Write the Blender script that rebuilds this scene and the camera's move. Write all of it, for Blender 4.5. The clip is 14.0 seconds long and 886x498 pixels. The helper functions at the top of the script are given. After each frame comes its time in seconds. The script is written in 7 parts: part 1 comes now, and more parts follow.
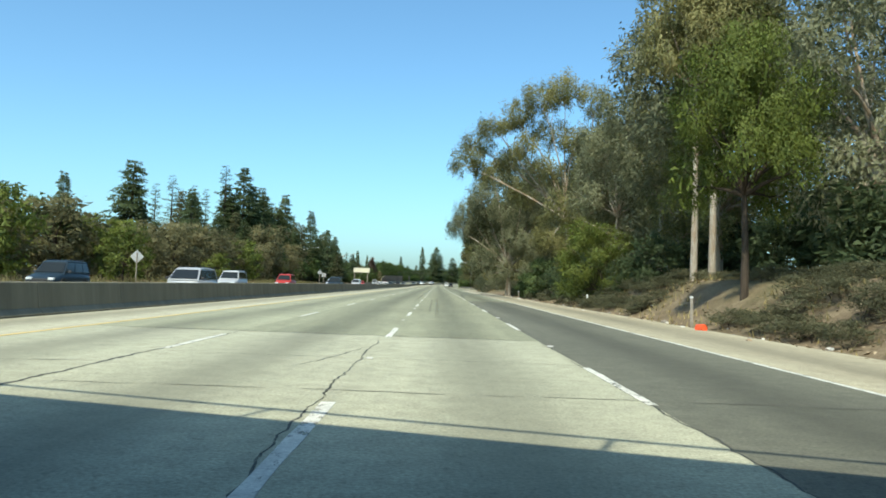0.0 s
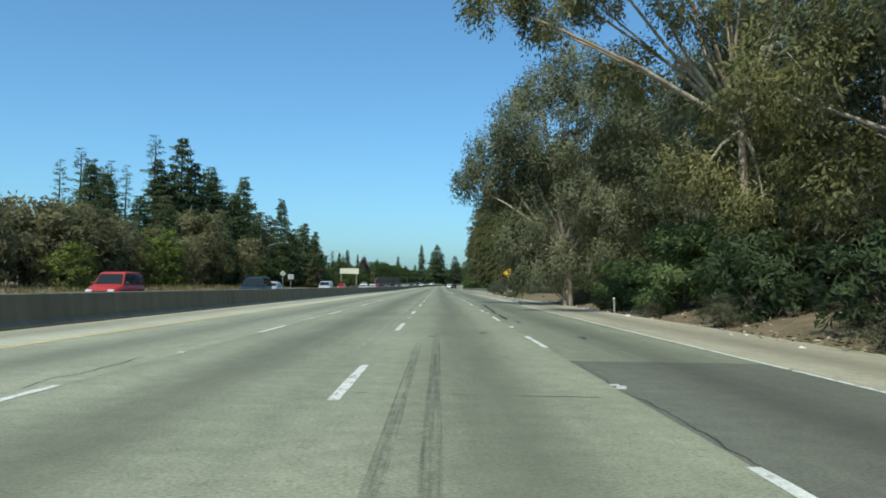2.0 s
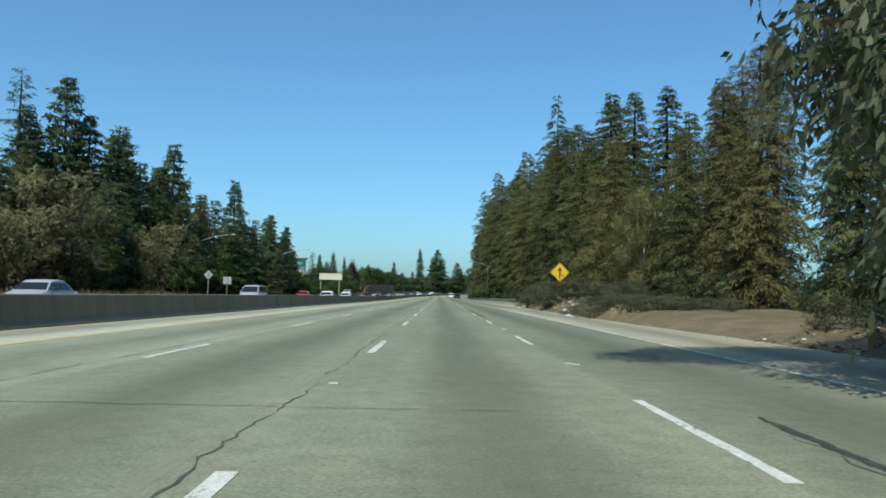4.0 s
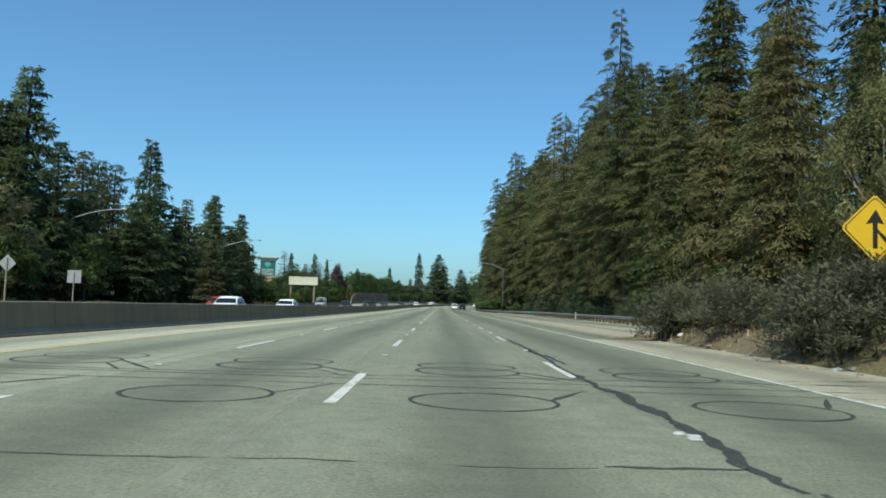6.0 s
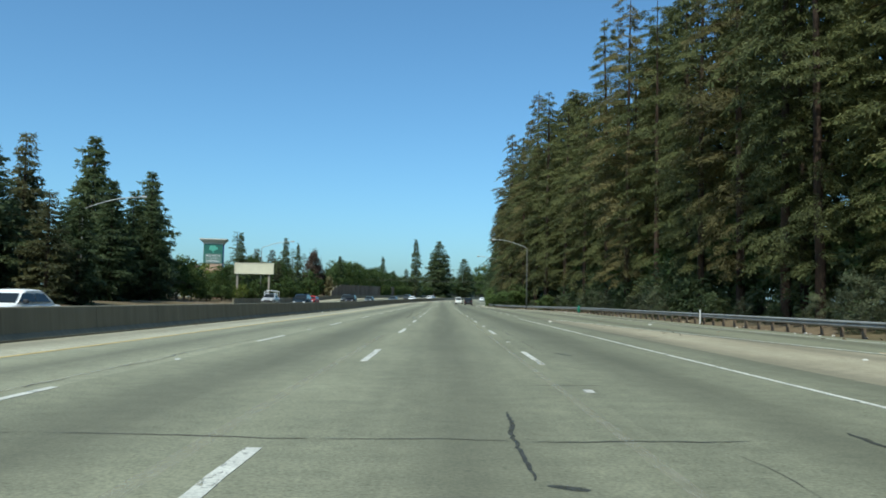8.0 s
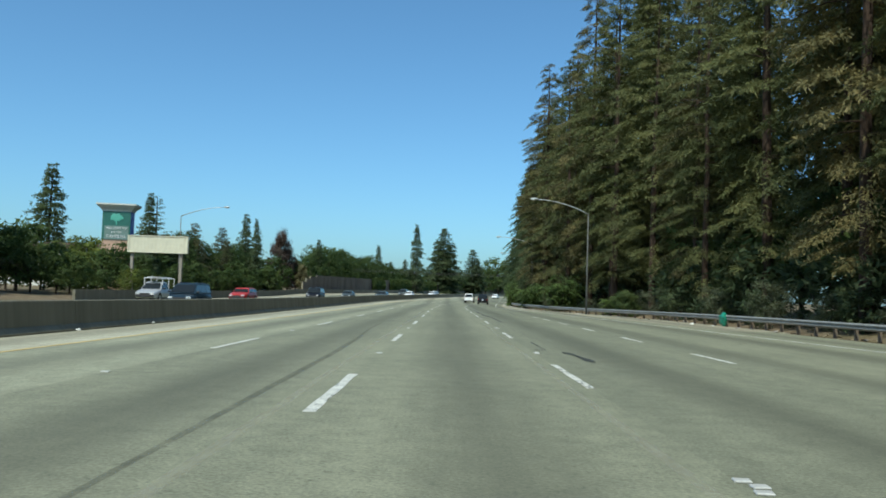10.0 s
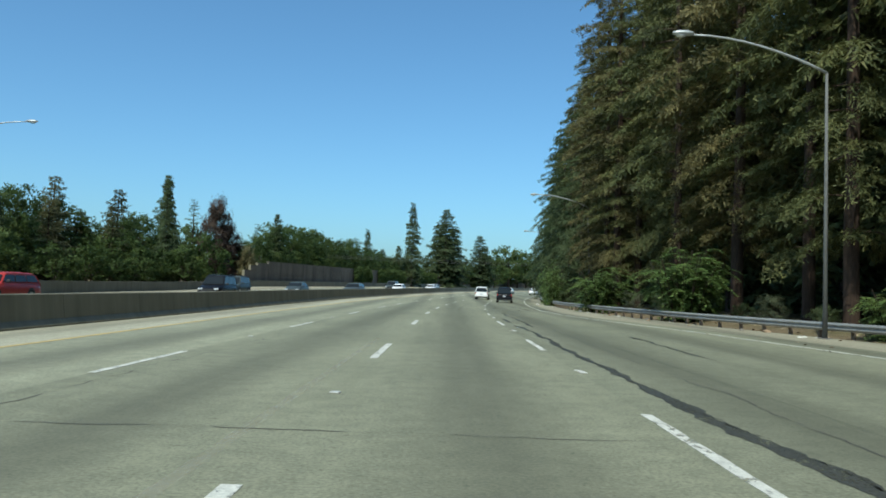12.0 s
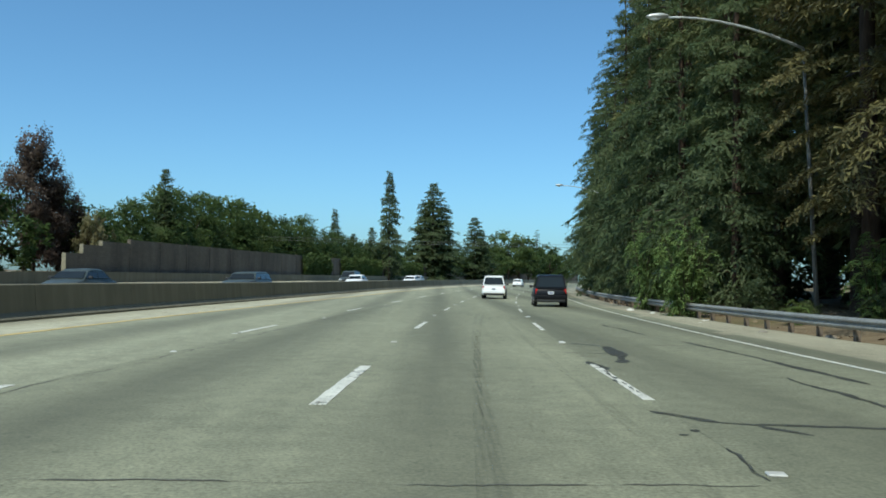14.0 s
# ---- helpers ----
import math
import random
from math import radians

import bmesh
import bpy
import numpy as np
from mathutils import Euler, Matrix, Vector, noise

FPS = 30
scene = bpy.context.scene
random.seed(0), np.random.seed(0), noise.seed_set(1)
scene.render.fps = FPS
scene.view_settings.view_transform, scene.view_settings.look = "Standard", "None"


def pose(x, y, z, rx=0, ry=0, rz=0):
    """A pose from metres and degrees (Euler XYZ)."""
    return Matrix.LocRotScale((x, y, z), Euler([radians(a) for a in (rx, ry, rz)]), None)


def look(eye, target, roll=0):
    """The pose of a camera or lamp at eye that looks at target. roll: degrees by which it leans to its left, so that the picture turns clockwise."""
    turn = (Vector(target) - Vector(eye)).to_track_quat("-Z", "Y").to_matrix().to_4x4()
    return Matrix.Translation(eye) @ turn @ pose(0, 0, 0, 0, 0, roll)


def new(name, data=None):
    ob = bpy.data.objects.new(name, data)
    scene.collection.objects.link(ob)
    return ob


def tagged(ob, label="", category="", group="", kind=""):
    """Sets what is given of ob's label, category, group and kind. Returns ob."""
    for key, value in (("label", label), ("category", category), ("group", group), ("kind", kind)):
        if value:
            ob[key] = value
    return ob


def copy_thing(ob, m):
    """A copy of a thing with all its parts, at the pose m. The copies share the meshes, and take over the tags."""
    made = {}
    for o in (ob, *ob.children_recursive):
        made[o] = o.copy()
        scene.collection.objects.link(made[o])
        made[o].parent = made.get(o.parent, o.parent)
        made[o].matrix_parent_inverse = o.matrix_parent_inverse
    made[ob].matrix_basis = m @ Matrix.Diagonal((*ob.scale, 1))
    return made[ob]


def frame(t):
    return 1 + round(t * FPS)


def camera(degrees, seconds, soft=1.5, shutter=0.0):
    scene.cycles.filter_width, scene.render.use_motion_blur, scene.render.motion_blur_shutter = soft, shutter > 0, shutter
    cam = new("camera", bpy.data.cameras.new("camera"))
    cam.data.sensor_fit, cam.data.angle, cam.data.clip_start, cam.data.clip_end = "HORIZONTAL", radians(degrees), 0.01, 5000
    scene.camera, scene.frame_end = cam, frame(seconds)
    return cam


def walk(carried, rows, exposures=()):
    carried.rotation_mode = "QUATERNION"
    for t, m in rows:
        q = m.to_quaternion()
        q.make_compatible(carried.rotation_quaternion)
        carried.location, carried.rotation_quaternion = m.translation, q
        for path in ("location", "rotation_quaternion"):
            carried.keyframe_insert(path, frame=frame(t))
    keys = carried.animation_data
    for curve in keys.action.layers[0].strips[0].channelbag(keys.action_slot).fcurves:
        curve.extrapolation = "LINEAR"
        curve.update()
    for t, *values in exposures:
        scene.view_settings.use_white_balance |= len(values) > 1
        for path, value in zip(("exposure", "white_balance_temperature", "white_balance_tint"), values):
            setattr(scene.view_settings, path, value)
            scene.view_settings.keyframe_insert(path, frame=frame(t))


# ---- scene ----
cam = camera(57.1, 14.0, soft=1.75)
PATH = [
    (0, (-0.483, -1.816, 1.306), (-0.471, 0.182, 1.393), 2.1),
    (0.5, (-0.485, 11.308, 1.31), (-0.475, 13.306, 1.397), 1.9),
    (1, (-0.461, 24.455, 1.341), (-0.449, 26.452, 1.438), 1.9),
    (1.5, (-0.411, 37.623, 1.307), (-0.403, 39.621, 1.394), 1.0),
    (2, (-0.387, 50.843, 1.358), (-0.377, 52.841, 1.448), 0.9),
    (2.5, (-0.324, 64.08, 1.367), (-0.317, 66.077, 1.467), 1.4),
    (3, (-0.233, 77.263, 1.281), (-0.224, 79.26, 1.382), 1.2),
    (5.5, (-0.336, 142.789, 1.135), (-0.334, 144.784, 1.274), 1.6),
    (6, (-0.331, 155.633, 1.184), (-0.328, 157.628, 1.324), 1.8),
    (6.5, (-0.222, 168.348, 1.175), (-0.221, 170.344, 1.311), 1.3),
    (7, (-0.216, 181.046, 1.229), (-0.215, 183.042, 1.366), 1.6),
    (7.5, (-0.041, 194.106, 1.261), (-0.042, 196.102, 1.395), 1.5),
    (8, (-0.031, 206.993, 1.279), (-0.03, 208.989, 1.404), 1.1),
    (10.5, (-0.16, 270.586, 1.317), (-0.173, 272.583, 1.43), 1.9),
    (11, (-0.17, 282.99, 1.336), (-0.185, 284.987, 1.443), 1.7),
    (11.5, (-0.201, 295.373, 1.303), (-0.217, 297.37, 1.406), 1.8),
    (12, (-0.21, 307.996, 1.325), (-0.227, 309.993, 1.427), 1.8),
    (12.5, (-0.294, 321.019, 1.329), (-0.309, 323.017, 1.427), 2.1),
    (13, (-0.279, 333.733, 1.353), (-0.291, 335.731, 1.449), 1.8),
    (13.5, (-0.093, 346.46, 1.299), (-0.1, 348.457, 1.392), 1.2),
    (14, (0.172, 359.195, 1.264), (0.18, 361.193, 1.352), 0.8),
]
walk(cam, [(t, look(eye, target, roll)) for t, eye, target, roll in PATH],
     exposures=[(0, 0.54, 6900, 1), (0.5, 0.13, 6400, 1), (1.5, 0.06, 6300, 1), (3, 0.04, 6300, 1), (14, 0.0, 6300, 1)])

# ---- world, sun, exposure ----
SUN = Vector((-0.23, -0.58, 0.86)).normalized()
world = bpy.data.worlds.new("sky")
scene.world = world
world.use_nodes = True
wt = world.node_tree
sky = wt.nodes.new("ShaderNodeTexSky")
sky.sky_type = "NISHITA"
sky.sun_disc = False
sky.sun_elevation = math.asin(SUN.z)
sky.sun_rotation = math.atan2(SUN.x, SUN.y)
sky.altitude = 300
sky.air_density, sky.dust_density, sky.ozone_density = 0.9, 2.0, 7.0
wt.nodes["Background"].inputs["Strength"].default_value = 0.172
tint = wt.nodes.new("ShaderNodeMix")
tint.data_type, tint.blend_type = "RGBA", "MULTIPLY"
tint.inputs[0].default_value = 1.0
tint.inputs[7].default_value = (0.80, 1.0, 0.98, 1)
wt.links.new(sky.outputs[0], tint.inputs[6])
wt.links.new(tint.outputs[2], wt.nodes["Background"].inputs["Color"])
sun = new("sun", bpy.data.lights.new("sun", "SUN"))
sun.data.energy, sun.data.angle, sun.data.color = 4.0, radians(0.53), (1.0, 0.95, 0.85)
sun.matrix_world = look(SUN * 100, (0, 0, 0))
scene.view_settings.exposure = 0.0

# ---- the line of the road ----
BEND, RADIUS = 340.0, 833.0


def off(y):
    """How far the road has swung to the right at y."""
    return max(0.0, y - BEND) ** 2 / (2 * RADIUS)


def rz(y):
    """The road's own height: it climbs gently into the bend."""
    d = max(0.0, y - 365.0)
    return d * d * 0.000065 if d < 60 else 0.234 + (min(d, 260) - 60) * 0.0095


def heading(y):
    return -math.degrees(math.atan(max(0.0, y - BEND) / RADIUS))


def ease(a, b, v):
    s = min(1.0, max(0.0, (v - a) / (b - a)))
    return s * s * (3 - 2 * s)


def bank(y):
    """Cross fall of the far carriageway, which is higher on its outer side in the bend."""
    return 0.009 + 0.018 * ease(390, 425, y)


def tip(y):
    """How far the median stands over the middle of the road: it drains inwards, then the bend lifts it."""
    return float(np.interp(y, [180, 228, 300, 345, 385, 430], [0.0, -0.10, -0.15, -0.05, 0.18, 0.25]))


def lev(u, y):
    """Height of the inner lanes and the median shoulder over the middle of the road."""
    return tip(y) * min(1.0, max(0.0, (-5.26 - u) / 6.41))


def far_edge(y):
    """Outer edge of the far carriageway, which widens in the bend."""
    return -29.4 - 3.4 * ease(345, 425, y)


def ramp_line(y):
    """Left edge of the slip lane, as a distance from the road's line."""
    return max(5.9, 13.3 - 0.116 * (y - 220))


def ground_z(u, y):
    h = rz(y)
    if u < -12.2:
        s = -12.2 - u
        h += tip(y) + bank(y) * min(s, 17.0) - 0.10
        s += far_edge(y) + 29.4
        if s > 17.5:
            h += 0.10 + 0.35 * ease(17.5, 26, s) + 0.012 * min(60, max(0, s - 26))
            h += 0.25 * noise.noise(Vector((u * 0.15, y * 0.15, 3)))
        return h
    if u < 8.2:
        return h - 0.12 + min(0.0, tip(y)) * ease(4.0, 5.2, -u)
    rough = noise.noise(Vector((u * 0.22, y * 0.22, 0)))
    left = 1 - ease(120, 150, y)
    high = left * ((2.1 - 1.5 * ease(48, 70, y)) * ease(9.8, 14.0, u) + 2.4 * ease(14, 34, u))
    if y < 150:
        high += 0.18 * rough * ease(9, 11, u)
    gore = ease(128, 150, y) * (1 - ease(186, 200, y))
    if gore > 0:
        edge = ramp_line(y)
        high += gore * (0.75 + 0.25 * ease(166, 176, y)) * ease(8.8, 10.6, u) * (1 - ease(edge - 2.5, edge - 0.6, u))
        high += gore * 0.16 * rough * ease(8.6, 9.4, u) * (1 - ease(edge - 1.0, edge, u))
    if y > 128:
        back = rail_u(y) + 0.8
        high += ease(128, 150, y) * (0.35 * ease(back, back + 4, u) + 0.5 * ease(back + 4, back + 20, u))
    return h - 0.06 + high


RAIL = [(150, 27.0), (206, 19.0), (235, 18.2), (300, 17.6), (324, 16.6), (332, 15.3), (349, 12.3), (366, 10.7), (381, 9.4), (400, 8.9), (430, 8.7), (700, 8.6)]


def rail_u(y):
    return float(np.interp(y, [p[0] for p in RAIL], [p[1] for p in RAIL]))


# ---- mesh helpers ----
def mesh_of(name, verts, faces, mats, index=None, smooth=False):
    me = bpy.data.meshes.new(name)
    me.from_pydata([tuple(v) for v in verts], [], [tuple(f) for f in faces])
    for m in mats if isinstance(mats, (list, tuple)) else [mats]:
        me.materials.append(m)
    if index is not None:
        me.polygons.foreach_set("material_index", index)
    if smooth:
        me.polygons.foreach_set("use_smooth", [True] * len(me.polygons))
    me.update()
    return me


def quads_mesh(name, corners, mat, outward=None, own_share=0.45):
    """A mesh of loose quads or triangles from an array (n, 4, 3) or (n, 3, 3); outward: ways that bend the leaves' shading normals, so that a crown shades as a mass."""
    n, k = corners.shape[:2]
    if outward is not None:
        own = np.cross(corners[:, 1] - corners[:, 0], corners[:, 2] - corners[:, 0])
        own /= np.linalg.norm(own, axis=1, keepdims=True) + 1e-9
        way = outward / (np.linalg.norm(outward, axis=1, keepdims=True) + 1e-9)
        turned = (own * way).sum(1) < 0
        corners = corners.copy()
        corners[turned] = corners[turned][:, ::-1]
        own[turned] *= -1
        bent = own * own_share + way * (1.2 - own_share)
        bent /= np.linalg.norm(bent, axis=1, keepdims=True) + 1e-9
    me = bpy.data.meshes.new(name)
    me.vertices.add(k * n)
    me.vertices.foreach_set("co", np.asarray(corners, np.float32).ravel())
    me.loops.add(k * n)
    me.loops.foreach_set("vertex_index", np.arange(k * n, dtype=np.int32))
    me.polygons.add(n)
    me.polygons.foreach_set("loop_start", np.arange(0, k * n, k, dtype=np.int32))
    me.polygons.foreach_set("loop_total", np.full(n, k, np.int32))
    me.materials.append(mat)
    me.update(calc_edges=True)
    if outward is not None:
        me.polygons.foreach_set("use_smooth", np.ones(n, bool))
        me.normals_split_custom_set(np.repeat(bent, k, 0))
    return me


def part(name, data, material=None, parent=None, label="", m=None):
    """Links a mesh or a bmesh as one object under a thing or a part."""
    if isinstance(data, bmesh.types.BMesh):
        me = bpy.data.meshes.new(name)
        data.to_mesh(me)
        data.free()
        data = me
    if material is not None and not data.materials:
        data.materials.append(material)
    ob = new(name, data)
    if parent is not None:
        ob.parent = parent
    if m is not None:
        ob.matrix_basis = m
    return tagged(ob, label)


def thing(name, label, category, group="", kind="", m=None):
    ob = new(name)
    if m is not None:
        ob.matrix_basis = m
    return tagged(ob, label, category, group, kind)


def box_bm(size, at=(0, 0, 0), bevel=0.0, segments=1, turn=None, bm=None):
    bm = bm or bmesh.new()
    m = Matrix.Translation(at) @ (turn or Matrix.Identity(4)) @ Matrix.Diagonal((*size, 1))
    made = bmesh.ops.create_cube(bm, size=1, matrix=m)
    if bevel:
        edges = list({e for v in made["verts"] for e in v.link_edges})
        bmesh.ops.bevel(bm, geom=edges, offset=bevel, segments=segments, affect="EDGES", profile=0.6)
    return bm


def tube_data(points, radii, sides=8, cap=True):
    """Vertices and faces of a tapered tube along points."""
    pts = [Vector(p) for p in points]
    verts, faces = [], []
    side = Vector((1, 0, 0))
    for i, p in enumerate(pts):
        way = (pts[min(i + 1, len(pts) - 1)] - pts[max(i - 1, 0)]).normalized()
        side = (side - way * side.dot(way))
        if side.length < 1e-3:
            side = way.orthogonal()
        side.normalize()
        up = way.cross(side)
        for k in range(sides):
            a = 2 * math.pi * k / sides
            verts.append(p + radii[i] * (math.cos(a) * side + math.sin(a) * up))
    for i in range(len(pts) - 1):
        for k in range(sides):
            a, b = i * sides + k, i * sides + (k + 1) % sides
            faces.append((a, b, b + sides, a + sides))
    if cap:
        faces.append(tuple(reversed(range(sides))))
        faces.append(tuple(range((len(pts) - 1) * sides, len(pts) * sides)))
    return verts, faces


def tube(name, points, radii, mat, sides=8):
    v, f = tube_data(points, radii, sides)
    return mesh_of(name, v, f, mat, smooth=True)


def extrude_path(profile, stations, close_ends=True):
    """A profile of (u, z) swept along stations of (y, du): returns vertices and faces in the world."""
    verts, faces, n = [], [], len(profile)
    for y, du in stations:
        for u, z in profile:
            verts.append((u + du + off(y), y, z + rz(y) + lev(u, y)))
    for i in range(len(stations) - 1):
        for k in range(n):
            a, b = i * n + k, i * n + (k + 1) % n
            faces.append((a, a + n, b + n, b))
    if close_ends:
        faces.append(tuple(range(n)))
        faces.append(tuple(reversed(range((len(stations) - 1) * n, len(stations) * n))))
    return verts, faces


def span(a, b, step):
    n = max(1, int(math.ceil((b - a) / step)))
    return [a + (b - a) * i / n for i in range(n + 1)]


# ---- materials ----
class Nodes:
    """A small builder of node materials."""

    def __init__(self, name):
        self.mat = bpy.data.materials.new(name)
        self.mat.use_nodes = True
        self.t = self.mat.node_tree
        self.b = self.t.nodes["Principled BSDF"]
        self.out = self.t.nodes["Material Output"]

    def n(self, kind, **values):
        node = self.t.nodes.new(kind)
        for k, v in values.items():
            if k in node.inputs:
                node.inputs[k].default_value = v
        return node

    def link(self, a, b):
        self.t.links.new(a, b)

    def coords(self, scale=(1, 1, 1), world=True):
        if world:
            c = self.n("ShaderNodeNewGeometry").outputs["Position"]
        else:
            c = self.n("ShaderNodeTexCoord").outputs["Object"]
        m = self.n("ShaderNodeMapping")
        m.inputs["Scale"].default_value = scale
        self.link(c, m.inputs["Vector"])
        return m.outputs[0]

    def noise(self, scale, detail=4.0, rough=0.6, at=None):
        t = self.n("ShaderNodeTexNoise", Scale=scale, Detail=detail, Roughness=rough)
        if at is not None:
            self.link(at, t.inputs["Vector"])
        return t.outputs["Fac"]

    def ramp(self, fac, stops):
        r = self.n("ShaderNodeValToRGB")
        e = r.color_ramp.elements
        while len(e) < len(stops):
            e.new(0.5)
        for el, (p, c) in zip(e, stops):
            el.position, el.color = p, (*c, 1) if len(c) == 3 else c
        self.link(fac, r.inputs[0])
        return r.outputs[0]

    def mix(self, a, b, fac, kind="MIX"):
        m = self.n("ShaderNodeMix")
        m.data_type, m.blend_type = "RGBA", kind
        for value, socket in ((fac, m.inputs[0]), (a, m.inputs[6]), (b, m.inputs[7])):
            if isinstance(value, (int, float)):
                socket.default_value = value
            elif isinstance(value, tuple):
                socket.default_value = (*value, 1)
            else:
                self.link(value, socket)
        return m.outputs[2]

    def math(self, kind, a, b=0.0):
        m = self.n("ShaderNodeMath")
        m.operation = kind
        for value, socket in ((a, m.inputs[0]), (b, m.inputs[1])):
            if isinstance(value, (int, float)):
                socket.default_value = value
            else:
                self.link(value, socket)
        return m.outputs[0]

    def bump(self, height, strength=0.3, distance=0.02):
        b = self.n("ShaderNodeBump", Strength=strength, Distance=distance)
        self.link(height, b.inputs["Height"])
        self.link(b.outputs[0], self.b.inputs["Normal"])

    def done(self, colour, rough=0.8, metal=0.0, spec=0.5):
        if isinstance(colour, tuple):
            self.b.inputs["Base Color"].default_value = (*colour, 1)
        else:
            self.link(colour, self.b.inputs["Base Color"])
        if isinstance(rough, (int, float)):
            self.b.inputs["Roughness"].default_value = rough
        else:
            self.link(rough, self.b.inputs["Roughness"])
        self.b.inputs["Metallic"].default_value = metal
        self.b.inputs["Specular IOR Level"].default_value = spec
        return self.mat


def plain(name, colour, rough=0.6, metal=0.0, dirt=0.12, scale=3.0, bump=0.0, world=False, spec=0.5):
    m = Nodes(name)
    at = m.coords(world=world)
    a = m.noise(scale, 5, 0.65, at)
    b = m.noise(scale * 9, 3, 0.6, at)
    f = m.math("MULTIPLY", m.math("ADD", a, b), 0.5)
    dark = tuple(c * (1 - 2.2 * dirt) for c in colour)
    light = tuple(min(1, c * (1 + dirt)) for c in colour)
    col = m.ramp(f, [(0.3, dark), (0.7, light)])
    if bump:
        m.bump(b, bump, 0.01)
    return m.done(col, rough, metal, spec)


def road_material(name, low, high, worn=0.0):
    """Worn carriageway: fine aggregate, broad wear along the lanes, oil drips in the middle of each lane; worn: share
    by which the colour is paler at y = 18, gone by y = 95.
    """
    m = Nodes(name)
    at = m.coords()
    grain = m.noise(26, 4, 0.75, at)
    speck = m.noise(7, 5, 0.75, at)
    patch = m.noise(0.22, 5, 0.6, at)
    long = m.noise(1.0, 4, 0.6, m.coords((0.9, 0.035, 1)))
    f = m.math("ADD", m.math("MULTIPLY", patch, 0.45), m.math("MULTIPLY", long, 0.55))
    col = m.ramp(f, [(0.36, low), (0.64, high)])
    fine = m.ramp(grain, [(0.25, (0.50, 0.50, 0.50)), (0.75, (1.46, 1.46, 1.45))])
    col = m.mix(col, fine, 1.0, "MULTIPLY")
    mottle = m.ramp(m.noise(2.6, 5, 0.65, at), [(0.3, (0.82, 0.82, 0.82)), (0.7, (1.14, 1.14, 1.13))])
    col = m.mix(col, mottle, 1.0, "MULTIPLY")
    spots = m.ramp(speck, [(0.30, (0.50, 0.50, 0.49)), (0.42, (1, 1, 1))])
    col = m.mix(col, spots, 0.85, "MULTIPLY")
    # the overlay's colour is paler towards the old slabs, by a ramp along y
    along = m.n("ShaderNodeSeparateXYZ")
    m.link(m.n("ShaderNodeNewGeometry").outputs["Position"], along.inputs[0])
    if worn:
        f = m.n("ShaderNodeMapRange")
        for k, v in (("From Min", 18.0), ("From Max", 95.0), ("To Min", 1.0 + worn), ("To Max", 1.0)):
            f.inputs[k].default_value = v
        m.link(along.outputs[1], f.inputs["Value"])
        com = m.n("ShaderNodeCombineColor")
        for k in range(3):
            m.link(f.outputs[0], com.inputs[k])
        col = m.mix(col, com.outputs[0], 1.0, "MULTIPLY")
    # oil and rubber down the middle of the lanes
    sep = m.n("ShaderNodeSeparateXYZ")
    m.link(m.n("ShaderNodeNewGeometry").outputs["Position"], sep.inputs[0])
    lane = m.math("ADD", m.math("MULTIPLY", sep.outputs[0], 2 * math.pi / 3.66), 2 * math.pi * 1.6 / 3.66)
    mid = m.math("MULTIPLY", m.math("SUBTRACT", 1.0, m.math("COSINE", lane)), 0.5)
    drip = m.noise(0.9, 5, 0.65, m.coords((1.6, 0.10, 1)))
    oil = m.math("MULTIPLY", m.math("POWER", mid, 2.2), m.math("ADD", 0.35, m.math("MULTIPLY", drip, 0.9)))
    col = m.mix(col, tuple(c * 0.42 for c in low), m.math("MULTIPLY", oil, 0.68))
    m.bump(m.math("ADD", grain, m.math("MULTIPLY", speck, 0.6)), 0.35, 0.006)
    return m.done(col, 0.86, 0.0, 0.35)


MAT = {}
MAT["concrete"] = road_material("pale_old_road_concrete", (0.315, 0.312, 0.226), (0.412, 0.405, 0.298))
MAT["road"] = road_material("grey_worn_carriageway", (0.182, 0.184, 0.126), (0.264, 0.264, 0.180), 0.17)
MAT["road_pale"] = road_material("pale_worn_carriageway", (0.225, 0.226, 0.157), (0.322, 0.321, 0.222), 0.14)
MAT["road_outer"] = road_material("darker_worn_carriageway", (0.160, 0.163, 0.112), (0.232, 0.234, 0.160))
MAT["asphalt"] = road_material("dark_asphalt", (0.106, 0.106, 0.081), (0.150, 0.149, 0.112))
MAT["sand"] = road_material("sandy_rail_shoulder", (0.265, 0.245, 0.175), (0.36, 0.335, 0.245))
MAT["median"] = road_material("pale_median_concrete", (0.35, 0.33, 0.238), (0.475, 0.452, 0.335))
MAT["shoulder"] = road_material("sandy_shoulder", (0.295, 0.262, 0.182), (0.425, 0.382, 0.272))


def worn_paint(name, colour):
    """Road paint with dirt and chipped spots where the road shows through."""
    m = Nodes(name)
    at = m.coords()
    dirt = m.noise(2.5, 5, 0.65, at)
    fine = m.noise(24, 4, 0.7, at)
    col = m.ramp(m.math("MULTIPLY", m.math("ADD", dirt, fine), 0.5), [(0.32, tuple(c * 0.5 for c in colour)), (0.62, colour)])
    m.done(col, 0.75)
    chips = m.math("ADD", m.math("MULTIPLY", m.noise(7, 5, 0.75, m.coords((1, 0.45, 1))), 0.75), m.math("MULTIPLY", m.noise(0.8, 2, 0.5, at), 0.25))
    m.link(m.ramp(chips, [(0.40, (0.05, 0.05, 0.05)), (0.46, (1, 1, 1))]), m.b.inputs["Alpha"])
    return m.mat


MAT["white"] = worn_paint("white_road_paint", (0.70, 0.69, 0.61))
MAT["yellow"] = plain("faded_yellow_paint", (0.64, 0.46, 0.17), 0.75, dirt=0.2, scale=1.5, world=True)


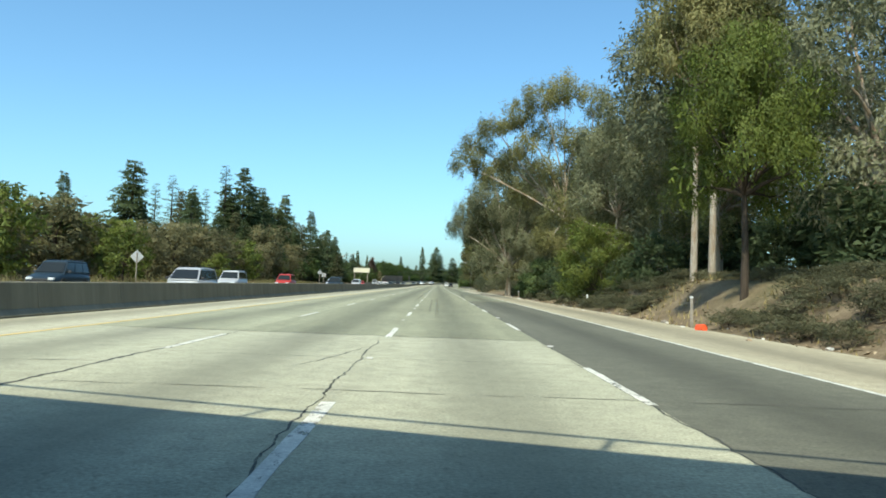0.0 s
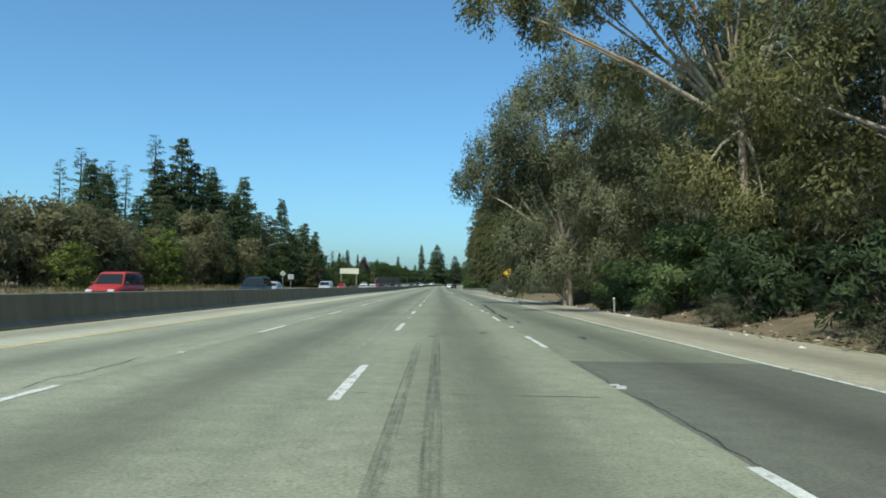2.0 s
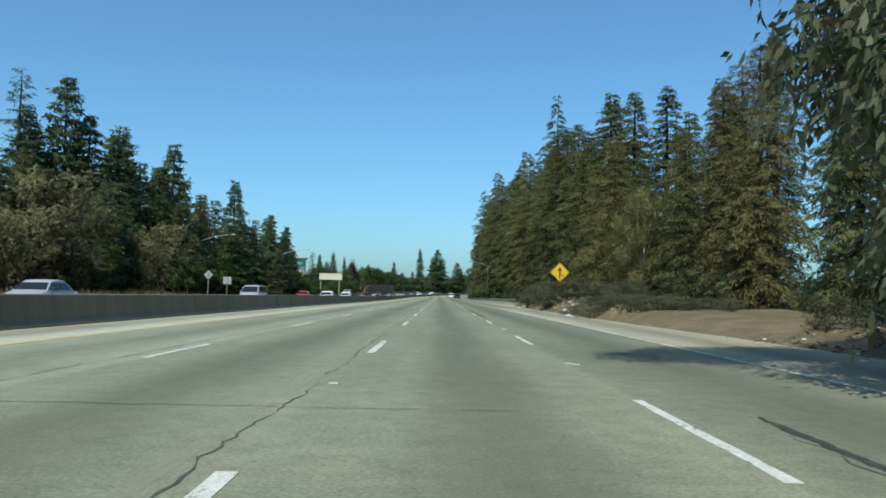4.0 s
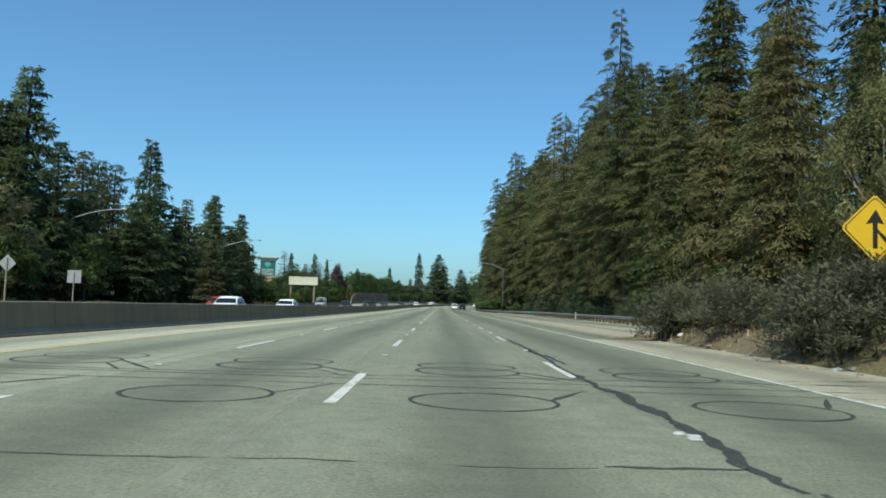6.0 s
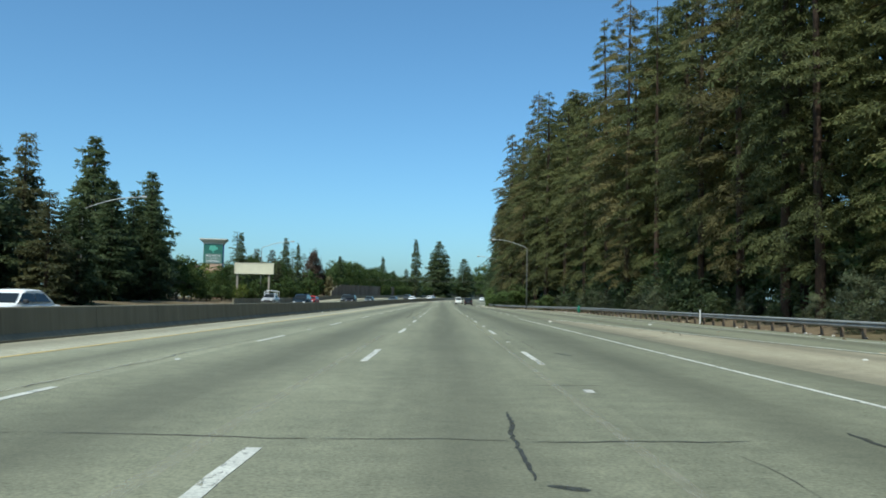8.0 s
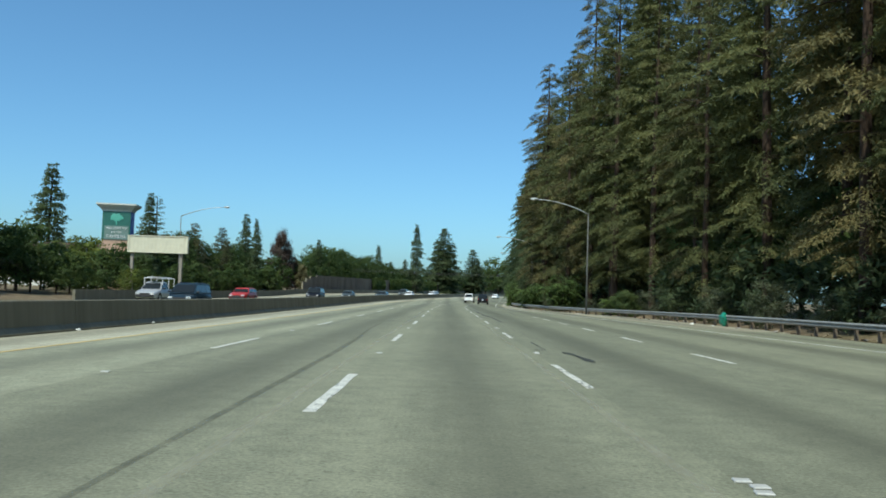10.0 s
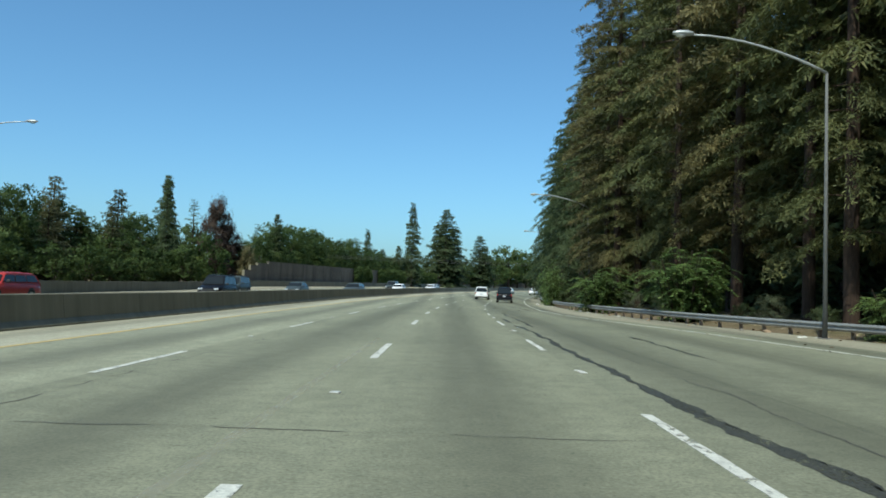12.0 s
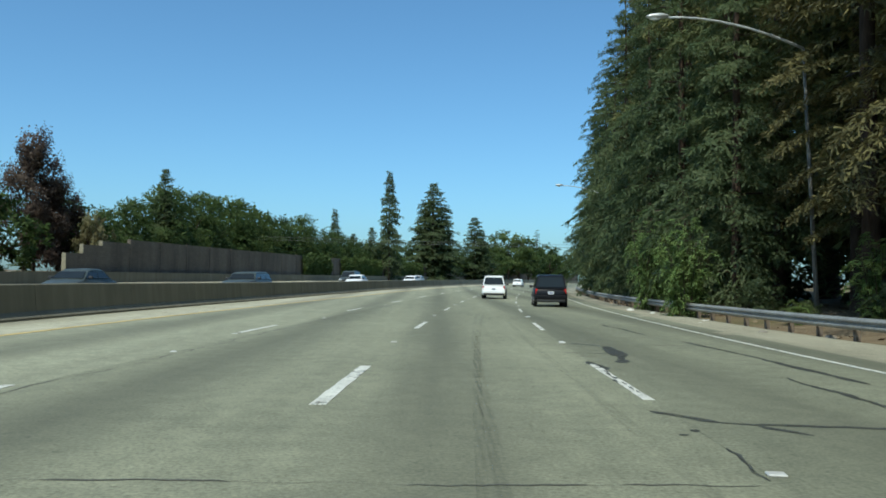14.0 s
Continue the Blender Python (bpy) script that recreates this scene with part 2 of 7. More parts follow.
def tar_material():
    """Old crack filler: worn thin in spots, with ragged edges."""
    m = Nodes("crack_tar")
    at = m.coords()
    a = m.noise(17, 5, 0.75, at)
    b = m.noise(2.2, 3, 0.6, at)
    f = m.math("ADD", m.math("MULTIPLY", a, 0.7), m.math("MULTIPLY", b, 0.3))
    m.done(m.ramp(a, [(0.35, (0.030, 0.032, 0.027)), (0.7, (0.066, 0.068, 0.056))]), 0.75)
    m.link(m.ramp(f, [(0.40, (0.10, 0.10, 0.10)), (0.49, (0.92, 0.92, 0.92))]), m.b.inputs["Alpha"])
    return m.mat


MAT["tar"] = tar_material()
MAT["crack"] = plain("hairline_crack", (0.085, 0.083, 0.068), 0.9, dirt=0.3, scale=3, world=True)
MAT["marker"] = plain("ceramic_marker", (0.52, 0.51, 0.47), 0.4, dirt=0.15, scale=20)


def barrier_material():
    m = Nodes("stained_barrier_concrete")
    at = m.coords()
    streak = m.noise(1.2, 5, 0.65, m.coords((1, 1.4, 0.12)))
    patch = m.noise(0.35, 4, 0.6, at)
    f = m.math("ADD", m.math("MULTIPLY", streak, 0.6), m.math("MULTIPLY", patch, 0.4))
    col = m.ramp(f, [(0.34, (0.138, 0.129, 0.095)), (0.5, (0.180, 0.168, 0.124)), (0.68, (0.225, 0.211, 0.158))])
    grain = m.noise(40, 4, 0.7, at)
    m.bump(grain, 0.3, 0.008)
    return m.done(col, 0.9, 0, 0.3)


MAT["barrier"] = barrier_material()


def ground_material():
    m = Nodes("dry_ground")
    at = m.coords()
    broad = m.noise(0.08, 5, 0.6, at)
    mid = m.noise(0.9, 6, 0.7, at)
    fine = m.noise(9, 5, 0.75, at)
    soil = m.ramp(m.math("ADD", m.math("MULTIPLY", mid, 0.5), m.math("MULTIPLY", fine, 0.5)),
                  [(0.32, (0.075, 0.053, 0.032)), (0.5, (0.165, 0.125, 0.078)), (0.68, (0.28, 0.225, 0.148))])
    grass = m.ramp(fine, [(0.3, (0.05, 0.055, 0.022)), (0.7, (0.17, 0.145, 0.07))])
    col = m.mix(soil, grass, m.ramp(broad, [(0.48, (0, 0, 0)), (0.62, (0.7, 0.7, 0.7))]))
    m.bump(m.math("ADD", mid, m.math("MULTIPLY", fine, 0.5)), 0.7, 0.06)
    return m.done(col, 0.95, 0, 0.15)


MAT["ground"] = ground_material()


def leaf_material(name, dark, light, tip, through_light=0.35, hue=1.0):
    """Leaves: colour varies from clump to clump and leaf to leaf, and light shines through a little."""
    m = Nodes(name)
    geo = m.n("ShaderNodeNewGeometry")
    rnd = geo.outputs["Random Per Island"]
    at = m.coords()
    clump = m.noise(0.45, 4, 0.6, at)
    f = m.math("ADD", m.math("MULTIPLY", rnd, 0.34), m.math("MULTIPLY", clump, 0.76))
    info = m.n("ShaderNodeObjectInfo").outputs["Random"]
    f = m.math("ADD", f, m.math("MULTIPLY", m.math("SUBTRACT", info, 0.5), 0.22))
    col = m.ramp(f, [(0.22, dark), (0.58, light), (0.92, tip)])
    m.done(col, 0.6, 0, 0.25)
    tr = m.n("ShaderNodeBsdfTranslucent")
    m.link(col, tr.inputs["Color"])
    mx = m.n("ShaderNodeMixShader")
    mx.inputs[0].default_value = through_light
    m.link(m.b.outputs[0], mx.inputs[1])
    m.link(tr.outputs[0], mx.inputs[2])
    m.link(mx.outputs[0], m.out.inputs["Surface"])
    return m.mat


MAT["redwood"] = leaf_material("redwood_needles", (0.038, 0.047, 0.017), (0.118, 0.130, 0.046), (0.20, 0.19, 0.07), 0.28)
MAT["redwood2"] = leaf_material("browning_redwood_needles", (0.048, 0.045, 0.019), (0.145, 0.130, 0.050), (0.26, 0.21, 0.085), 0.28)
MAT["olivefir"] = leaf_material("olive_brown_needles", (0.040, 0.046, 0.021), (0.112, 0.116, 0.053), (0.19, 0.172, 0.083), 0.45)
MAT["fir"] = leaf_material("dark_conifer_needles", (0.034, 0.055, 0.026), (0.092, 0.126, 0.054), (0.165, 0.190, 0.088), 0.5)
MAT["euc"] = leaf_material("eucalyptus_leaves", (0.064, 0.074, 0.038), (0.185, 0.195, 0.105), (0.36, 0.35, 0.22), 0.4)
MAT["pale_euc"] = leaf_material("yellowing_eucalyptus_leaves", (0.085, 0.092, 0.036), (0.24, 0.232, 0.090), (0.42, 0.37, 0.17), 0.42)
MAT["bright"] = leaf_material("bright_acacia_leaves", (0.056, 0.080, 0.017), (0.145, 0.180, 0.036), (0.23, 0.25, 0.06))
MAT["oak"] = leaf_material("broad_oak_leaves", (0.030, 0.053, 0.016), (0.080, 0.122, 0.034), (0.145, 0.185, 0.058), 0.45)
MAT["olive"] = leaf_material("dusty_olive_leaves", (0.085, 0.087, 0.042), (0.195, 0.183, 0.088), (0.31, 0.265, 0.14), 0.5)
MAT["scrub"] = leaf_material("dusty_coyote_brush", (0.066, 0.070, 0.038), (0.132, 0.134, 0.074), (0.20, 0.19, 0.11), 0.4)
MAT["greygreen"] = leaf_material("grey_green_willow_leaves", (0.052, 0.065, 0.034), (0.125, 0.145, 0.080), (0.22, 0.23, 0.135))
MAT["privet"] = leaf_material("dark_glossy_bush_leaves", (0.045, 0.075, 0.024), (0.11, 0.155, 0.052), (0.19, 0.23, 0.09), 0.4)
MAT["heaven"] = leaf_material("fresh_green_leaflets", (0.062, 0.108, 0.032), (0.150, 0.222, 0.066), (0.25, 0.31, 0.11))
MAT["rust"] = leaf_material("rusty_seed_leaves", (0.050, 0.034, 0.027), (0.115, 0.080, 0.060), (0.19, 0.145, 0.105))


def bark_material(name, dark, light, peel=None):
    m = Nodes(name)
    at = m.coords((7, 7, 1.1), world=False)
    f = m.noise(1.6, 6, 0.7, at)
    col = m.ramp(f, [(0.3, dark), (0.7, light)])
    if peel:
        big = m.noise(0.6, 4, 0.6, m.coords((2, 2, 0.5), world=False))
        col = m.mix(col, peel, m.ramp(big, [(0.48, (0, 0, 0)), (0.58, (1, 1, 1))]))
    m.bump(f, 0.8, 0.05)
    return m.done(col, 0.92, 0, 0.2)


MAT["bark"] = bark_material("dark_furrowed_bark", (0.028, 0.022, 0.017), (0.095, 0.072, 0.052))
MAT["pale_bark"] = bark_material("pale_peeling_bark", (0.22, 0.185, 0.145), (0.50, 0.44, 0.36), (0.30, 0.22, 0.15))
MAT["redbark"] = bark_material("fibrous_redwood_bark", (0.028, 0.019, 0.014), (0.085, 0.056, 0.040))
MAT["steel"] = plain("dull_galvanised_steel", (0.13, 0.13, 0.12), 0.7, 0.1, dirt=0.14, scale=3)
MAT["zinc"] = plain("weathered_zinc_rail", (0.33, 0.33, 0.31), 0.6, 0.4, dirt=0.2, scale=1.2, world=True)
MAT["wood"] = plain("weathered_wood_post", (0.20, 0.155, 0.115), 0.9, dirt=0.25, scale=8, bump=0.5)
MAT["grey_wood"] = plain("grey_timber_post", (0.33, 0.29, 0.24), 0.9, dirt=0.25, scale=8, bump=0.5)

# ---- ground ----
def axis_steps(inner, step, outer):
    a, b = inner
    mid = span(a, b, step)
    lo, hi, d, x = [], [], step, a
    while x > -outer:
        d *= 1.6
        x -= d
        lo.append(x)
    d, x = step, b
    while x < outer:
        d *= 1.6
        x += d
        hi.append(x)
    return lo[::-1] + mid + hi


def build_ground():
    us, ys = axis_steps((-62, 62), 1.0, 2500), axis_steps((-40, 760), 3.0, 2500)
    verts = [(u + (off(y) if y < 780 else off(780)), y, ground_z(u, y)) for y in ys for u in us]
    n = len(us)
    faces = [(j * n + i, j * n + i + 1, (j + 1) * n + i + 1, (j + 1) * n + i) for j in range(len(ys) - 1) for i in range(n - 1)]
    g = part("ground", mesh_of("ground", verts, faces, MAT["ground"], smooth=True))
    tagged(g, "dry brown earth verge with sparse grass", "ground", kind="structure")


build_ground()

# ---- carriageways ----
road = thing("road", "wide grey worn freeway carriageway with white lane dashes", "road", kind="structure")
far_road = thing("road_far_side", "opposite freeway carriageway behind the median barrier", "road", kind="structure")
LANE_A, LANE_B, LANE_R, EDGE, YELLOW = -1.60, -5.26, 2.06, 5.72, -8.92


def strip(name, u0, u1, y0, y1, mat, parent, z=0.0, step=6.0, thick=0.12, label="", lift=None):
    """A slab of the carriageway between two lines, with real thickness. u0 and u1 may be functions of y."""
    a = u0 if callable(u0) else (lambda y: u0)
    b = u1 if callable(u1) else (lambda y: u1)
    lift = lift or (lambda u, y: 0.0)
    verts, faces = [], []
    ys = span(y0, y1, step)
    for y in ys:
        for u, dz in ((a(y), 0), (b(y), 0), (b(y), -thick), (a(y), -thick)):
            verts.append((u + off(y), y, rz(y) + z + dz + lift(u, y)))
    for i in range(len(ys) - 1):
        for k in range(4):
            p, q = i * 4 + k, i * 4 + (k + 1) % 4
            faces.append((p, q, q + 4, p + 4))
    faces += [(3, 2, 1, 0), tuple(len(verts) - 4 + k for k in range(4))]
    return part(name, mesh_of(name, verts, faces, mat), None, parent, label)


FAR_END = 760
# the pale old concrete slabs near the bridge, then the greyer overlay
def yellow_u(y):
    """The yellow line, which draws away from the lanes in the bend."""
    return YELLOW - 0.33 * ease(320, 350, y) - 0.38 * ease(358, 380, y)


strip("lane_concrete", YELLOW - 0.15, LANE_R, -80, 18.2, MAT["concrete"], road)
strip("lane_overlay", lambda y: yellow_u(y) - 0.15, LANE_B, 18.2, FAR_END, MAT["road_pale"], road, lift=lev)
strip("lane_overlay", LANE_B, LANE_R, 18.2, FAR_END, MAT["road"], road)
strip("lane_asphalt", LANE_R, EDGE + 0.09, -80, 66, MAT["asphalt"], road, label="dark newer asphalt")
strip("lane_overlay", LANE_R, EDGE + 0.09, 66, 190, MAT["road_outer"], road)
strip("lane_overlay", LANE_R, 7.3, 190, FAR_END, MAT["road_outer"], road)
strip("median_shoulder", -11.75, lambda y: yellow_u(y) - 0.15, -80, FAR_END, MAT["median"], road, label="pale sandy concrete", lift=lev)
strip("gore_pavement", 7.3, lambda y: max(7.35, ramp_line(y) + 0.1), 196, 290, MAT["shoulder"], road, z=-0.012)
strip("outer_shoulder", EDGE + 0.09, 9.4, -80, 190, MAT["shoulder"], road, z=-0.006, label="sandy dirt shoulder")
strip("slip_lane", lambda y: max(7.3, ramp_line(y)), lambda y: rail_u(y) - 0.9, 140, 380, MAT["road"], road, z=-0.004, label="merging slip lane")
strip("outer_shoulder", 7.3, lambda y: rail_u(y) - 0.9, 380, FAR_END, MAT["road"], road, z=-0.008)


def far_lift(u, y):
    return tip(y) + bank(y) * (-12.2 - u)


strip("far_lanes", -27.6, -12.3, -80, FAR_END, MAT["road"], far_road, lift=far_lift)
strip("far_shoulder", lambda y: far_edge(y) - 0.6, -27.6, -80, FAR_END, MAT["shoulder"], far_road, lift=far_lift)


def line(name, u, width, y0, y1, mat, parent, z=0.006, lift=None, step=5.0):
    f = u if callable(u) else (lambda y: u)
    strip(name, lambda y: f(y) - width / 2, lambda y: f(y) + width / 2, y0, y1, mat, parent, z=z, step=step, thick=0.01, lift=lift)


line("edge_line_yellow", yellow_u, 0.13, -80, FAR_END, MAT["yellow"], road, lift=lev)
line("edge_line_white", EDGE, 0.10, -80, 268, MAT["white"], road)
line("edge_line_white", lambda y: ramp_line(y) + 0.2, 0.10, 170, 266, MAT["white"], road, z=0.010)


def outer_line(y):
    return float(np.interp(y, [170, 220, 300, 317, 328, 340, 350, 360, 371, 700], [24, 17, 12.6, 11.4, 10.5, 9.6, 8.1, 6.9, 6.4, 6.1]))


line("edge_line_white", outer_line, 0.10, 170, FAR_END, MAT["white"], road)
strip("outer_shoulder", lambda y: outer_line(y) + 0.5 + 1.2 * (1 - ease(330, 372, y)), lambda y: rail_u(y) - 0.1, 300, FAR_END, MAT["sand"], road, z=0.0, step=4.0, label="sandy shoulder by the guard rail")
line("edge_line_white", -27.3, 0.14, -80, FAR_END, MAT["white"], far_road, lift=far_lift)
line("edge_line_yellow", -13.6, 0.13, -80, FAR_END, MAT["yellow"], far_road, lift=far_lift)

# where each dash begins, lane line by lane line
DASHES = {
    "A": (LANE_A, [-40.6, -26, -11.3, 3.0, 17.8, 31, 45.2, 60.4, 75.5, 89.9, 105, 120, 135, 149.2, 165.5, 179.1, 194, 209.7, 223.8, 238.4, 253, 267, 281.2, 295.5, 309.1, 323.6, 339.3, 353.7, 367.7, 382.3, 397.5]),
    "B": (LANE_B, [-31, -16.5, -2, 12.6, 27.1, 42.3, 57.3, 73.2, 87.4, 103.1, 117.5, 132, 146.5, 160.9, 175.8, 190.9, 204.4, 214.1, 230.3, 245.5, 261.2, 276.2, 290.9, 305.3, 319.7, 334.4, 349.3, 364.6, 378.8, 395]),
    "R": (LANE_R, [-35, -20.6, -6, 7.6, 23, 39, 53.1, 69.3, 83.2, 94.2, 109, 124, 139, 154.6, 170.0, 185.2, 200.5, 209.9, 223.7, 238.5, 255, 270.4, 285, 299.5, 313.2, 327.2, 341.1, 354.7, 368.5, 382.4, 397]),
}
for u, ys in DASHES.values():
    while ys[-1] < 560:
        ys.append(ys[-1] + 14.63)


def worn_dash(y0, length, u, width, seed):
    """One painted dash with ragged worn ends and edges."""
    rnd = random.Random(seed)
    n = 9
    verts, faces = [], []
    for i in range(n):
        y = y0 + length * i / (n - 1) + (rnd.uniform(-0.12, 0.12) if i in (0, n - 1) else 0)
        l, r = rnd.uniform(-0.012, 0.008), rnd.uniform(-0.008, 0.012)
        for s in (u - width / 2 + l, u + width / 2 + r):
            verts.append((s + off(y), y, rz(y) + max(0.0, lev(s, y)) + 0.006))
    faces = [(2 * i, 2 * i + 1, 2 * i + 3, 2 * i + 2) for i in range(n - 1)]
    bm = bmesh.new()
    vs = [bm.verts.new(v) for v in verts]
    for f in faces:
        bm.faces.new([vs[k] for k in f])
    made = bmesh.ops.extrude_face_region(bm, geom=list(bm.faces))
    bmesh.ops.translate(bm, vec=(0, 0, -0.005), verts=[g for g in made["geom"] if isinstance(g, bmesh.types.BMVert)])
    bmesh.ops.recalc_face_normals(bm, faces=bm.faces)
    return bm


for key, (u, ys) in DASHES.items():
    for k, y in enumerate(ys):
        long = 2.2 if (key, k) == ("R", 17) else 4.1 + 0.3 * noise.noise(Vector((y, u, 0)))
        part("lane_dash", worn_dash(y, long, u - 0.38 * ease(355, 378, y) * (key == "B") + 0.06 * (key == "A" and y > 336), 0.12 if key != "A" else 0.17 if 336 < y < 375 else 0.14, ord(key) * 100 + k), MAT["white"], road)
for k in range(6):
    part("lane_dash", worn_dash((276.6, 285.0, 293.7, 302.0, 309.3, 315.6)[k], 3.1, 6.38, 0.12, 700 + k), MAT["white"], road)
for k in range(-4, 42):
    for u in (-17.2, -20.8, -24.3):
        y = 14.63 * k + 5
        me = bmesh.new()
        box_bm((0.13, 3.7, 0.012), (u + off(y), y, rz(y) + far_lift(u, y) + 0.004), bm=me)
        part("lane_dash", me, MAT["white"], far_road)

# ceramic lane markers between the dashes
marker_bm = bmesh.new()
bmesh.ops.create_cone(marker_bm, cap_ends=True, segments=10, radius1=0.065, radius2=0.045, depth=0.02)
MARKER = bpy.data.meshes.new("lane_marker")
marker_bm.to_mesh(MARKER)
marker_bm.free()
MARKER.materials.append(MAT["marker"])
tile_bm = box_bm((0.13, 0.11, 0.022), bevel=0.008)
TILE = bpy.data.meshes.new("lane_marker_tile")
tile_bm.to_mesh(TILE)
tile_bm.free()
TILE.materials.append(MAT["marker"])
rnd = random.Random(5)
for key, spots in (("A", [(0, 0)]), ("B", [(0, 0)]), ("R", [(0.04, 0), (0.07, 0.19), (0.03, 0.38)])):
    groups = {139: 9.5, 270.4: 7.3, 285: 8.3, 299.5: 8.6, 313.2: 8.7, 327.2: 9.1, 341.1: 8.9, 354.7: 9.7}
    u = DASHES[key][0]
    for y in DASHES[key][1]:
        if not -10 < y < 430:
            continue
        for du, dy in spots:
            if rnd.random() < 0.2:
                continue
            yy = y + (groups.get(y, 8.8) if key == "R" else 9.2) + dy
            part("lane_marker", TILE if rnd.random() < 0.7 else MARKER, None, road,
                 m=pose(u + du + rnd.uniform(-0.03, 0.03) + off(yy), yy, rz(yy) + 0.008, 0, 0, rnd.uniform(-12, 12)))


# cracks, tar seals and detector loops
def ribbon(points, widths, z=0.005):
    """A flat wandering ribbon on the road along points of (u, y)."""
    bm = bmesh.new()
    rows = []
    for i, (u, y) in enumerate(points):
        a, b = points[max(i - 1, 0)], points[min(i + 1, len(points) - 1)]
        d = Vector((b[0] - a[0], b[1] - a[1]))
        d.normalize()
        nx, ny = -d.y * widths[i] / 2, d.x * widths[i] / 2
        rows.append([bm.verts.new((u + s * nx + off(y), y + s * ny, rz(y) + z)) for s in (1, -1)])
    for p, q in zip(rows, rows[1:]):
        bm.faces.new((p[0], p[1], q[1], q[0]))
    bmesh.ops.recalc_face_normals(bm, faces=bm.faces)
    for f in bm.faces:
        if f.normal.z < 0:
            f.normal_flip()
    return bm


def crack(u0, y0, u1, y1, width, seed, wander=0.12, step=0.35, z=0.004, broken=False):
    r = random.Random(seed)
    n = max(4, int(math.hypot(u1 - u0, y1 - y0) / step))
    pts, ws, a, b = [], [], 0.0, 0.0
    for i in range(n + 1):
        s = i / n
        a += r.uniform(-1, 1) * wander * 0.5
        b += r.uniform(-1, 1) * wander * 0.5
        a, b = a * 0.9, b * 0.9
        along_y = abs(y1 - y0) > abs(u1 - u0)
        j = r.uniform(-1, 1) * min(0.03, wander * 0.3, step * 0.07)
        pts.append((u0 + (u1 - u0) * s + (a + j if along_y else 0.0), y0 + (y1 - y0) * s + (b + j if not along_y else 0.0)))
        gap = 0.15 if broken and noise.noise(Vector((u0 + (u1 - u0) * s * 1.3, y0 * 0.37 + (y1 - y0) * s * 1.3, seed * 0.71))) < -0.12 else 1.0
        ws.append(gap * width * r.uniform(0.85, 1.15) * (0.85 + 0.75 * noise.noise(Vector((i * step * 0.9, seed * 1.7, 0)))) * (0.3 + 0.7 * min(1, 6 * min(s, 1 - s) + 0.1)))
    return ribbon(pts, ws, z)


SEALS = [
    (-5.35, 4.5, -5.2, 17.8, 0.05), (-8.7, 18.2, -1.7, 18.15, 0.07), (-1.6, 18.1, 2.0, 18.2, 0.05),
    (2.45, 84.2, 2.55, 90.5, 0.16), (2.5, 90.5, 3.0, 112, 0.13), (2.25, 148, 2.25, 161.2, 0.13), (2.45, 173.4, 2.2, 187, 0.11),
    (3.05, 275.4, 2.88, 278.7, 0.17), (2.46, 279.4, 2.5, 283, 0.06), (2.9, 302, 3.0, 315, 0.09), (2.8, 313, 2.72, 321, 0.19), (2.72, 321, 2.6, 326, 0.14),
    (2.6, 326, 2.7, 331, 0.18), (2.7, 331, 2.74, 336, 0.14), (2.74, 336, 2.5, 341.2, 0.12), (5.6, 325.6, 5.75, 334.9, 0.08), (2.8, 339.2, 2.5, 341, 0.10), (3.1, 340.0, 3.25, 344, 0.13), (3.25, 344, 3.2, 350, 0.09), (3.15, 350, 3.0, 360, 0.06),
    (2.56, 343.6, 2.5, 349.4, 0.13), (3.1, 352.4, 2.9, 354, 0.09), (2.9, 354, 3.1, 358, 0.10), (3.1, 358, 3.1, 361.8, 0.09), (2.05, 305.9, 2.25, 305.7, 0.16), (5.8, 332.4, 5.7, 334.4, 0.08),
    (1.92, 367.6, 2.34, 366.92, 0.11), (2.3, 366.92, 5.6, 366.45, 0.09), (2.7, 366.75, 3.0, 366.3, 0.11), (2.27, 377.3, 2.9, 376.4, 0.16), (2.88, 376.5, 2.76, 373.6, 0.24), (2.8, 374.0, 2.66, 372.8, 0.20), (1.85, 374.7, 2.7, 374.6, 0.07), (2.05, 373.0, 2.12, 371.6, 0.15), (4.26, 386, 4.56, 380.5, 0.08), (4.99, 378.2, 5.3, 373.8, 0.08), (5.3, 373.8, 5.45, 370.2, 0.14), (4.58, 370.9, 4.64, 367.6, 0.08), (1.5, 151.7, 2.2, 151.85, 0.05), (3.86, 170.15, 9.06, 171.5, 0.05), (2.08, 365.7, 2.06, 364.6, 0.035), (0.66, 212.9, 0.70, 216.5, 0.035), (0.73, 212.75, 1.0, 212.6, 0.10), (0.81, 214.5, 2.91, 214.75, 0.045), (1.36, 219.5, 2.52, 219.72, 0.03), (2.86, 227.5, 3.12, 226.6, 0.11), (7.2, 238.2, 8.3, 238.2, 0.12), (4.15, 215.4, 4.1, 214.5, 0.06), (0.98, 224.2, 1.3, 224.1, 0.06), (3.6, 73.5, 3.5, 72.4, 0.13), (2.7, 83.6, 2.65, 81.6, 0.10), (5.3, 79.7, 5.7, 79.5, 0.12), (0.2, 70.5, 2.7, 70.5, 0.03), 
    (2.15, 20, 2.1, 66, 0.018), (-1.74, -6, -1.72, 18, 0.022), (2.0, -6, 2.04, 18, 0.02), (-8.8, 9.6, -5.4, 10.4, 0.03), (-2.6, 10.5, -1.8, 14.6, 0.02), (0.96, 161.92, 2.1, 161.98, 0.06),
]
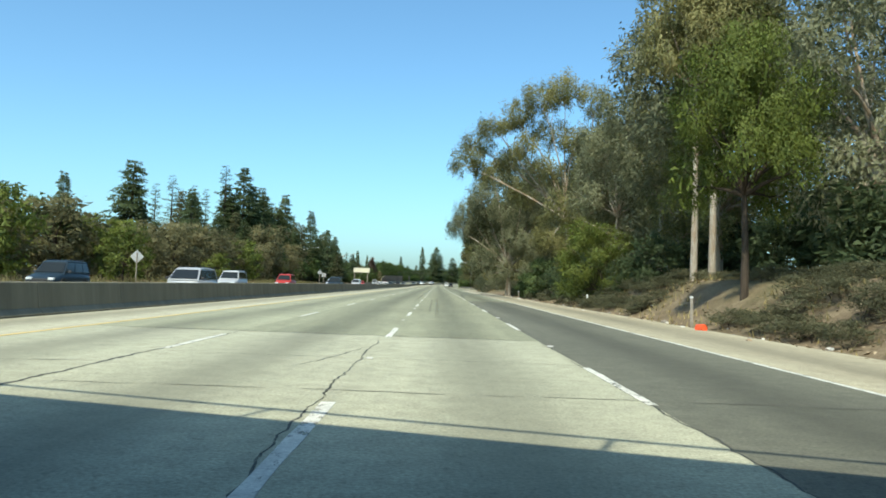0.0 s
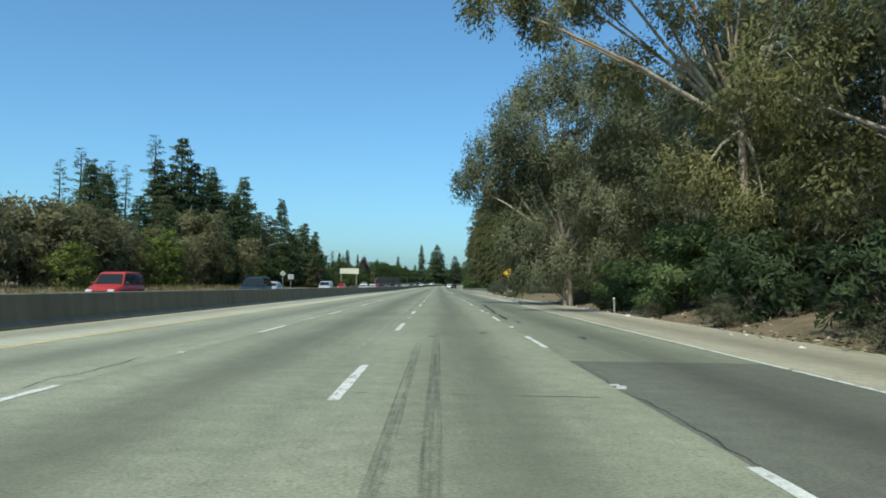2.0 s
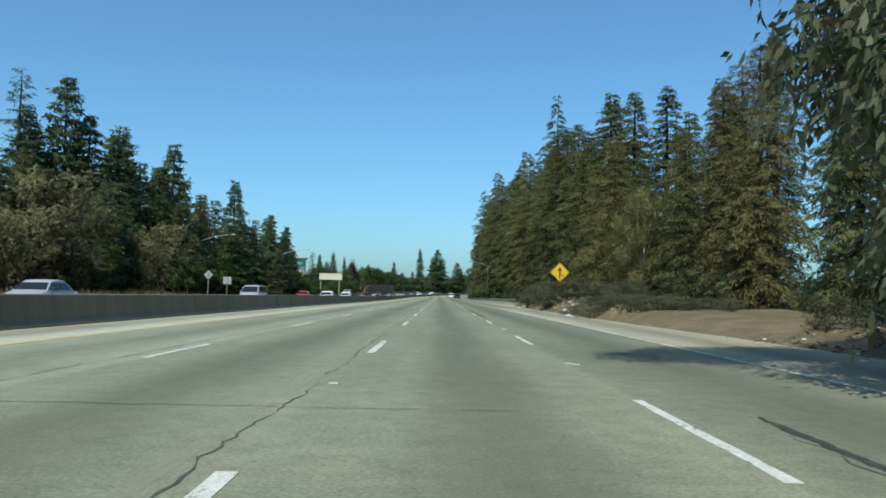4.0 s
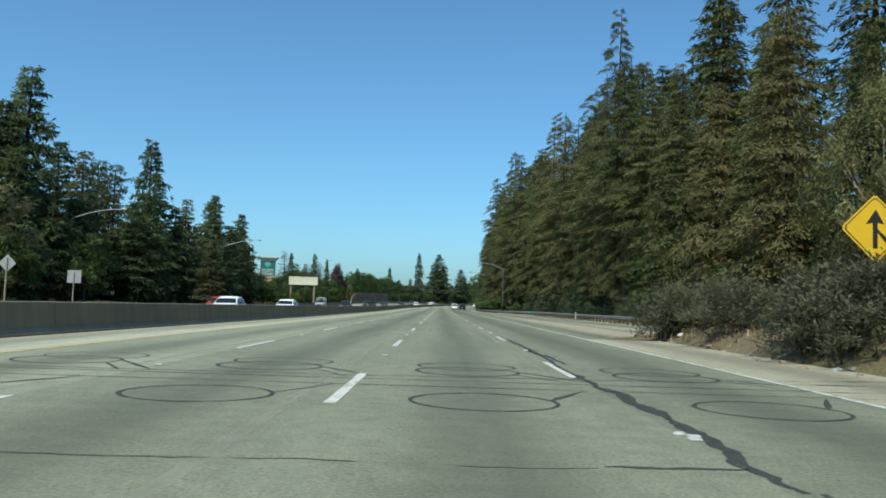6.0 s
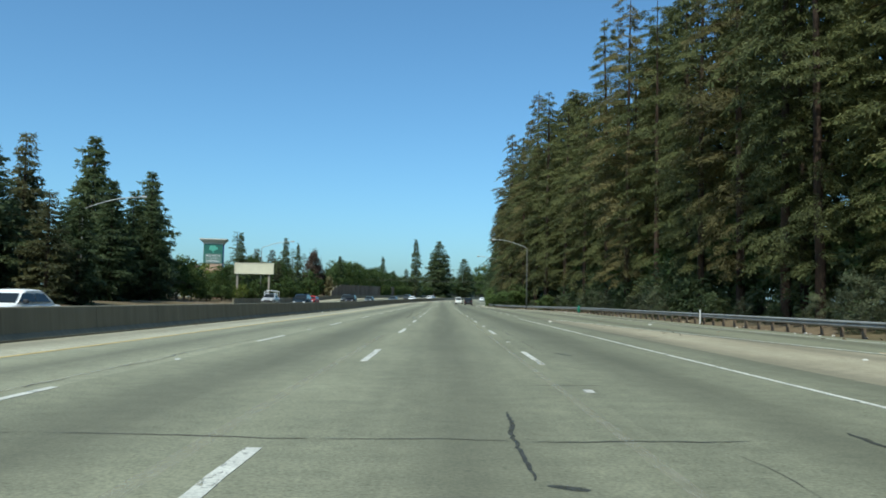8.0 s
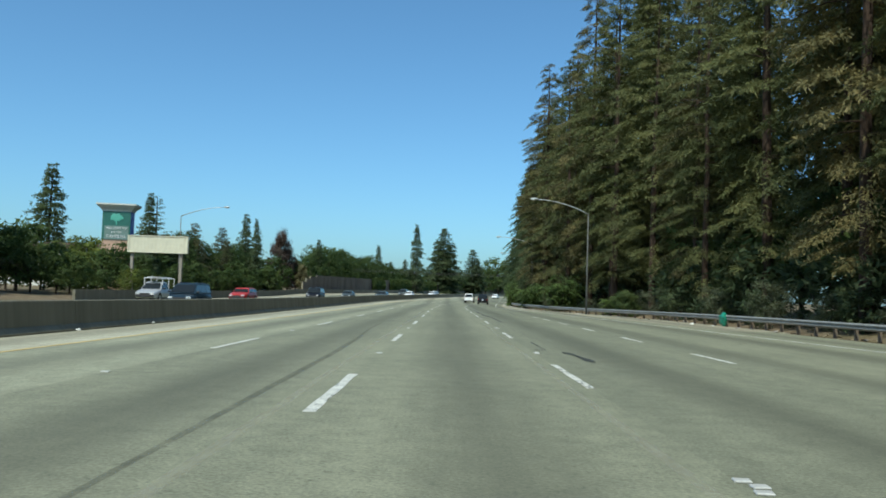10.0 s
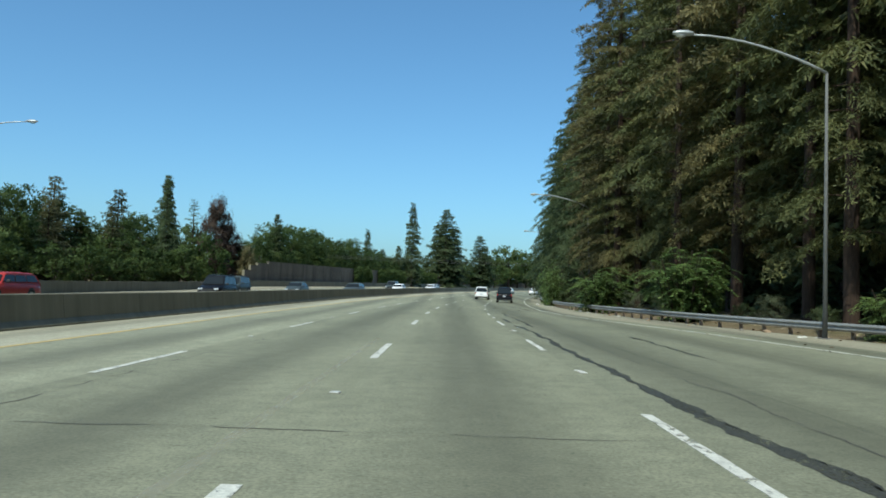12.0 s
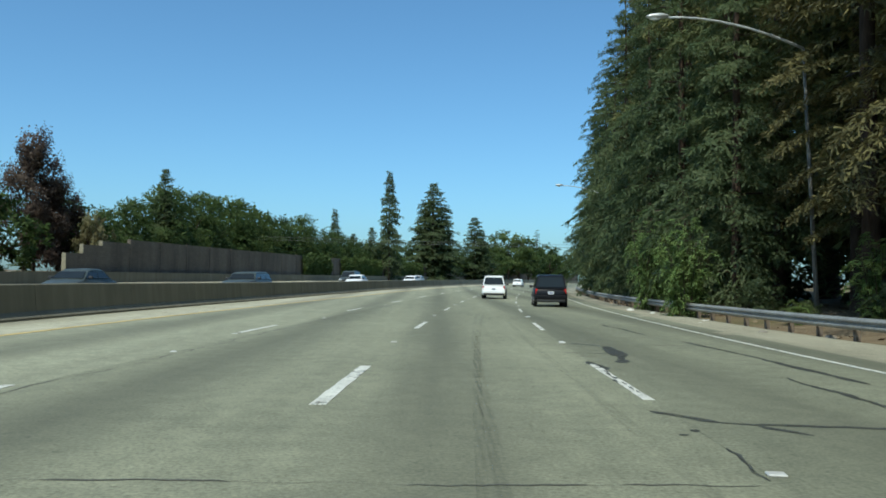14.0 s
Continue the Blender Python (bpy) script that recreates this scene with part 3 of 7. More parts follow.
for i, (u0, y0, u1, y1, w) in enumerate(SEALS):
    part("tar_seal", crack(u0, y0, u1, y1, w * 1.4, 40 + i, wander=0.06, step=0.12), MAT["tar"], road)
    if w > 0.1 and abs(y1 - y0) > 5:
        part("road_crack", crack(u0 + 0.16, y0 + 1.5, u1 - 0.12, y1 - 1.0, 0.03, 540 + i, wander=0.10, step=0.12, broken=True), MAT["crack"], road)
rnd = random.Random(11)
for y in [7.8, 12.2, 17.0, 23.5, 31, 39, 43.2, 52, 61, 84.4, 90.0, 101, 112, 124, 137, 149.6, 158, 172, 188.5, 203, 231, 240, 262, 279.5, 297, 312, 331, 349, 377, 390, 408]:
    a, b = rnd.choice([(-8.6, 1.8), (-5.2, 1.9), (-1.6, 5.4), (-5.0, 5.5), (-1.5, 1.9), (2.1, 5.6)])
    part("road_crack", crack(a, y + rnd.uniform(-0.2, 0.2), b, y + rnd.uniform(-0.2, 0.2), rnd.uniform(0.022, 0.04), 100 + int(y), 0.06, 0.1, broken=True), MAT["crack"], road)
for a, b, y in ((-8.6, 0.3, 70.5), (-6.0, 0.6, 214.5), (-6.5, 1.9, 364.35), (-6.5, 0.9, 161.75), (-8.6, 2.0, 18.15), (-5.0, 2.0, 301.9), (-4.2, 1.6, 315.5), (-3.4, 0.2, 343.0)):
    part("road_crack", crack(a, y, b, y + 0.05, 0.06 if y < 20 else 0.034, 900 + int(y), 0.06, 0.1, broken=True), MAT["crack"], road)
for y0, y1, u in [(36, 70, -5.45), (84, 124, -5.5), (90, 130, -1.9), (180, 214, -5.5), (214, 250, -5.6), (286, 330, -5.0), (340, 420, -5.15), (300, 340, 3.6), (196, 214, 2.6), (226, 262, 2.6), (283, 303, 2.8)]:
    part("road_crack", crack(u, y0, u + rnd.uniform(-0.3, 0.3), y1, 0.03, int(y0 * 7 + 3), 0.10, 0.2, broken=True), MAT["crack"], road)


def loop_ring(u, y, radius, width):
    n = 44
    pts = [(u + radius * math.sin(2 * math.pi * i / n), y + radius * math.cos(2 * math.pi * i / n)) for i in range(n + 1)]
    return ribbon(pts, [width * (0.7 + 0.6 * abs(noise.noise(Vector((i * 0.3, y, u))))) for i in range(n + 1)], 0.007)


for u in (-7.05, -3.35, 0.26, 3.88):
    part("detector_loop", loop_ring(u, 166.0, 0.93, 0.075), MAT["tar"], road)
    part("detector_loop", loop_ring(u - 0.05, 170.65, 0.93, 0.085), MAT["tar"], road)
    part("detector_loop", loop_ring(u - 0.03, 171.9, 0.95, 0.075), MAT["tar"], road)
    part("tar_seal", crack(u + 0.88, 166.3, u + 1.5, 167.65, 0.10, int(u * 10 + 300), 0.04), MAT["tar"], road)
    part("tar_seal", crack(u + 0.85, 170.9, u + 1.95, 169.2, 0.10, int(u * 10 + 350), 0.04), MAT["tar"], road)
    part("tar_seal", crack(u + 0.8, 170.3, u + 1.6, 168.9, 0.06, int(u * 10 + 380), 0.04), MAT["tar"], road)
for y, a, b, rise, w in ((167.65, -8.8, 7.0, 0.2, 0.055), (168.65, -8.8, 7.2, 0.15, 0.06), (169.2, -2.4, 8.4, 1.1, 0.07), (169.0, -8.8, -1.6, 0.2, 0.05)):
    part("tar_seal", crack(a, y, b, y + rise, w * 1.3, int(y * 13), 0.03), MAT["tar"], road)
for k in range(5):
    part("tar_seal", crack(2.2 + 0.1 * math.sin(k * 1.9), 161.2 + 3.6 * k, 2.2 + 0.1 * math.sin(k * 1.9 + 1.9), 164.9 + 3.6 * k, (0.19, 0.2, 0.14, 0.12, 0.09)[k], 620 + k, 0.08, 0.12), MAT["tar"], road)


# old oval patches of black filler
def patch(u, y, a, b, seed, z=0.005):
    r = random.Random(seed)
    bm = bmesh.new()
    bm.faces.new([bm.verts.new((u + a * r.uniform(0.8, 1.1) * math.cos(k * 0.5236) + off(y), y + b * r.uniform(0.8, 1.1) * math.sin(k * 0.5236), rz(y) + z)) for k in range(12)])
    return bm


for k, (u, y, a, b) in enumerate([(0.93, 74.55, 0.15, 0.28), (-0.55, 72.66, 0.09, 0.16), (-1.72, 30.3, 0.08, 0.04)]):
    part("filler_patch", patch(u, y, a, b, 30 + k), MAT["tar"], road)
rnd = random.Random(92)
for k in range(13):
    part("filler_patch", patch(LANE_R + rnd.uniform(-0.05, 0.05), rnd.uniform(368.9, 372.4), rnd.uniform(0.015, 0.035), rnd.uniform(0.05, 0.16), 60 + k, 0.009), MAT["tar"], road)
for k, (u, y, a, b) in enumerate([(2.33, 279.15, 0.16, 0.13), (2.22, 279.5, 0.08, 0.06), (2.26, 278.45, 0.10, 0.03), (2.16, 278.0, 0.14, 0.05), (2.3, 277.5, 0.10, 0.03), (4.29, 153.2, 0.10, 0.05), (7.16, 165.5, 0.14, 0.08), (2.04, 366.47, 0.05, 0.08), (1.88, 366.25, 0.05, 0.04)]):
    part("filler_patch", patch(u, y, a, b, 80 + k), MAT["tar"], road)


# ghosts of removed stripes
def ghost_material():
    m = Nodes("ground_off_stripe")
    a = m.noise(5, 4, 0.7, m.coords((1.5, 0.4, 1)))
    m.done((0.42, 0.40, 0.31), 0.9)
    m.link(m.ramp(a, [(0.35, (0.05, 0.05, 0.05)), (0.7, (0.42, 0.42, 0.42))]), m.b.inputs["Alpha"])
    return m.mat


MAT["ghost"] = ghost_material()
for u0, y0, u1, y1, w in ((-2.05, 68, -2.1, 236, 0.16), (-2.0, 262, -2.05, 330, 0.13), (1.72, 170, 1.75, 300, 0.13), (-5.65, 80, -5.7, 230, 0.13)):
    ys = span(y0, y1, 4.0)
    part("old_stripe", ribbon([(u0 + (u1 - u0) * k / (len(ys) - 1), yy) for k, yy in enumerate(ys)], [w] * len(ys), 0.0025), MAT["ghost"], road, "pale ghost of a removed stripe")


# tyre marks
def rubber_material(name, most):
    m = Nodes(name)
    at = m.coords()
    a = m.noise(6, 4, 0.7, m.coords((1.5, 0.3, 1)))
    lines = m.noise(30, 2, 0.5, m.coords((1.0, 0.01, 1)))
    cov = m.ramp(m.math("ADD", m.math("MULTIPLY", a, 0.5), m.math("MULTIPLY", lines, 0.5)), [(0.40, (0.0, 0.0, 0.0)), (0.68, (most, most, most))])
    m.done((0.035, 0.035, 0.034), 0.8)
    m.link(cov, m.b.inputs["Alpha"])
    return m.mat


MAT["rubber"] = rubber_material("tyre_rubber_on_road", 0.20)
MAT["rubber_dark"] = rubber_material("fresh_tyre_rubber_on_road", 0.42)


def old_seal_material():
    m = Nodes("worn_grey_seam_seal")
    m.done((0.045, 0.047, 0.043), 0.85)
    m.link(m.ramp(m.noise(3, 5, 0.7, m.coords((1, 0.5, 1))), [(0.30, (0.08, 0.08, 0.08)), (0.7, (0.38, 0.38, 0.38))]), m.b.inputs["Alpha"])
    return m.mat


MAT["old_seal"] = old_seal_material()


def skid(u0, y0, u1, y1, width):
    ys = span(y0, y1, 2.0)
    pts = [(u0 + (u1 - u0) * (y - y0) / (y1 - y0), y) for y in ys]
    return ribbon(pts, [width * (0.5 + 0.5 * min(1, 4 * min(i, len(ys) - 1 - i) / len(ys) + 0.2)) for i in range(len(ys))], 0.003)


for u0, y0, u1, y1, w in [(-0.42, 30, -0.42, 74, 0.20), (-0.80, 34, -0.82, 70, 0.17)]:
    for q in (-0.3, 0.0, 0.3):
        part("tyre_mark", skid(u0 + q * w, y0, u1 + q * w, y1, w * 0.30), MAT["rubber_dark"], road, "black rubber streak")
for u0, y0, u1, y1, w in [(-3.0, 178, -2.3, 200, 0.16), (-3.9, 182, -3.4, 205, 0.16),
                          (-0.75, 192, -0.8, 199, 0.16), (-0.35, 192, -0.4, 199, 0.16), (0.9, 186, 0.75, 205, 0.14), (1.5, 184, 1.35, 203, 0.14),
                          (0.25, 362, 0.05, 392, 0.15), (1.53, 362, 1.5, 369, 0.15), (1.5, 369, 1.22, 388, 0.15), (4.2, 316, 4.1, 330, 0.14), (0.1, 364, 0.35, 395, 0.13)]:
    part("tyre_mark", skid(u0, y0, u1, y1, w), MAT["rubber"], road, "black rubber streak")
part("tar_seal", ribbon([(-2.42, 262), (-2.5, 270), (-2.55, 275.6), (-2.63, 278.9), (-2.72, 282.7), (-3.0, 288.8), (-3.08, 296)], [0.06, 0.13, 0.15, 0.15, 0.12, 0.08, 0.03], 0.003), MAT["old_seal"], road, "grey worn sealed seam")

# ---- median barrier ----
barrier = thing("median_barrier", "long stained grey concrete median barrier", "barrier", kind="structure")
PROFILE = [(-12.33, -0.1), (-12.33, 0.06), (-12.16, 0.22), (-12.09, 0.93), (-12.06, 0.96), (-11.94, 0.96), (-11.91, 0.93), (-11.84, 0.22), (-11.67, 0.06), (-11.67, -0.1)]
y = -76.0
while y < FAR_END - 6:
    v, f = extrude_path(PROFILE, [(yy, 0.0) for yy in (y + 0.015, y + 3.05, y + 6.085)])
    part("barrier_segment", mesh_of("barrier_segment", v, f, MAT["barrier"]), None, barrier)
    y += 6.1

# ---- overpass behind the start ----
bridge = thing("overpass", "concrete road bridge over the freeway", "bridge", kind="structure")
SKEW = -0.317


def skewed(x0, x1, y0, y1, z0, z1, name, mat):
    verts = [(x, y + SKEW * x, z) for z in (z0, z1) for x, y in ((x0, y0), (x1, y0), (x1, y1), (x0, y1))]
    faces = [(3, 2, 1, 0), (4, 5, 6, 7), (0, 1, 5, 4), (1, 2, 6, 5), (2, 3, 7, 6), (3, 0, 4, 7)]
    part(name, mesh_of(name, verts, faces, mat), None, bridge)


BY = -0.23
skewed(-60, 60, BY - 30, BY, 5.3, 6.2, "deck", MAT["barrier"])
skewed(-60, 60, BY - 0.3, BY + 0.02, 6.2, 7.1, "parapet", MAT["barrier"])
skewed(-60, 60, BY - 30, BY - 29.7, 6.2, 7.1, "parapet", MAT["barrier"])
skewed(-60, 60, BY - 0.06, BY - 0.005, 7.88, 7.94, "hand_rail", MAT["steel"])
for k in range(-9, 11):
    x = -4.2 + 3.2 * k
    skewed(x - 0.02, x + 0.02, BY - 0.055, BY - 0.01, 7.1, 7.88, "rail_post", MAT["steel"])
for x in (-12.0, 22.0, -33.0):
    skewed(x - 0.4, x + 0.4, BY - 26, BY - 5, -0.2, 5.3, "pier", MAT["barrier"])

# ---- guard rail ----
def wbeam(path, z, mat):
    prof = [(0.0, -0.155), (0.03, -0.13), (0.08, -0.09), (0.08, -0.06), (0.0, -0.02), (0.0, 0.02), (0.08, 0.06), (0.08, 0.09), (0.03, 0.13), (0.0, 0.155)]
    verts, faces, n = [], [], len(prof)
    for x, y, zz in path:
        for p, q in prof:
            verts.append((x - p, y, zz + z + q))
    for i in range(len(path) - 1):
        for k in range(n - 1):
            a = i * n + k
            faces.append((a, a + 1, a + n + 1, a + n))
    bm = bmesh.new()
    vs = [bm.verts.new(v) for v in verts]
    for f in faces:
        bm.faces.new([vs[k] for k in f])
    made = bmesh.ops.extrude_face_region(bm, geom=list(bm.faces))
    bmesh.ops.translate(bm, vec=(0.012, 0, 0), verts=[g for g in made["geom"] if isinstance(g, bmesh.types.BMVert)])
    bmesh.ops.recalc_face_normals(bm, faces=bm.faces)
    return bm


rail = thing("guard_rail", "galvanised W-beam guard rail on timber posts", "guard rail", kind="structure")
post_bm = box_bm((0.15, 0.12, 1.0), (0.0, 0, 0.20), bevel=0.012)
POST = bpy.data.meshes.new("rail_post")
post_bm.to_mesh(POST)
post_bm.free()
POST.materials.append(MAT["wood"])


def rail_at(y):
    u = rail_u(y)
    return u + off(y), y, max(rz(y), ground_z(u - 0.3, y)) - 0.13 * ease(300, 345, y)


y = 206.0
while y < 470:
    seg = [rail_at(y + d) for d in (0, 1.9, 3.83)]
    part("rail_beam", wbeam(seg, 0.56, MAT["zinc"]), MAT["zinc"], rail)
    y += 3.81
y = 206.2
while y < 470:
    x, yy, z = rail_at(y)
    part("rail_post", POST, None, rail, m=pose(x + 0.16, yy, z, 0, 0, heading(yy)))
    y += 1.905
part("end_marker", box_bm((0.25, 0.03, 0.35), (18.85, 205.8, 0.78), bevel=0.01), plain("yellow_reflector", (0.75, 0.52, 0.05), 0.5), rail, "yellow end marker plate")


# ---- walls on the far side ----
def wall_material():
    m = Nodes("grey_block_wall")
    at = m.coords()
    b = m.n("ShaderNodeTexBrick", Scale=1.0)
    b.inputs["Color1"].default_value, b.inputs["Color2"].default_value, b.inputs["Mortar"].default_value = (0.20, 0.165, 0.13, 1), (0.165, 0.138, 0.11, 1), (0.13, 0.11, 0.09, 1)
    b.inputs["Brick Width"].default_value, b.inputs["Row Height"].default_value, b.inputs["Mortar Size"].default_value = 0.4, 0.2, 0.012
    sep = m.n("ShaderNodeSeparateXYZ")
    m.link(m.n("ShaderNodeNewGeometry").outputs["Position"], sep.inputs[0])
    com = m.n("ShaderNodeCombineXYZ")
    m.link(sep.outputs[1], com.inputs[0])
    m.link(sep.outputs[2], com.inputs[1])
    m.link(com.outputs[0], b.inputs["Vector"])
    stain = m.noise(0.5, 5, 0.65, m.coords((1, 1, 0.2)))
    col = m.mix(b.outputs["Color"], m.ramp(stain, [(0.3, (0.6, 0.6, 0.6)), (0.65, (1.1, 1.1, 1.1))]), 1.0, "MULTIPLY")
    m.bump(b.outputs["Fac"], 0.3, 0.01)
    return m.done(col, 0.92, 0, 0.25)


MAT["block"] = wall_material()
low_wall = thing("wall_far_low", "low grey concrete edge wall of the far carriageway", "wall", kind="structure")
sound_wall = thing("wall_sound", "tall brown block sound wall with stepped end", "wall", kind="structure")


def wall_piece(parent, name, u, y0, y1, top, thick=0.25, mat=None, step=8.0):
    verts, faces = [], []
    ys = span(y0, y1, step)
    line_at = u if callable(u) else (lambda q: u)
    for yy in ys:
        v = line_at(yy)
        base = rz(yy) + far_lift(v, yy)
        for du, z in ((0, -0.5), (thick, -0.5), (thick, top), (0, top)):
            verts.append((v - thick / 2 + du + off(yy), yy, base + z))
    for i in range(len(ys) - 1):
        for k in range(4):
            a, b = i * 4 + k, i * 4 + (k + 1) % 4
            faces.append((a, a + 4, b + 4, b))
    faces += [(0, 1, 2, 3), tuple(len(verts) - 1 - k for k in range(4))]
    part(name, mesh_of(name, verts, faces, mat or MAT["block"]), None, parent)


y = 322.0
while y < 740:
    wall_piece(low_wall, "wall_segment", far_edge, y, y + 7.98, 0.9, 0.22, MAT["barrier"])
    y += 8.0
SW = -33.6
for y0, y1, top in ((423.5, 426, 2.35), (426, 429, 3.1), (429, 434, 3.5)):
    wall_piece(sound_wall, "wall_step", SW, y0, y1 - 0.01, top)
for y, h, z in ((423.45, 2.85, 0.92), (425.95, 0.78, 2.75), (428.95, 0.46, 3.3)):
    part("end_cap", box_bm((0.34, 0.10, h), (SW + off(y), y, rz(y) + far_lift(SW, y) + z), bevel=0.015), MAT["shoulder"], sound_wall, "pale end cap")
y = 434.0
while y < 745:
    wall_piece(sound_wall, "wall_panel", SW, y, y + 5.99, 3.85, 0.25, None, 3.0)
    part("pilaster", box_bm((0.32, 0.42, 4.3), (SW + off(y), y, rz(y) + far_lift(SW, y) + 1.72), bevel=0.02), MAT["block"], sound_wall)
    y += 6.0

# ---- trees and shrubs ----
def kites(rng, at, way, length, width, spread=0.5):
    """Leaf blades as kite-shaped quads: arrays of places and ways give an array (n, 4, 3)."""
    n = len(at)
    d = way + rng.normal(0, spread, (n, 3))
    d /= np.linalg.norm(d, axis=1, keepdims=True) + 1e-9
    s = np.cross(d, rng.normal(0, 1, (n, 3)))
    s /= np.linalg.norm(s, axis=1, keepdims=True) + 1e-9
    l = length * rng.uniform(0.6, 1.3, (n, 1))
    w = width * rng.uniform(0.7, 1.3, (n, 1))
    sag = np.cross(d, s) * l * rng.uniform(-0.12, 0.12, (n, 1))
    mid = at + d * l * 0.45 + sag
    return np.stack([at, mid + s * w * 0.5, at + d * l, mid - s * w * 0.5], 1)


def joined_tubes(name, tubes, mat):
    verts, faces = [], []
    for pts, radii, sides in tubes:
        v, f = tube_data(pts, radii, sides, cap=False)
        base = len(verts)
        verts += v
        faces += [tuple(k + base for k in q) for q in f]
    return mesh_of(name, verts, faces, mat, smooth=True)


def flat_kites(rng, at, way, length, width, spread, tilt):
    """Needle sprays as kites that lie nearly level, so that their upper sides catch the light."""
    n = len(at)
    d = way + rng.normal(0, spread, (n, 3))
    d /= np.linalg.norm(d, axis=1, keepdims=True) + 1e-9
    s = np.cross(d, np.array((0, 0, 1.0)) + rng.normal(0, tilt, (n, 3)))
    s /= np.linalg.norm(s, axis=1, keepdims=True) + 1e-9
    l = length * rng.uniform(0.6, 1.35, (n, 1))
    w = width * rng.uniform(0.7, 1.3, (n, 1))
    tip = at + d * l + np.array((0, 0, -0.12)) * l
    flip = np.where(rng.random((n, 1)) < 0.5, 1.0, 0.0)
    root = at * flip + tip * (1 - flip)
    end = tip * flip + at * (1 - flip)
    return np.stack([root + s * w * 0.5, root - s * w * 0.5, end], 1)


def conifer(seed, height, radius, leaf, bark, label, whorl=1.1, arms=5, twigs=6, blades=3, blade=(0.55, 0.16), start=0.06, droop=0.35, ragged=0.35, power=0.85, trunk=0.018, fine_below=0.0, foot=0.48, lumps=0.0, spray=(0.28, 0.45), ramp=3.2, inner=0.12, pad=1.0):
    """A tapered trunk with tiers of drooping branches; each branch is a level fan of twigs with needle sprays."""
    rng, r = np.random.default_rng(seed), random.Random(seed)
    tree = thing("conifer_tree", label, "tree")
    lean = (r.uniform(-0.01, 0.01), r.uniform(-0.01, 0.01))
    pts = [(lean[0] * height * s * s + 0.05 * r.uniform(-1, 1) * (0 < s < 1), lean[1] * height * s * s, height * s) for s in [i / 9 for i in range(10)]]
    tubes = [(pts, [max(0.03, trunk * height * (1 - s) ** 0.8 + 0.02) for s in [i / 9 for i in range(10)]], 9)]
    at, way, size = [], [], []
    z = height * start
    while z < height * 0.99:
        s = z / height
        reach = radius * ((1 - s) ** power * 0.95 + 0.05) * (foot + (1 - foot) * min(1, (s - start) * ramp + 0.1)) * r.uniform(0.8, 1.12)
        count = max(3, int(round(arms * (0.6 + 0.4 * (1 - s)) + r.uniform(-0.6, 0.6))))
        turn = r.uniform(0, 6.28)
        for k in range(count):
            a = turn + 6.283 * k / count + r.uniform(-0.4, 0.4)
            lump = 1 + lumps * noise.noise(Vector((math.cos(a) * 1.2, math.sin(a) * 1.2, z * 0.30 + seed * 9.0)))
            lump = min(lump, 1.22)
            if lump < 1 - 0.42 * lumps and s < 0.75:
                continue
            long = max(0.35, reach * lump * r.uniform(1 - ragged, 1 + ragged * 0.4))
            rise = r.uniform(-0.05, 0.18) + 0.45 * s
            sag = droop * r.uniform(0.7, 1.3)
            out = Vector((math.cos(a), math.sin(a), 0))
            across = np.array((-out.y, out.x, 0.0))
            ahead = np.array((out.x, out.y, 0.0))
            zz = z + r.uniform(-0.5, 0.5) * whorl

            def on(q):
                return np.array((out.x * long * q, out.y * long * q, zz + long * (rise * q - sag * q * q)))

            if long > 1.2 and r.random() < 0.25:
                tubes.append(([on(q) for q in (0.0, 0.4, 0.8)], [0.012 * long + 0.02, 0.008 * long + 0.012, 0.008], 3))
            fine = fine_below > 0 and zz < fine_below
            n = max(2, int(twigs * (0.3 + long / radius) * (1.7 if fine else 1.0)))
            for i in range(n):
                q = inner + (1 - inner) * (i + r.random()) / n
                p = on(q)
                fan = (0.40 * long * (1.05 - 0.85 * q) + 0.22) * pad * r.uniform(0.7, 1.2)
                slope = rise - 2 * sag * q
                for side in (-1, 1, 0):
                    d = ahead * (0.75 if side else 1.0) + across * 0.85 * side + np.array((0, 0, slope * 0.7 - 0.18))
                    for b in range(blades):
                        f = (b + r.random()) / blades * (1.0 if side else 0.5)
                        at.append(p + d * fan * f + rng.normal(0, 0.05, 3))
                        way.append(d + np.array((0, 0, -0.25 * f)))
                        size.append((0.62 if fine else 1.0) * (0.72 + 0.40 * min(1.0, 1.6 * (1 - s))))
        z += whorl * (0.7 + 0.6 * r.random()) * (1.0 - 0.5 * s)
    at, way, size = np.array(at), np.array(way), np.array(size)[:, None]
    way /= np.linalg.norm(way, axis=1, keepdims=True) + 1e-9
    q = flat_kites(rng, at, way, blade[0] * size, blade[1] * size, spray[0], spray[1])
    part("trunk", joined_tubes("trunk", tubes, bark), None, tree)
    mid = q.mean(1)
    out = np.stack([mid[:, 0], mid[:, 1], 0.45 * radius * np.ones(len(mid))], 1) / radius
    part("crown", quads_mesh("crown", q, leaf, out, 0.6), None, tree)
    return tree


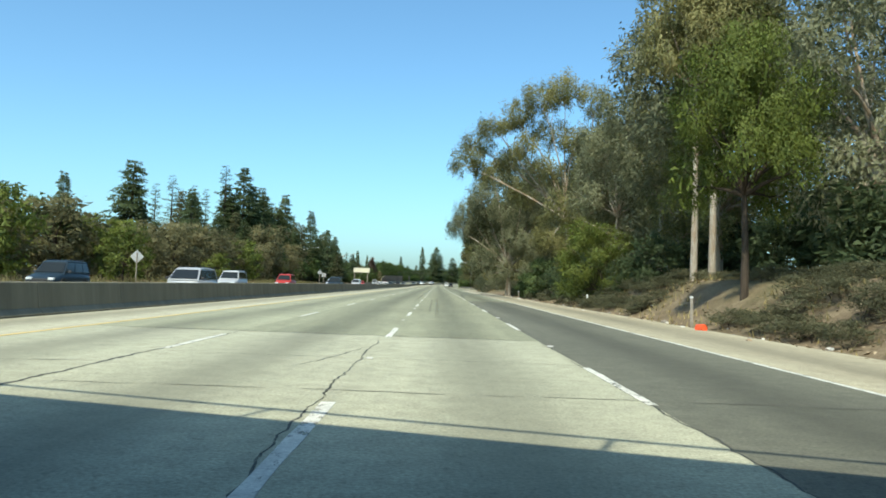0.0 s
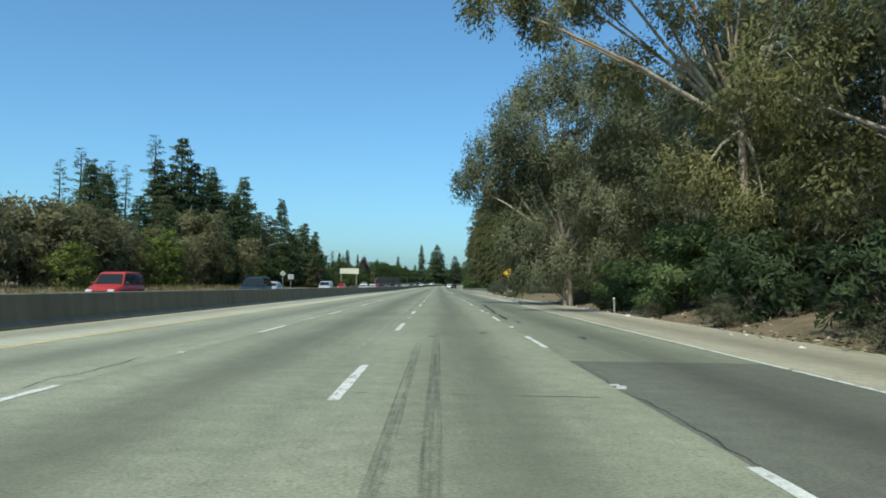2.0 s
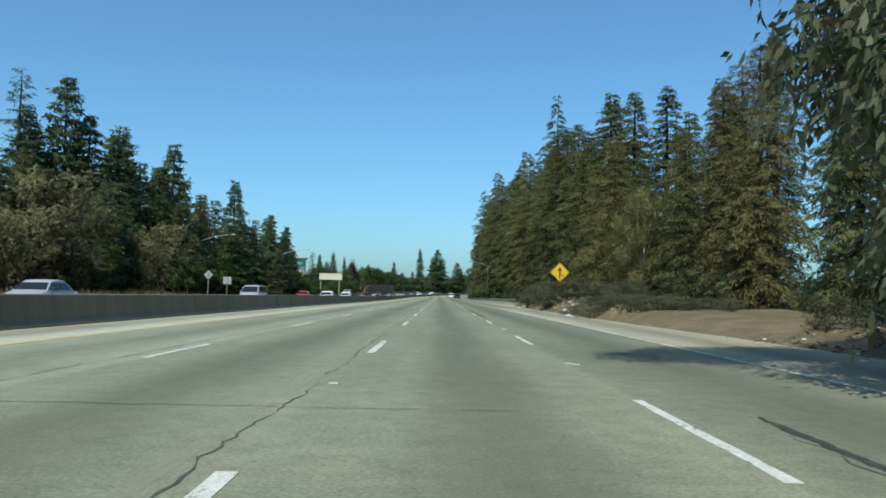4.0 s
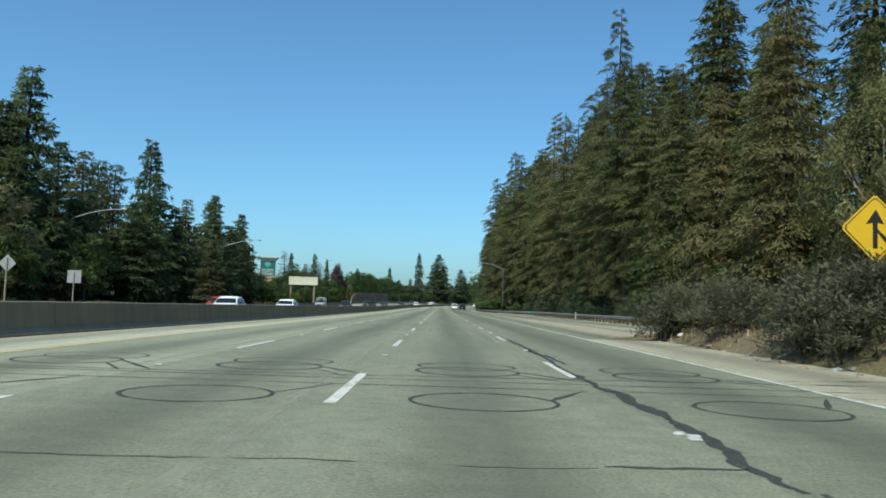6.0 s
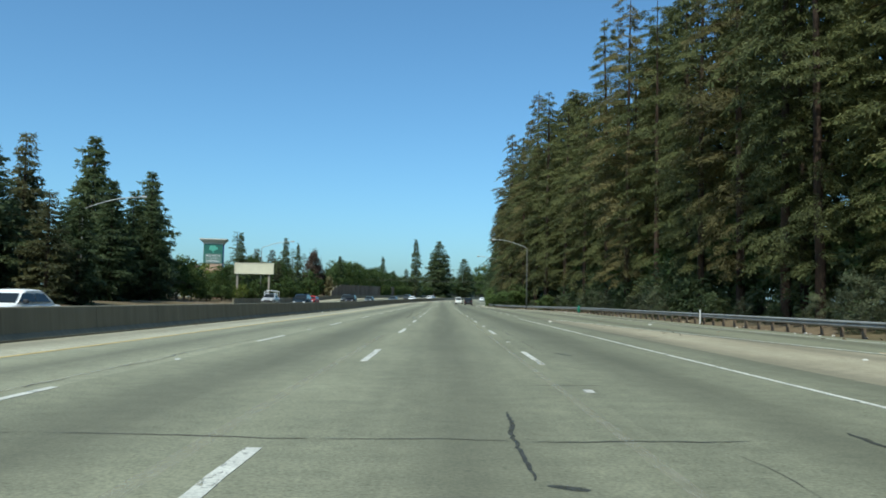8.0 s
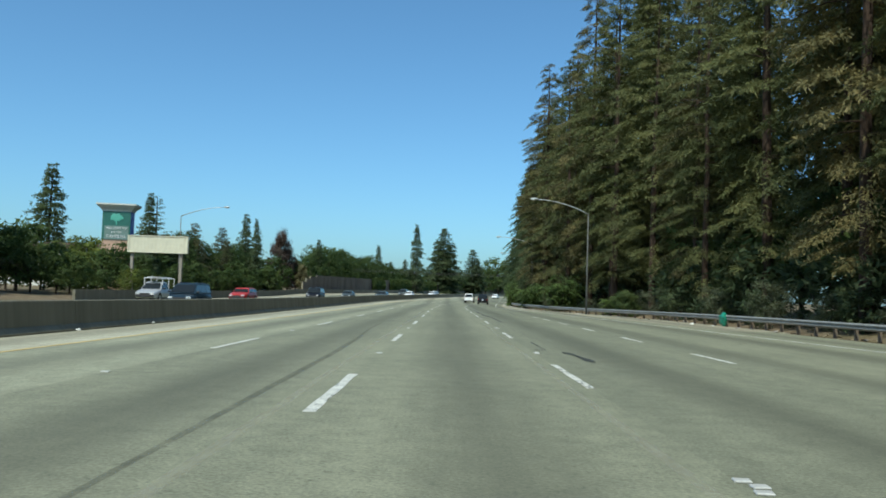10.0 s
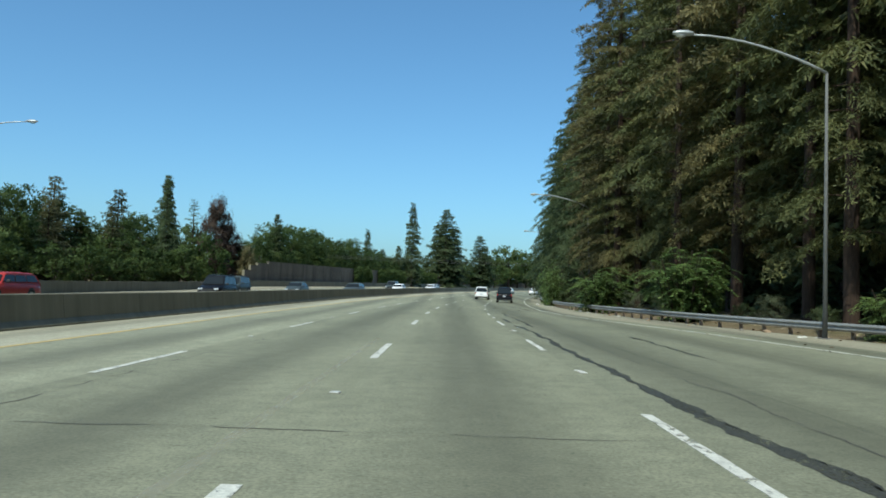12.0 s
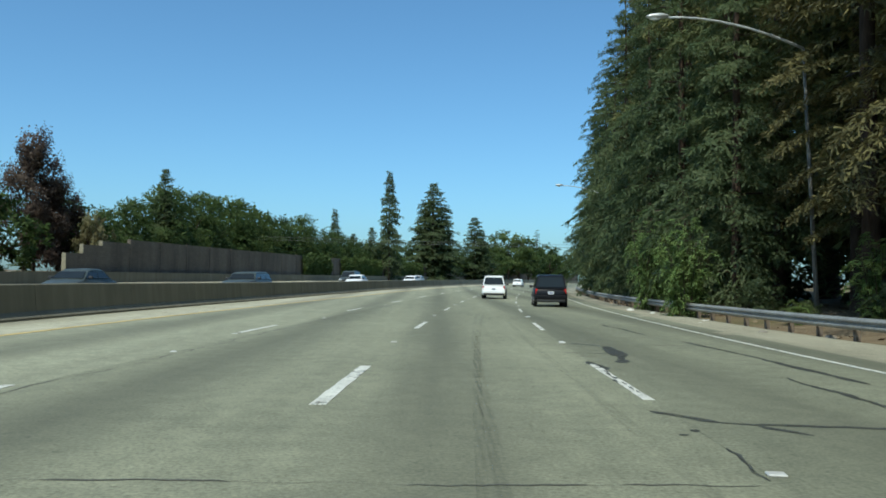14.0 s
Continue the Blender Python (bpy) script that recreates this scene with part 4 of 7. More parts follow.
def broadleaf(seed, height, blobs, leaf, bark, label, leaves=9000, blade=(0.26, 0.085), hang=0.5, clump=0.55, trunk=0.03, forks=None, name="broadleaf_tree", category="tree", shell=0.55, lobe=0.55, stems=1, cheap=False, core=0, core_size=0.9):
    """A trunk that forks into limbs, each ending in an uneven mass of leaf clumps. blobs: (x, y, z, rx, ry, rz) of the masses."""
    rng, r = np.random.default_rng(seed), random.Random(seed)
    tree = thing(name, label, category)
    tubes = []
    fork = forks if forks is not None else height * 0.3
    for k in range(stems):
        ox, oy = (r.uniform(-0.5, 0.5) * (stems > 1), r.uniform(-0.5, 0.5) * (stems > 1))
        top = (ox * 1.4 + r.uniform(-0.2, 0.2), oy * 1.4 + r.uniform(-0.2, 0.2), fork)
        tubes.append(([(ox, oy, -0.3), (ox * 1.1, oy * 1.1, fork * 0.5), top], [trunk * height, trunk * height * 0.75, trunk * height * 0.62], 6 if cheap else 9))
    for x, y, z, rx, ry, rz_ in blobs:
        k = r.randrange(stems)
        a = Vector(tubes[k][0][-1])
        b = Vector((x, y, z - 0.25 * rz_))
        m1, m2 = a.lerp(b, 0.35), a.lerp(b, 0.7)
        bow = Vector((r.uniform(-1, 1), r.uniform(-1, 1), 0.6)) * (b - a).length * 0.07
        w = trunk * height * 0.5
        tubes.append(([a, m1 + bow, m2 + bow * 0.8, b], [w, w * 0.62, w * 0.38, w * 0.12], 4 if cheap else 6))
        for _ in range(0 if cheap else 3):
            e = Vector((x + r.uniform(-0.8, 0.8) * rx, y + r.uniform(-0.8, 0.8) * ry, z + r.uniform(-0.5, 0.85) * rz_))
            g = (m2 + bow * 0.8).lerp(b, r.uniform(0, 0.9))
            tubes.append(([g, g.lerp(e, 0.5) + Vector((0, 0, 0.12 * (e - g).length)), e], [w * 0.24, w * 0.14, 0.012], 4))
    volume = np.array([(b[3] * b[4] * b[5]) ** 0.667 for b in blobs])
    share = (leaves * volume / volume.sum()).astype(int)
    out, ways = [], []
    for (x, y, z, rx, ry, rz_), n in zip(blobs, share):
        per = 22 if cheap else 40
        c = max(3, n // per)
        d = rng.normal(0, 1, (3 * c, 3))
        d /= np.linalg.norm(d, axis=1, keepdims=True)
        lobes = np.array([noise.noise(Vector((q[0] * rx * lobe + x, q[1] * ry * lobe + y, q[2] * rz_ * lobe + z + seed))) for q in d])
        d = d[np.argsort(-lobes)[:int(c * 1.5)]]
        d = d[rng.permutation(len(d))[:c]]
        rad = (rng.uniform(shell ** 3, 1.0, (c, 1))) ** (1 / 3) * rng.uniform(0.78, 1.16, (c, 1))
        centre = np.array((x, y, z)) + d * rad * np.array((rx, ry, rz_))
        at = np.repeat(centre, per, 0) + rng.normal(0, 1, (c * per, 3)) * clump * (np.array((0.55, 0.55, 0.45)) if cheap else np.array((0.42, 0.42, 0.30 + 0.5 * hang)))
        way = np.repeat(d, per, 0) * 0.5 + np.array((0, 0, -hang))
        q = kites(rng, at, way, blade[0], blade[1], 0.65)
        out.append(q[:, (0, 1, 2)] * 1.0 if cheap else q)
        ways.append(at - np.array((x, y, z - 0.2 * rz_)) + np.array((x, y, 0)) * 0.3)
    part("trunk", joined_tubes("trunk", tubes, bark), None, tree)
    part("crown", quads_mesh("crown", np.concatenate(out), leaf, np.concatenate(ways)), None, tree)
    if core:
        inner = []
        for (x, y, z, rx, ry, rz_), n in zip(blobs, (core * volume / volume.sum()).astype(int)):
            d = rng.normal(0, 1, (n, 3))
            d /= np.linalg.norm(d, axis=1, keepdims=True)
            at = np.array((x, y, z)) + d * rng.uniform(0, 0.82, (n, 1)) ** 0.5 * np.array((rx, ry, rz_)) * 0.9
            inner.append(kites(rng, at, rng.normal(0, 1, (n, 3)), core_size, core_size * 0.55, 0.5)[:, (0, 1, 2)])
        part("inner_leaves", quads_mesh("inner_leaves", np.concatenate(inner), leaf), None, tree)
    return tree


def blob_set(seed, n, height, spread, low=0.35, size=0.30, flat=0.75):
    """Leaf masses for a tree of that height and spread, from low to top."""
    r = random.Random(seed)
    out = [(r.uniform(-0.1, 0.1) * spread, r.uniform(-0.1, 0.1) * spread, height * 0.86, spread * size, spread * size, height * 0.13)]
    for i in range(n - 1):
        a = 2.4 * i + r.uniform(-0.4, 0.4)
        s = low + (0.9 - low) * (i + 0.5) / (n - 1)
        reach = spread * (1 - abs(s - 0.5) * 0.9) * r.uniform(0.45, 0.75)
        q = spread * size * r.uniform(0.75, 1.25)
        out.append((math.cos(a) * reach, math.sin(a) * reach, height * s * 0.95, q, q, q * flat))
    return out


def put(kind, x, y, height=None, wide=1.0, turn=None, z=None, rnd=random.Random(77), label="", group=""):
    """Stands a copy of a tree at x, y on the ground; height in metres."""
    tall = kind["height"]
    s = (height or tall) / tall
    if z is None:
        z = ground_z(x - off(y), y) - 0.05
    m = Matrix.LocRotScale((x, y, z), Euler((0, 0, rnd.uniform(0, 6.28) if turn is None else turn)), (s * wide, s * wide, s))
    if kind.get("used"):
        q = kind["tree"].scale
        ob = copy_thing(kind["tree"], m @ Matrix.Diagonal((1 / q.x, 1 / q.y, 1 / q.z, 1)))
    else:
        ob = kind["tree"]
        ob.matrix_basis = m
        kind["used"] = True
    return tagged(ob, label, group=group)


def kind(tree, height):
    return {"tree": tree, "height": height}


RW = "tall redwood with drooping brown-green needles"
redwoods = [
    kind(conifer(1, 36, 6.2, MAT["redwood"], MAT["redbark"], RW, whorl=1.35, arms=7, twigs=10, blades=9, blade=(0.32, 0.078), start=0.125, trunk=0.0078, inner=0.38, pad=1.1, droop=0.56, ragged=0.24, power=0.62, fine_below=11, foot=0.32, lumps=0.85, spray=(0.7, 1.1), ramp=2.5), 36),
    kind(conifer(2, 36, 5.6, MAT["redwood"], MAT["redbark"], RW, whorl=1.35, arms=7, twigs=10, blades=9, blade=(0.32, 0.078), start=0.125, trunk=0.0078, inner=0.38, pad=1.1, droop=0.62, ragged=0.28, power=0.70, fine_below=11, foot=0.32, lumps=0.85, spray=(0.7, 1.1), ramp=2.5), 36),
    kind(conifer(3, 36, 6.5, MAT["redwood"], MAT["redbark"], RW, whorl=1.35, arms=7, twigs=10, blades=9, blade=(0.32, 0.078), start=0.125, trunk=0.0078, inner=0.38, pad=1.1, droop=0.54, ragged=0.24, power=0.56, fine_below=11, foot=0.32, lumps=0.85, spray=(0.7, 1.1), ramp=2.5), 36),
    kind(conifer(8, 36, 5.9, MAT["redwood2"], MAT["redbark"], "tall redwood with browning needles", whorl=1.35, arms=7, twigs=10, blades=9, blade=(0.32, 0.078), start=0.125, trunk=0.0078, inner=0.38, pad=1.1, droop=0.60, ragged=0.28, power=0.66, fine_below=11, foot=0.32, lumps=0.85, spray=(0.7, 1.1), ramp=2.5), 36),
]
full_redwoods = [
    kind(conifer(17, 30, 5.4, MAT["redwood"], MAT["redbark"], "redwood with branches down to the ground", whorl=0.82, arms=9, twigs=7, blades=5, blade=(0.42, 0.11), start=0.02, droop=0.5, ragged=0.45, power=0.62, foot=0.6, lumps=0.8, spray=(0.5, 0.9), trunk=0.012), 30),
    kind(conifer(27, 30, 5.0, MAT["redwood2"], MAT["redbark"], "browning redwood with branches down to the ground", whorl=0.80, arms=9, twigs=7, blades=5, blade=(0.42, 0.11), start=0.02, droop=0.55, ragged=0.5, power=0.5, foot=0.6, lumps=0.9, spray=(0.5, 0.9), trunk=0.012), 30),
]
dark_redwood = kind(conifer(37, 24, 4.6, MAT["fir"], MAT["redbark"], "dark green redwood with branches down to the guard rail", whorl=0.95, arms=8, twigs=8, blades=6, blade=(0.32, 0.10), start=0.02, droop=0.55, ragged=0.4, power=0.62, foot=0.6, lumps=1.0, spray=(0.6, 1.0), trunk=0.012, inner=0.3), 24)
far_redwood = kind(conifer(7, 36, 6.2, MAT["redwood"], MAT["redbark"], RW, whorl=1.0, arms=8, twigs=7, blades=4, blade=(0.62, 0.22), start=0.12, droop=0.45, ragged=0.4, power=0.62), 36)
firs = [
    kind(conifer(4, 24, 6.6, MAT["fir"], MAT["bark"], "dark conical conifer behind the far carriageway", whorl=0.9, arms=7, twigs=6, blades=4, blade=(0.76, 0.27), droop=0.30, ragged=0.5, power=0.85, start=0.02, lumps=0.5, spray=(0.5, 0.8)), 24),
    kind(conifer(5, 24, 6.0, MAT["fir"], MAT["bark"], "dark conifer with ragged branches", whorl=0.95, arms=7, twigs=6, blades=4, blade=(0.76, 0.27), droop=0.26, ragged=0.6, power=0.8, start=0.02, lumps=0.5, spray=(0.5, 0.8)), 24),
    kind(conifer(6, 20, 3.2, MAT["fir"], MAT["bark"], "thin sparse conifer with a bare tip", whorl=0.85, arms=5, twigs=5, blades=3, blade=(0.50, 0.15), droop=0.15, ragged=0.65, power=0.55), 20),
    kind(conifer(9, 22, 5.8, MAT["olivefir"], MAT["bark"], "thin-topped olive-brown conifer beside the freeway", whorl=0.95, arms=7, twigs=6, blades=3, blade=(0.70, 0.24), droop=0.25, ragged=0.6, power=0.7, start=0.02, lumps=0.5, spray=(0.5, 0.8)), 22),
]
EU = "eucalyptus with hanging grey-green leaves"
eucs = [
    kind(broadleaf(11, 17, blob_set(11, 14, 17, 6.0, 0.46, 0.32, 0.9), MAT["euc"], MAT["pale_bark"], EU, leaves=26000, blade=(0.26, 0.085), hang=0.9, trunk=0.0135, forks=7.5, core=4500, core_size=0.45), 17),
    kind(broadleaf(12, 17, blob_set(12, 19, 17, 7.5, 0.10, 0.32, 0.95), MAT["euc"], MAT["pale_bark"], EU, leaves=20000, blade=(0.34, 0.15), cheap=True, hang=0.9, trunk=0.022, forks=4.0, core=4500, core_size=0.55), 17),
    kind(broadleaf(13, 17, blob_set(13, 16, 17, 7.0, 0.18, 0.31, 0.85), MAT["pale_euc"], MAT["pale_bark"], "eucalyptus with yellowing hanging leaves and open limbs", leaves=24000, blade=(0.27, 0.09), hang=0.8, trunk=0.022, forks=5.0, core=3500, core_size=0.45), 17),
]
bare_euc = kind(broadleaf(51, 20, blob_set(51, 13, 20, 5.0, 0.66, 0.30, 0.8), MAT["pale_euc"], MAT["pale_bark"], "tall eucalyptus with a long bare pale trunk", leaves=17000, blade=(0.26, 0.085), hang=0.9, trunk=0.0125, forks=11.5, core=1500, core_size=0.45), 20)
# a dense spreading tree and a paler one that leans out over the road: masses as offsets from the trunk
DENSE = [(-4.8, 0.5, 11.4, 2.2, 2.4, 2.0), (-2.8, 1.2, 9.2, 2.2, 2.4, 2.0), (-1.0, 1.5, 11.0, 2.2, 2.4, 2.0), (-8.2, 0, 9.6, 2.0, 2.2, 2.0), (-6.6, 1, 11.8, 2.3, 2.6, 2.1), (-5, -1, 14, 2.5, 2.6, 2.2), (-2.6, 0, 16.3, 2.8, 2.8, 2.2), (0.5, 0, 18.2, 3.0, 3.0, 2.4),
         (4, 1, 17, 3.0, 3.0, 2.5), (-5.6, 2, 9, 2.2, 2.4, 2.0), (-2, -2, 12, 2.8, 2.6, 2.4), (1, -2, 14.4, 2.8, 2.6, 2.4), (4, -1, 12, 3.0, 2.8, 2.5), (-3.4, 0, 6.2, 2.2, 2.4, 2.0),
         (0, -2, 8, 2.6, 2.4, 2.2), (3, -2, 7, 2.6, 2.6, 2.4), (6, 0, 9, 2.8, 2.8, 2.4), (6.6, 1, 14, 2.8, 2.8, 2.4), (-1.4, -1, 3.4, 1.9, 2.0, 1.7), (-4.6, -0.5, 5.0, 1.9, 2.2, 1.8), (-3.8, 0, 2.6, 1.7, 2.0, 1.5), (2.5, -2.5, 3.6, 2.1, 2.2, 1.8)]
LEANING = [(-12, 0, 14.6, 1.8, 2.0, 1.3), (-10.4, 1.5, 16.8, 2.0, 2.2, 1.5), (-8.6, -1, 18.6, 2.2, 2.4, 1.5), (-9.4, 0.5, 13.6, 1.6, 2.0, 1.2), (-6.4, 0.5, 20.2, 2.3, 2.5, 1.7),
           (-3.6, -0.6, 22.0, 2.5, 2.6, 1.8), (-0.6, 1, 23.4, 2.6, 2.6, 1.9), (2.4, 0, 22.0, 2.6, 2.6, 1.9), (-5.4, -1.8, 16.2, 1.8, 2.0, 1.4), (-2.4, 1.6, 18.4, 2.1, 2.2, 1.6), (4.2, 1, 18.0, 2.5, 2.6, 2.0),
           (1.6, -1.6, 14.8, 2.2, 2.2, 1.8), (-5.0, 1.0, 11.4, 1.7, 2.0, 1.4), (4.0, -0.6, 12.6, 2.2, 2.4, 1.8), (0.2, -0.8, 9.4, 2.2, 2.2, 1.9), (-3.0, -1.0, 14.0, 2.0, 2.0, 1.6), (-7.0, 1.2, 15.2, 1.9, 2.0, 1.4), (0.6, 0.4, 17.6, 2.2, 2.2, 1.8), (2.6, -1.2, 7.0, 2.3, 2.3, 1.9), (-2.0, 0.6, 6.4, 2.0, 2.2, 1.8), (0.4, -1.4, 4.2, 2.0, 2.0, 1.6)]
grand = [
    kind(broadleaf(31, 21, DENSE, MAT["euc"], MAT["pale_bark"], "huge spreading eucalyptus with hanging leaf masses", leaves=84000, blade=(0.27, 0.095), hang=0.9, trunk=0.020, forks=4.0, clump=0.6, stems=2, shell=0.62, core=8000, core_size=0.5), 21),
    kind(broadleaf(32, 25, LEANING, MAT["pale_euc"], MAT["pale_bark"], "tall leaning eucalyptus with yellowing leaf masses and open limbs", leaves=60000, blade=(0.26, 0.085), hang=0.7, trunk=0.012, forks=8.5, clump=0.55, shell=0.4, core=4000, core_size=0.45), 25),
]
pine = kind(broadleaf(14, 11, blob_set(14, 18, 11, 4.6, 0.40, 0.32, 0.8), MAT["bright"], MAT["bark"], "yellow-green acacia tree with a dark trunk", leaves=46000, blade=(0.17, 0.055), hang=0.35, trunk=0.022, forks=4.0, core=1200, core_size=0.5), 11)
acacia = kind(broadleaf(15, 7, blob_set(15, 14, 7, 3.8, 0.12, 0.36, 0.8), MAT["bright"], MAT["bark"], "large bright green bush with rusty seed tips", leaves=22000, blade=(0.16, 0.055), hang=0.3, trunk=0.015, forks=1.0, stems=3, clump=0.42, core=1200, core_size=0.5), 7)
fine_oak = kind(broadleaf(46, 9, blob_set(46, 15, 9, 4.8, 0.22, 0.34, 0.8), MAT["oak"], MAT["bark"], "round green broadleaf tree behind the sound wall", leaves=5200, blade=(0.44, 0.28), cheap=True, hang=0.1, trunk=0.025, clump=0.5, core=500, core_size=0.7), 9)
oaks = [
    kind(broadleaf(16, 9, blob_set(16, 12, 9, 4.8, 0.25, 0.36, 0.75), MAT["oak"], MAT["bark"], "round green broadleaf tree behind the wall", leaves=1800, blade=(0.80, 0.55), cheap=True, hang=0.2, trunk=0.025, clump=0.6), 9),
    kind(broadleaf(17, 9, blob_set(17, 12, 9, 4.4, 0.15, 0.36, 0.8), MAT["olive"], MAT["bark"], "dusty olive-brown broadleaf tree on the verge", leaves=2500, blade=(0.70, 0.44), cheap=True, hang=0.4, trunk=0.022, clump=0.6), 9),
    kind(broadleaf(18, 9, blob_set(18, 12, 9, 4.4, 0.12, 0.38, 0.85), MAT["bright"], MAT["bark"], "yellow-green broadleaf tree on the verge", leaves=2500, blade=(0.70, 0.44), cheap=True, hang=0.3, trunk=0.022, clump=0.6), 9),
]
shrub = kind(broadleaf(19, 1.6, blob_set(19, 10, 1.6, 1.5, 0.1, 0.42, 0.55), MAT["scrub"], MAT["bark"], "low dusty grey-green coyote brush", leaves=1900, blade=(0.145, 0.08), cheap=True, hang=-0.35, clump=0.20, trunk=0.02, forks=0.2, name="shrub", category="shrub", stems=3), 1.6)
bush = kind(broadleaf(20, 4, blob_set(20, 11, 4, 2.4, 0.08, 0.40, 0.8), MAT["fir"], MAT["bark"], "dark green roadside bush", leaves=1700, blade=(0.44, 0.27), cheap=True, hang=0.1, clump=0.36, trunk=0.015, forks=0.4, name="bush", category="bush", stems=3), 4)
greybush = kind(broadleaf(24, 4, blob_set(24, 12, 4, 2.2, 0.06, 0.36, 0.9), MAT["greygreen"], MAT["bark"], "grey-green willowy bush behind the guard rail", leaves=5000, blade=(0.24, 0.09), cheap=True, hang=-0.2, clump=0.32, trunk=0.012, forks=0.4, name="bush", category="bush", stems=4), 4)
heaven = kind(broadleaf(21, 4, blob_set(21, 12, 4, 2.4, 0.10, 0.38, 0.8), MAT["privet"], MAT["bark"], "dense dark green bush under the eucalyptus trees", leaves=14000, blade=(0.20, 0.075), hang=0.15, clump=0.40, trunk=0.012, forks=0.4, name="bush", category="bush", stems=4), 4)


def sumac(seed, height, spread, label, stems=14, fronds=9, leaflets=18):
    """A thicket of thin stems, each topped with arching fronds of paired leaflets."""
    rng, r = np.random.default_rng(seed), random.Random(seed)
    ob = thing("bush", label, "bush")
    tubes, at, way = [], [], []
    for k in range(stems):
        a, q = 2.4 * k, spread * 0.75 * math.sqrt((k + 0.5) / stems)
        h = height * (1.0 - 0.55 * (q / spread) ** 2) * r.uniform(0.7, 1.0)
        top = Vector((q * math.cos(a), q * math.sin(a), h * 0.8))
        root = Vector((top.x * 0.35, top.y * 0.35, -0.1))
        tubes.append(([root, root.lerp(top, 0.5) + Vector((0, 0, 0.1 * h)), top], [0.03, 0.022, 0.012], 4))
        for f in range(fronds):
            s0 = root.lerp(top, r.uniform(0.08, 1.0))
            b = r.uniform(0, 6.283)
            out = np.array((math.cos(b) - 0.5, math.sin(b) - 0.3, 0.0))
            out /= np.linalg.norm(out)
            across = np.array((-out[1], out[0], 0.0))
            long, lift = r.uniform(0.55, 1.0), r.uniform(0.2, 0.75)
            for i in range(leaflets):
                t = (i + 1) / leaflets
                p = np.array(s0) + out * long * t + np.array((0, 0, long * (lift * t - 0.75 * t * t)))
                for side in (-1, 1):
                    at.append(p)
                    way.append(across * side + out * 0.55 + np.array((0, 0, -0.25)))
    at, way = np.array(at), np.array(way)
    n = len(at)
    d = way / np.linalg.norm(way, axis=1, keepdims=True) + rng.normal(0, 0.12, (n, 3))
    s = np.cross(d, np.array((0, 0, 1.0)) + rng.normal(0, 0.25, (n, 3)))
    s /= np.linalg.norm(s, axis=1, keepdims=True)
    l = rng.uniform(0.13, 0.20, (n, 1))
    mid = at + d * l * 0.4
    q = np.stack([at, mid + s * 0.032, at + d * l, mid - s * 0.032], 1)
    part("stem", joined_tubes("stem", tubes, MAT["bark"]), None, ob)
    part("foliage", quads_mesh("foliage", q, MAT["heaven"]), None, ob)
    return ob


feather = kind(sumac(41, 4.0, 2.0, "fresh green bush with long feathery leaves", 24, 14, 18), 4)
rusty = kind(broadleaf(22, 11, blob_set(22, 12, 11, 3.2, 0.12, 0.36, 0.95), MAT["rust"], MAT["bark"], "tall brown-leaved tree beside the sound wall", leaves=15000, blade=(0.26, 0.12), hang=0.4, clump=0.6, trunk=0.02, core=1500, core_size=0.5), 11)

# right-hand bank: eucalyptus grove
put(pine, 12.2, 31.7, 11.9, 0.72, turn=0.6)
put(bare_euc, 13.9, 43.8, 19, 0.9, turn=1.0)
put(bare_euc, 15.2, 44.6, 21, 0.9, turn=2.6)
put(eucs[0], 17.2, 50, 21, 1.15, turn=3.6)
put(acacia, 11.4, 60, 6.3, 1.05, turn=0.4)
for i, x, y, h, w in [(1, 20.5, 36, 18, 1.0), (2, 18.5, 53, 16, 1.0), (0, 17.0, 62, 18, 1.0), (0, 15.4, 71, 17, 1.0), (2, 18.0, 80, 19, 1.05), (0, 18.5, 98, 19, 1.0),
                      (1, 19.5, 112, 19, 1.0), (0, 16.5, 126, 17, 1.0),
                      (1, 25, 28, 17, 1.0), (1, 26, 48, 20, 1.0), (1, 25, 72, 20, 1.0), (1, 25, 92, 20, 1.0), (1, 25, 116, 20, 1.0), (1, 22, 14, 15, 1.0), (1, 20, 64, 15, 1.1), (1, 19.5, 88, 15, 1.1)]:
    put(eucs[i], x, y, h, w)
put(grand[1], 14.0, 89, 25, 1.0, turn=0.0)
put(grand[0], 10.0, 114, 21, 0.92, turn=0.0)
put(heaven, 12.2, 92, 4.4, 1.25)
put(heaven, 14.8, 90.5, 4.8, 1.25)
rnd = random.Random(3)
for x, y, h in [(13.5, 50, 3.2), (13, 56, 2.6), (12.4, 67, 4.4), (12.2, 74, 3.2), (12.0, 82, 3.4), (13.5, 88, 3.6), (12.4, 94, 2.4), (17, 30, 3.5), (18, 42, 3.6), (19, 24, 3.4), (20, 58, 4), (19, 68, 4), (20, 78, 4), (20, 90, 4), (20, 104, 4)]:
    put(bush, x, y, h, 1.1)
for _ in range(15):
    put(oaks[0], rnd.uniform(27, 42), rnd.uniform(20, 150), rnd.uniform(6, 10), 1.4)
for _ in range(14):
    put(bush, rnd.uniform(15, 24), rnd.uniform(20, 130), rnd.uniform(3, 5), 1.3)
for x, y, h in [(11.4, 104, 3.2), (10.9, 100, 2.2)]:
    put(heaven, x, y, h, 1.1)
for x0, y0, y1, n in ((10.3, 10, 29.5, 84), (13.0, 30, 41, 8), (10.4, 42, 60, 84)):
    for _ in range(n):
        put(shrub, rnd.uniform(x0, x0 + 6.0), rnd.uniform(y0, y1), rnd.uniform(0.45, 0.75), rnd.uniform(2.0, 2.9))
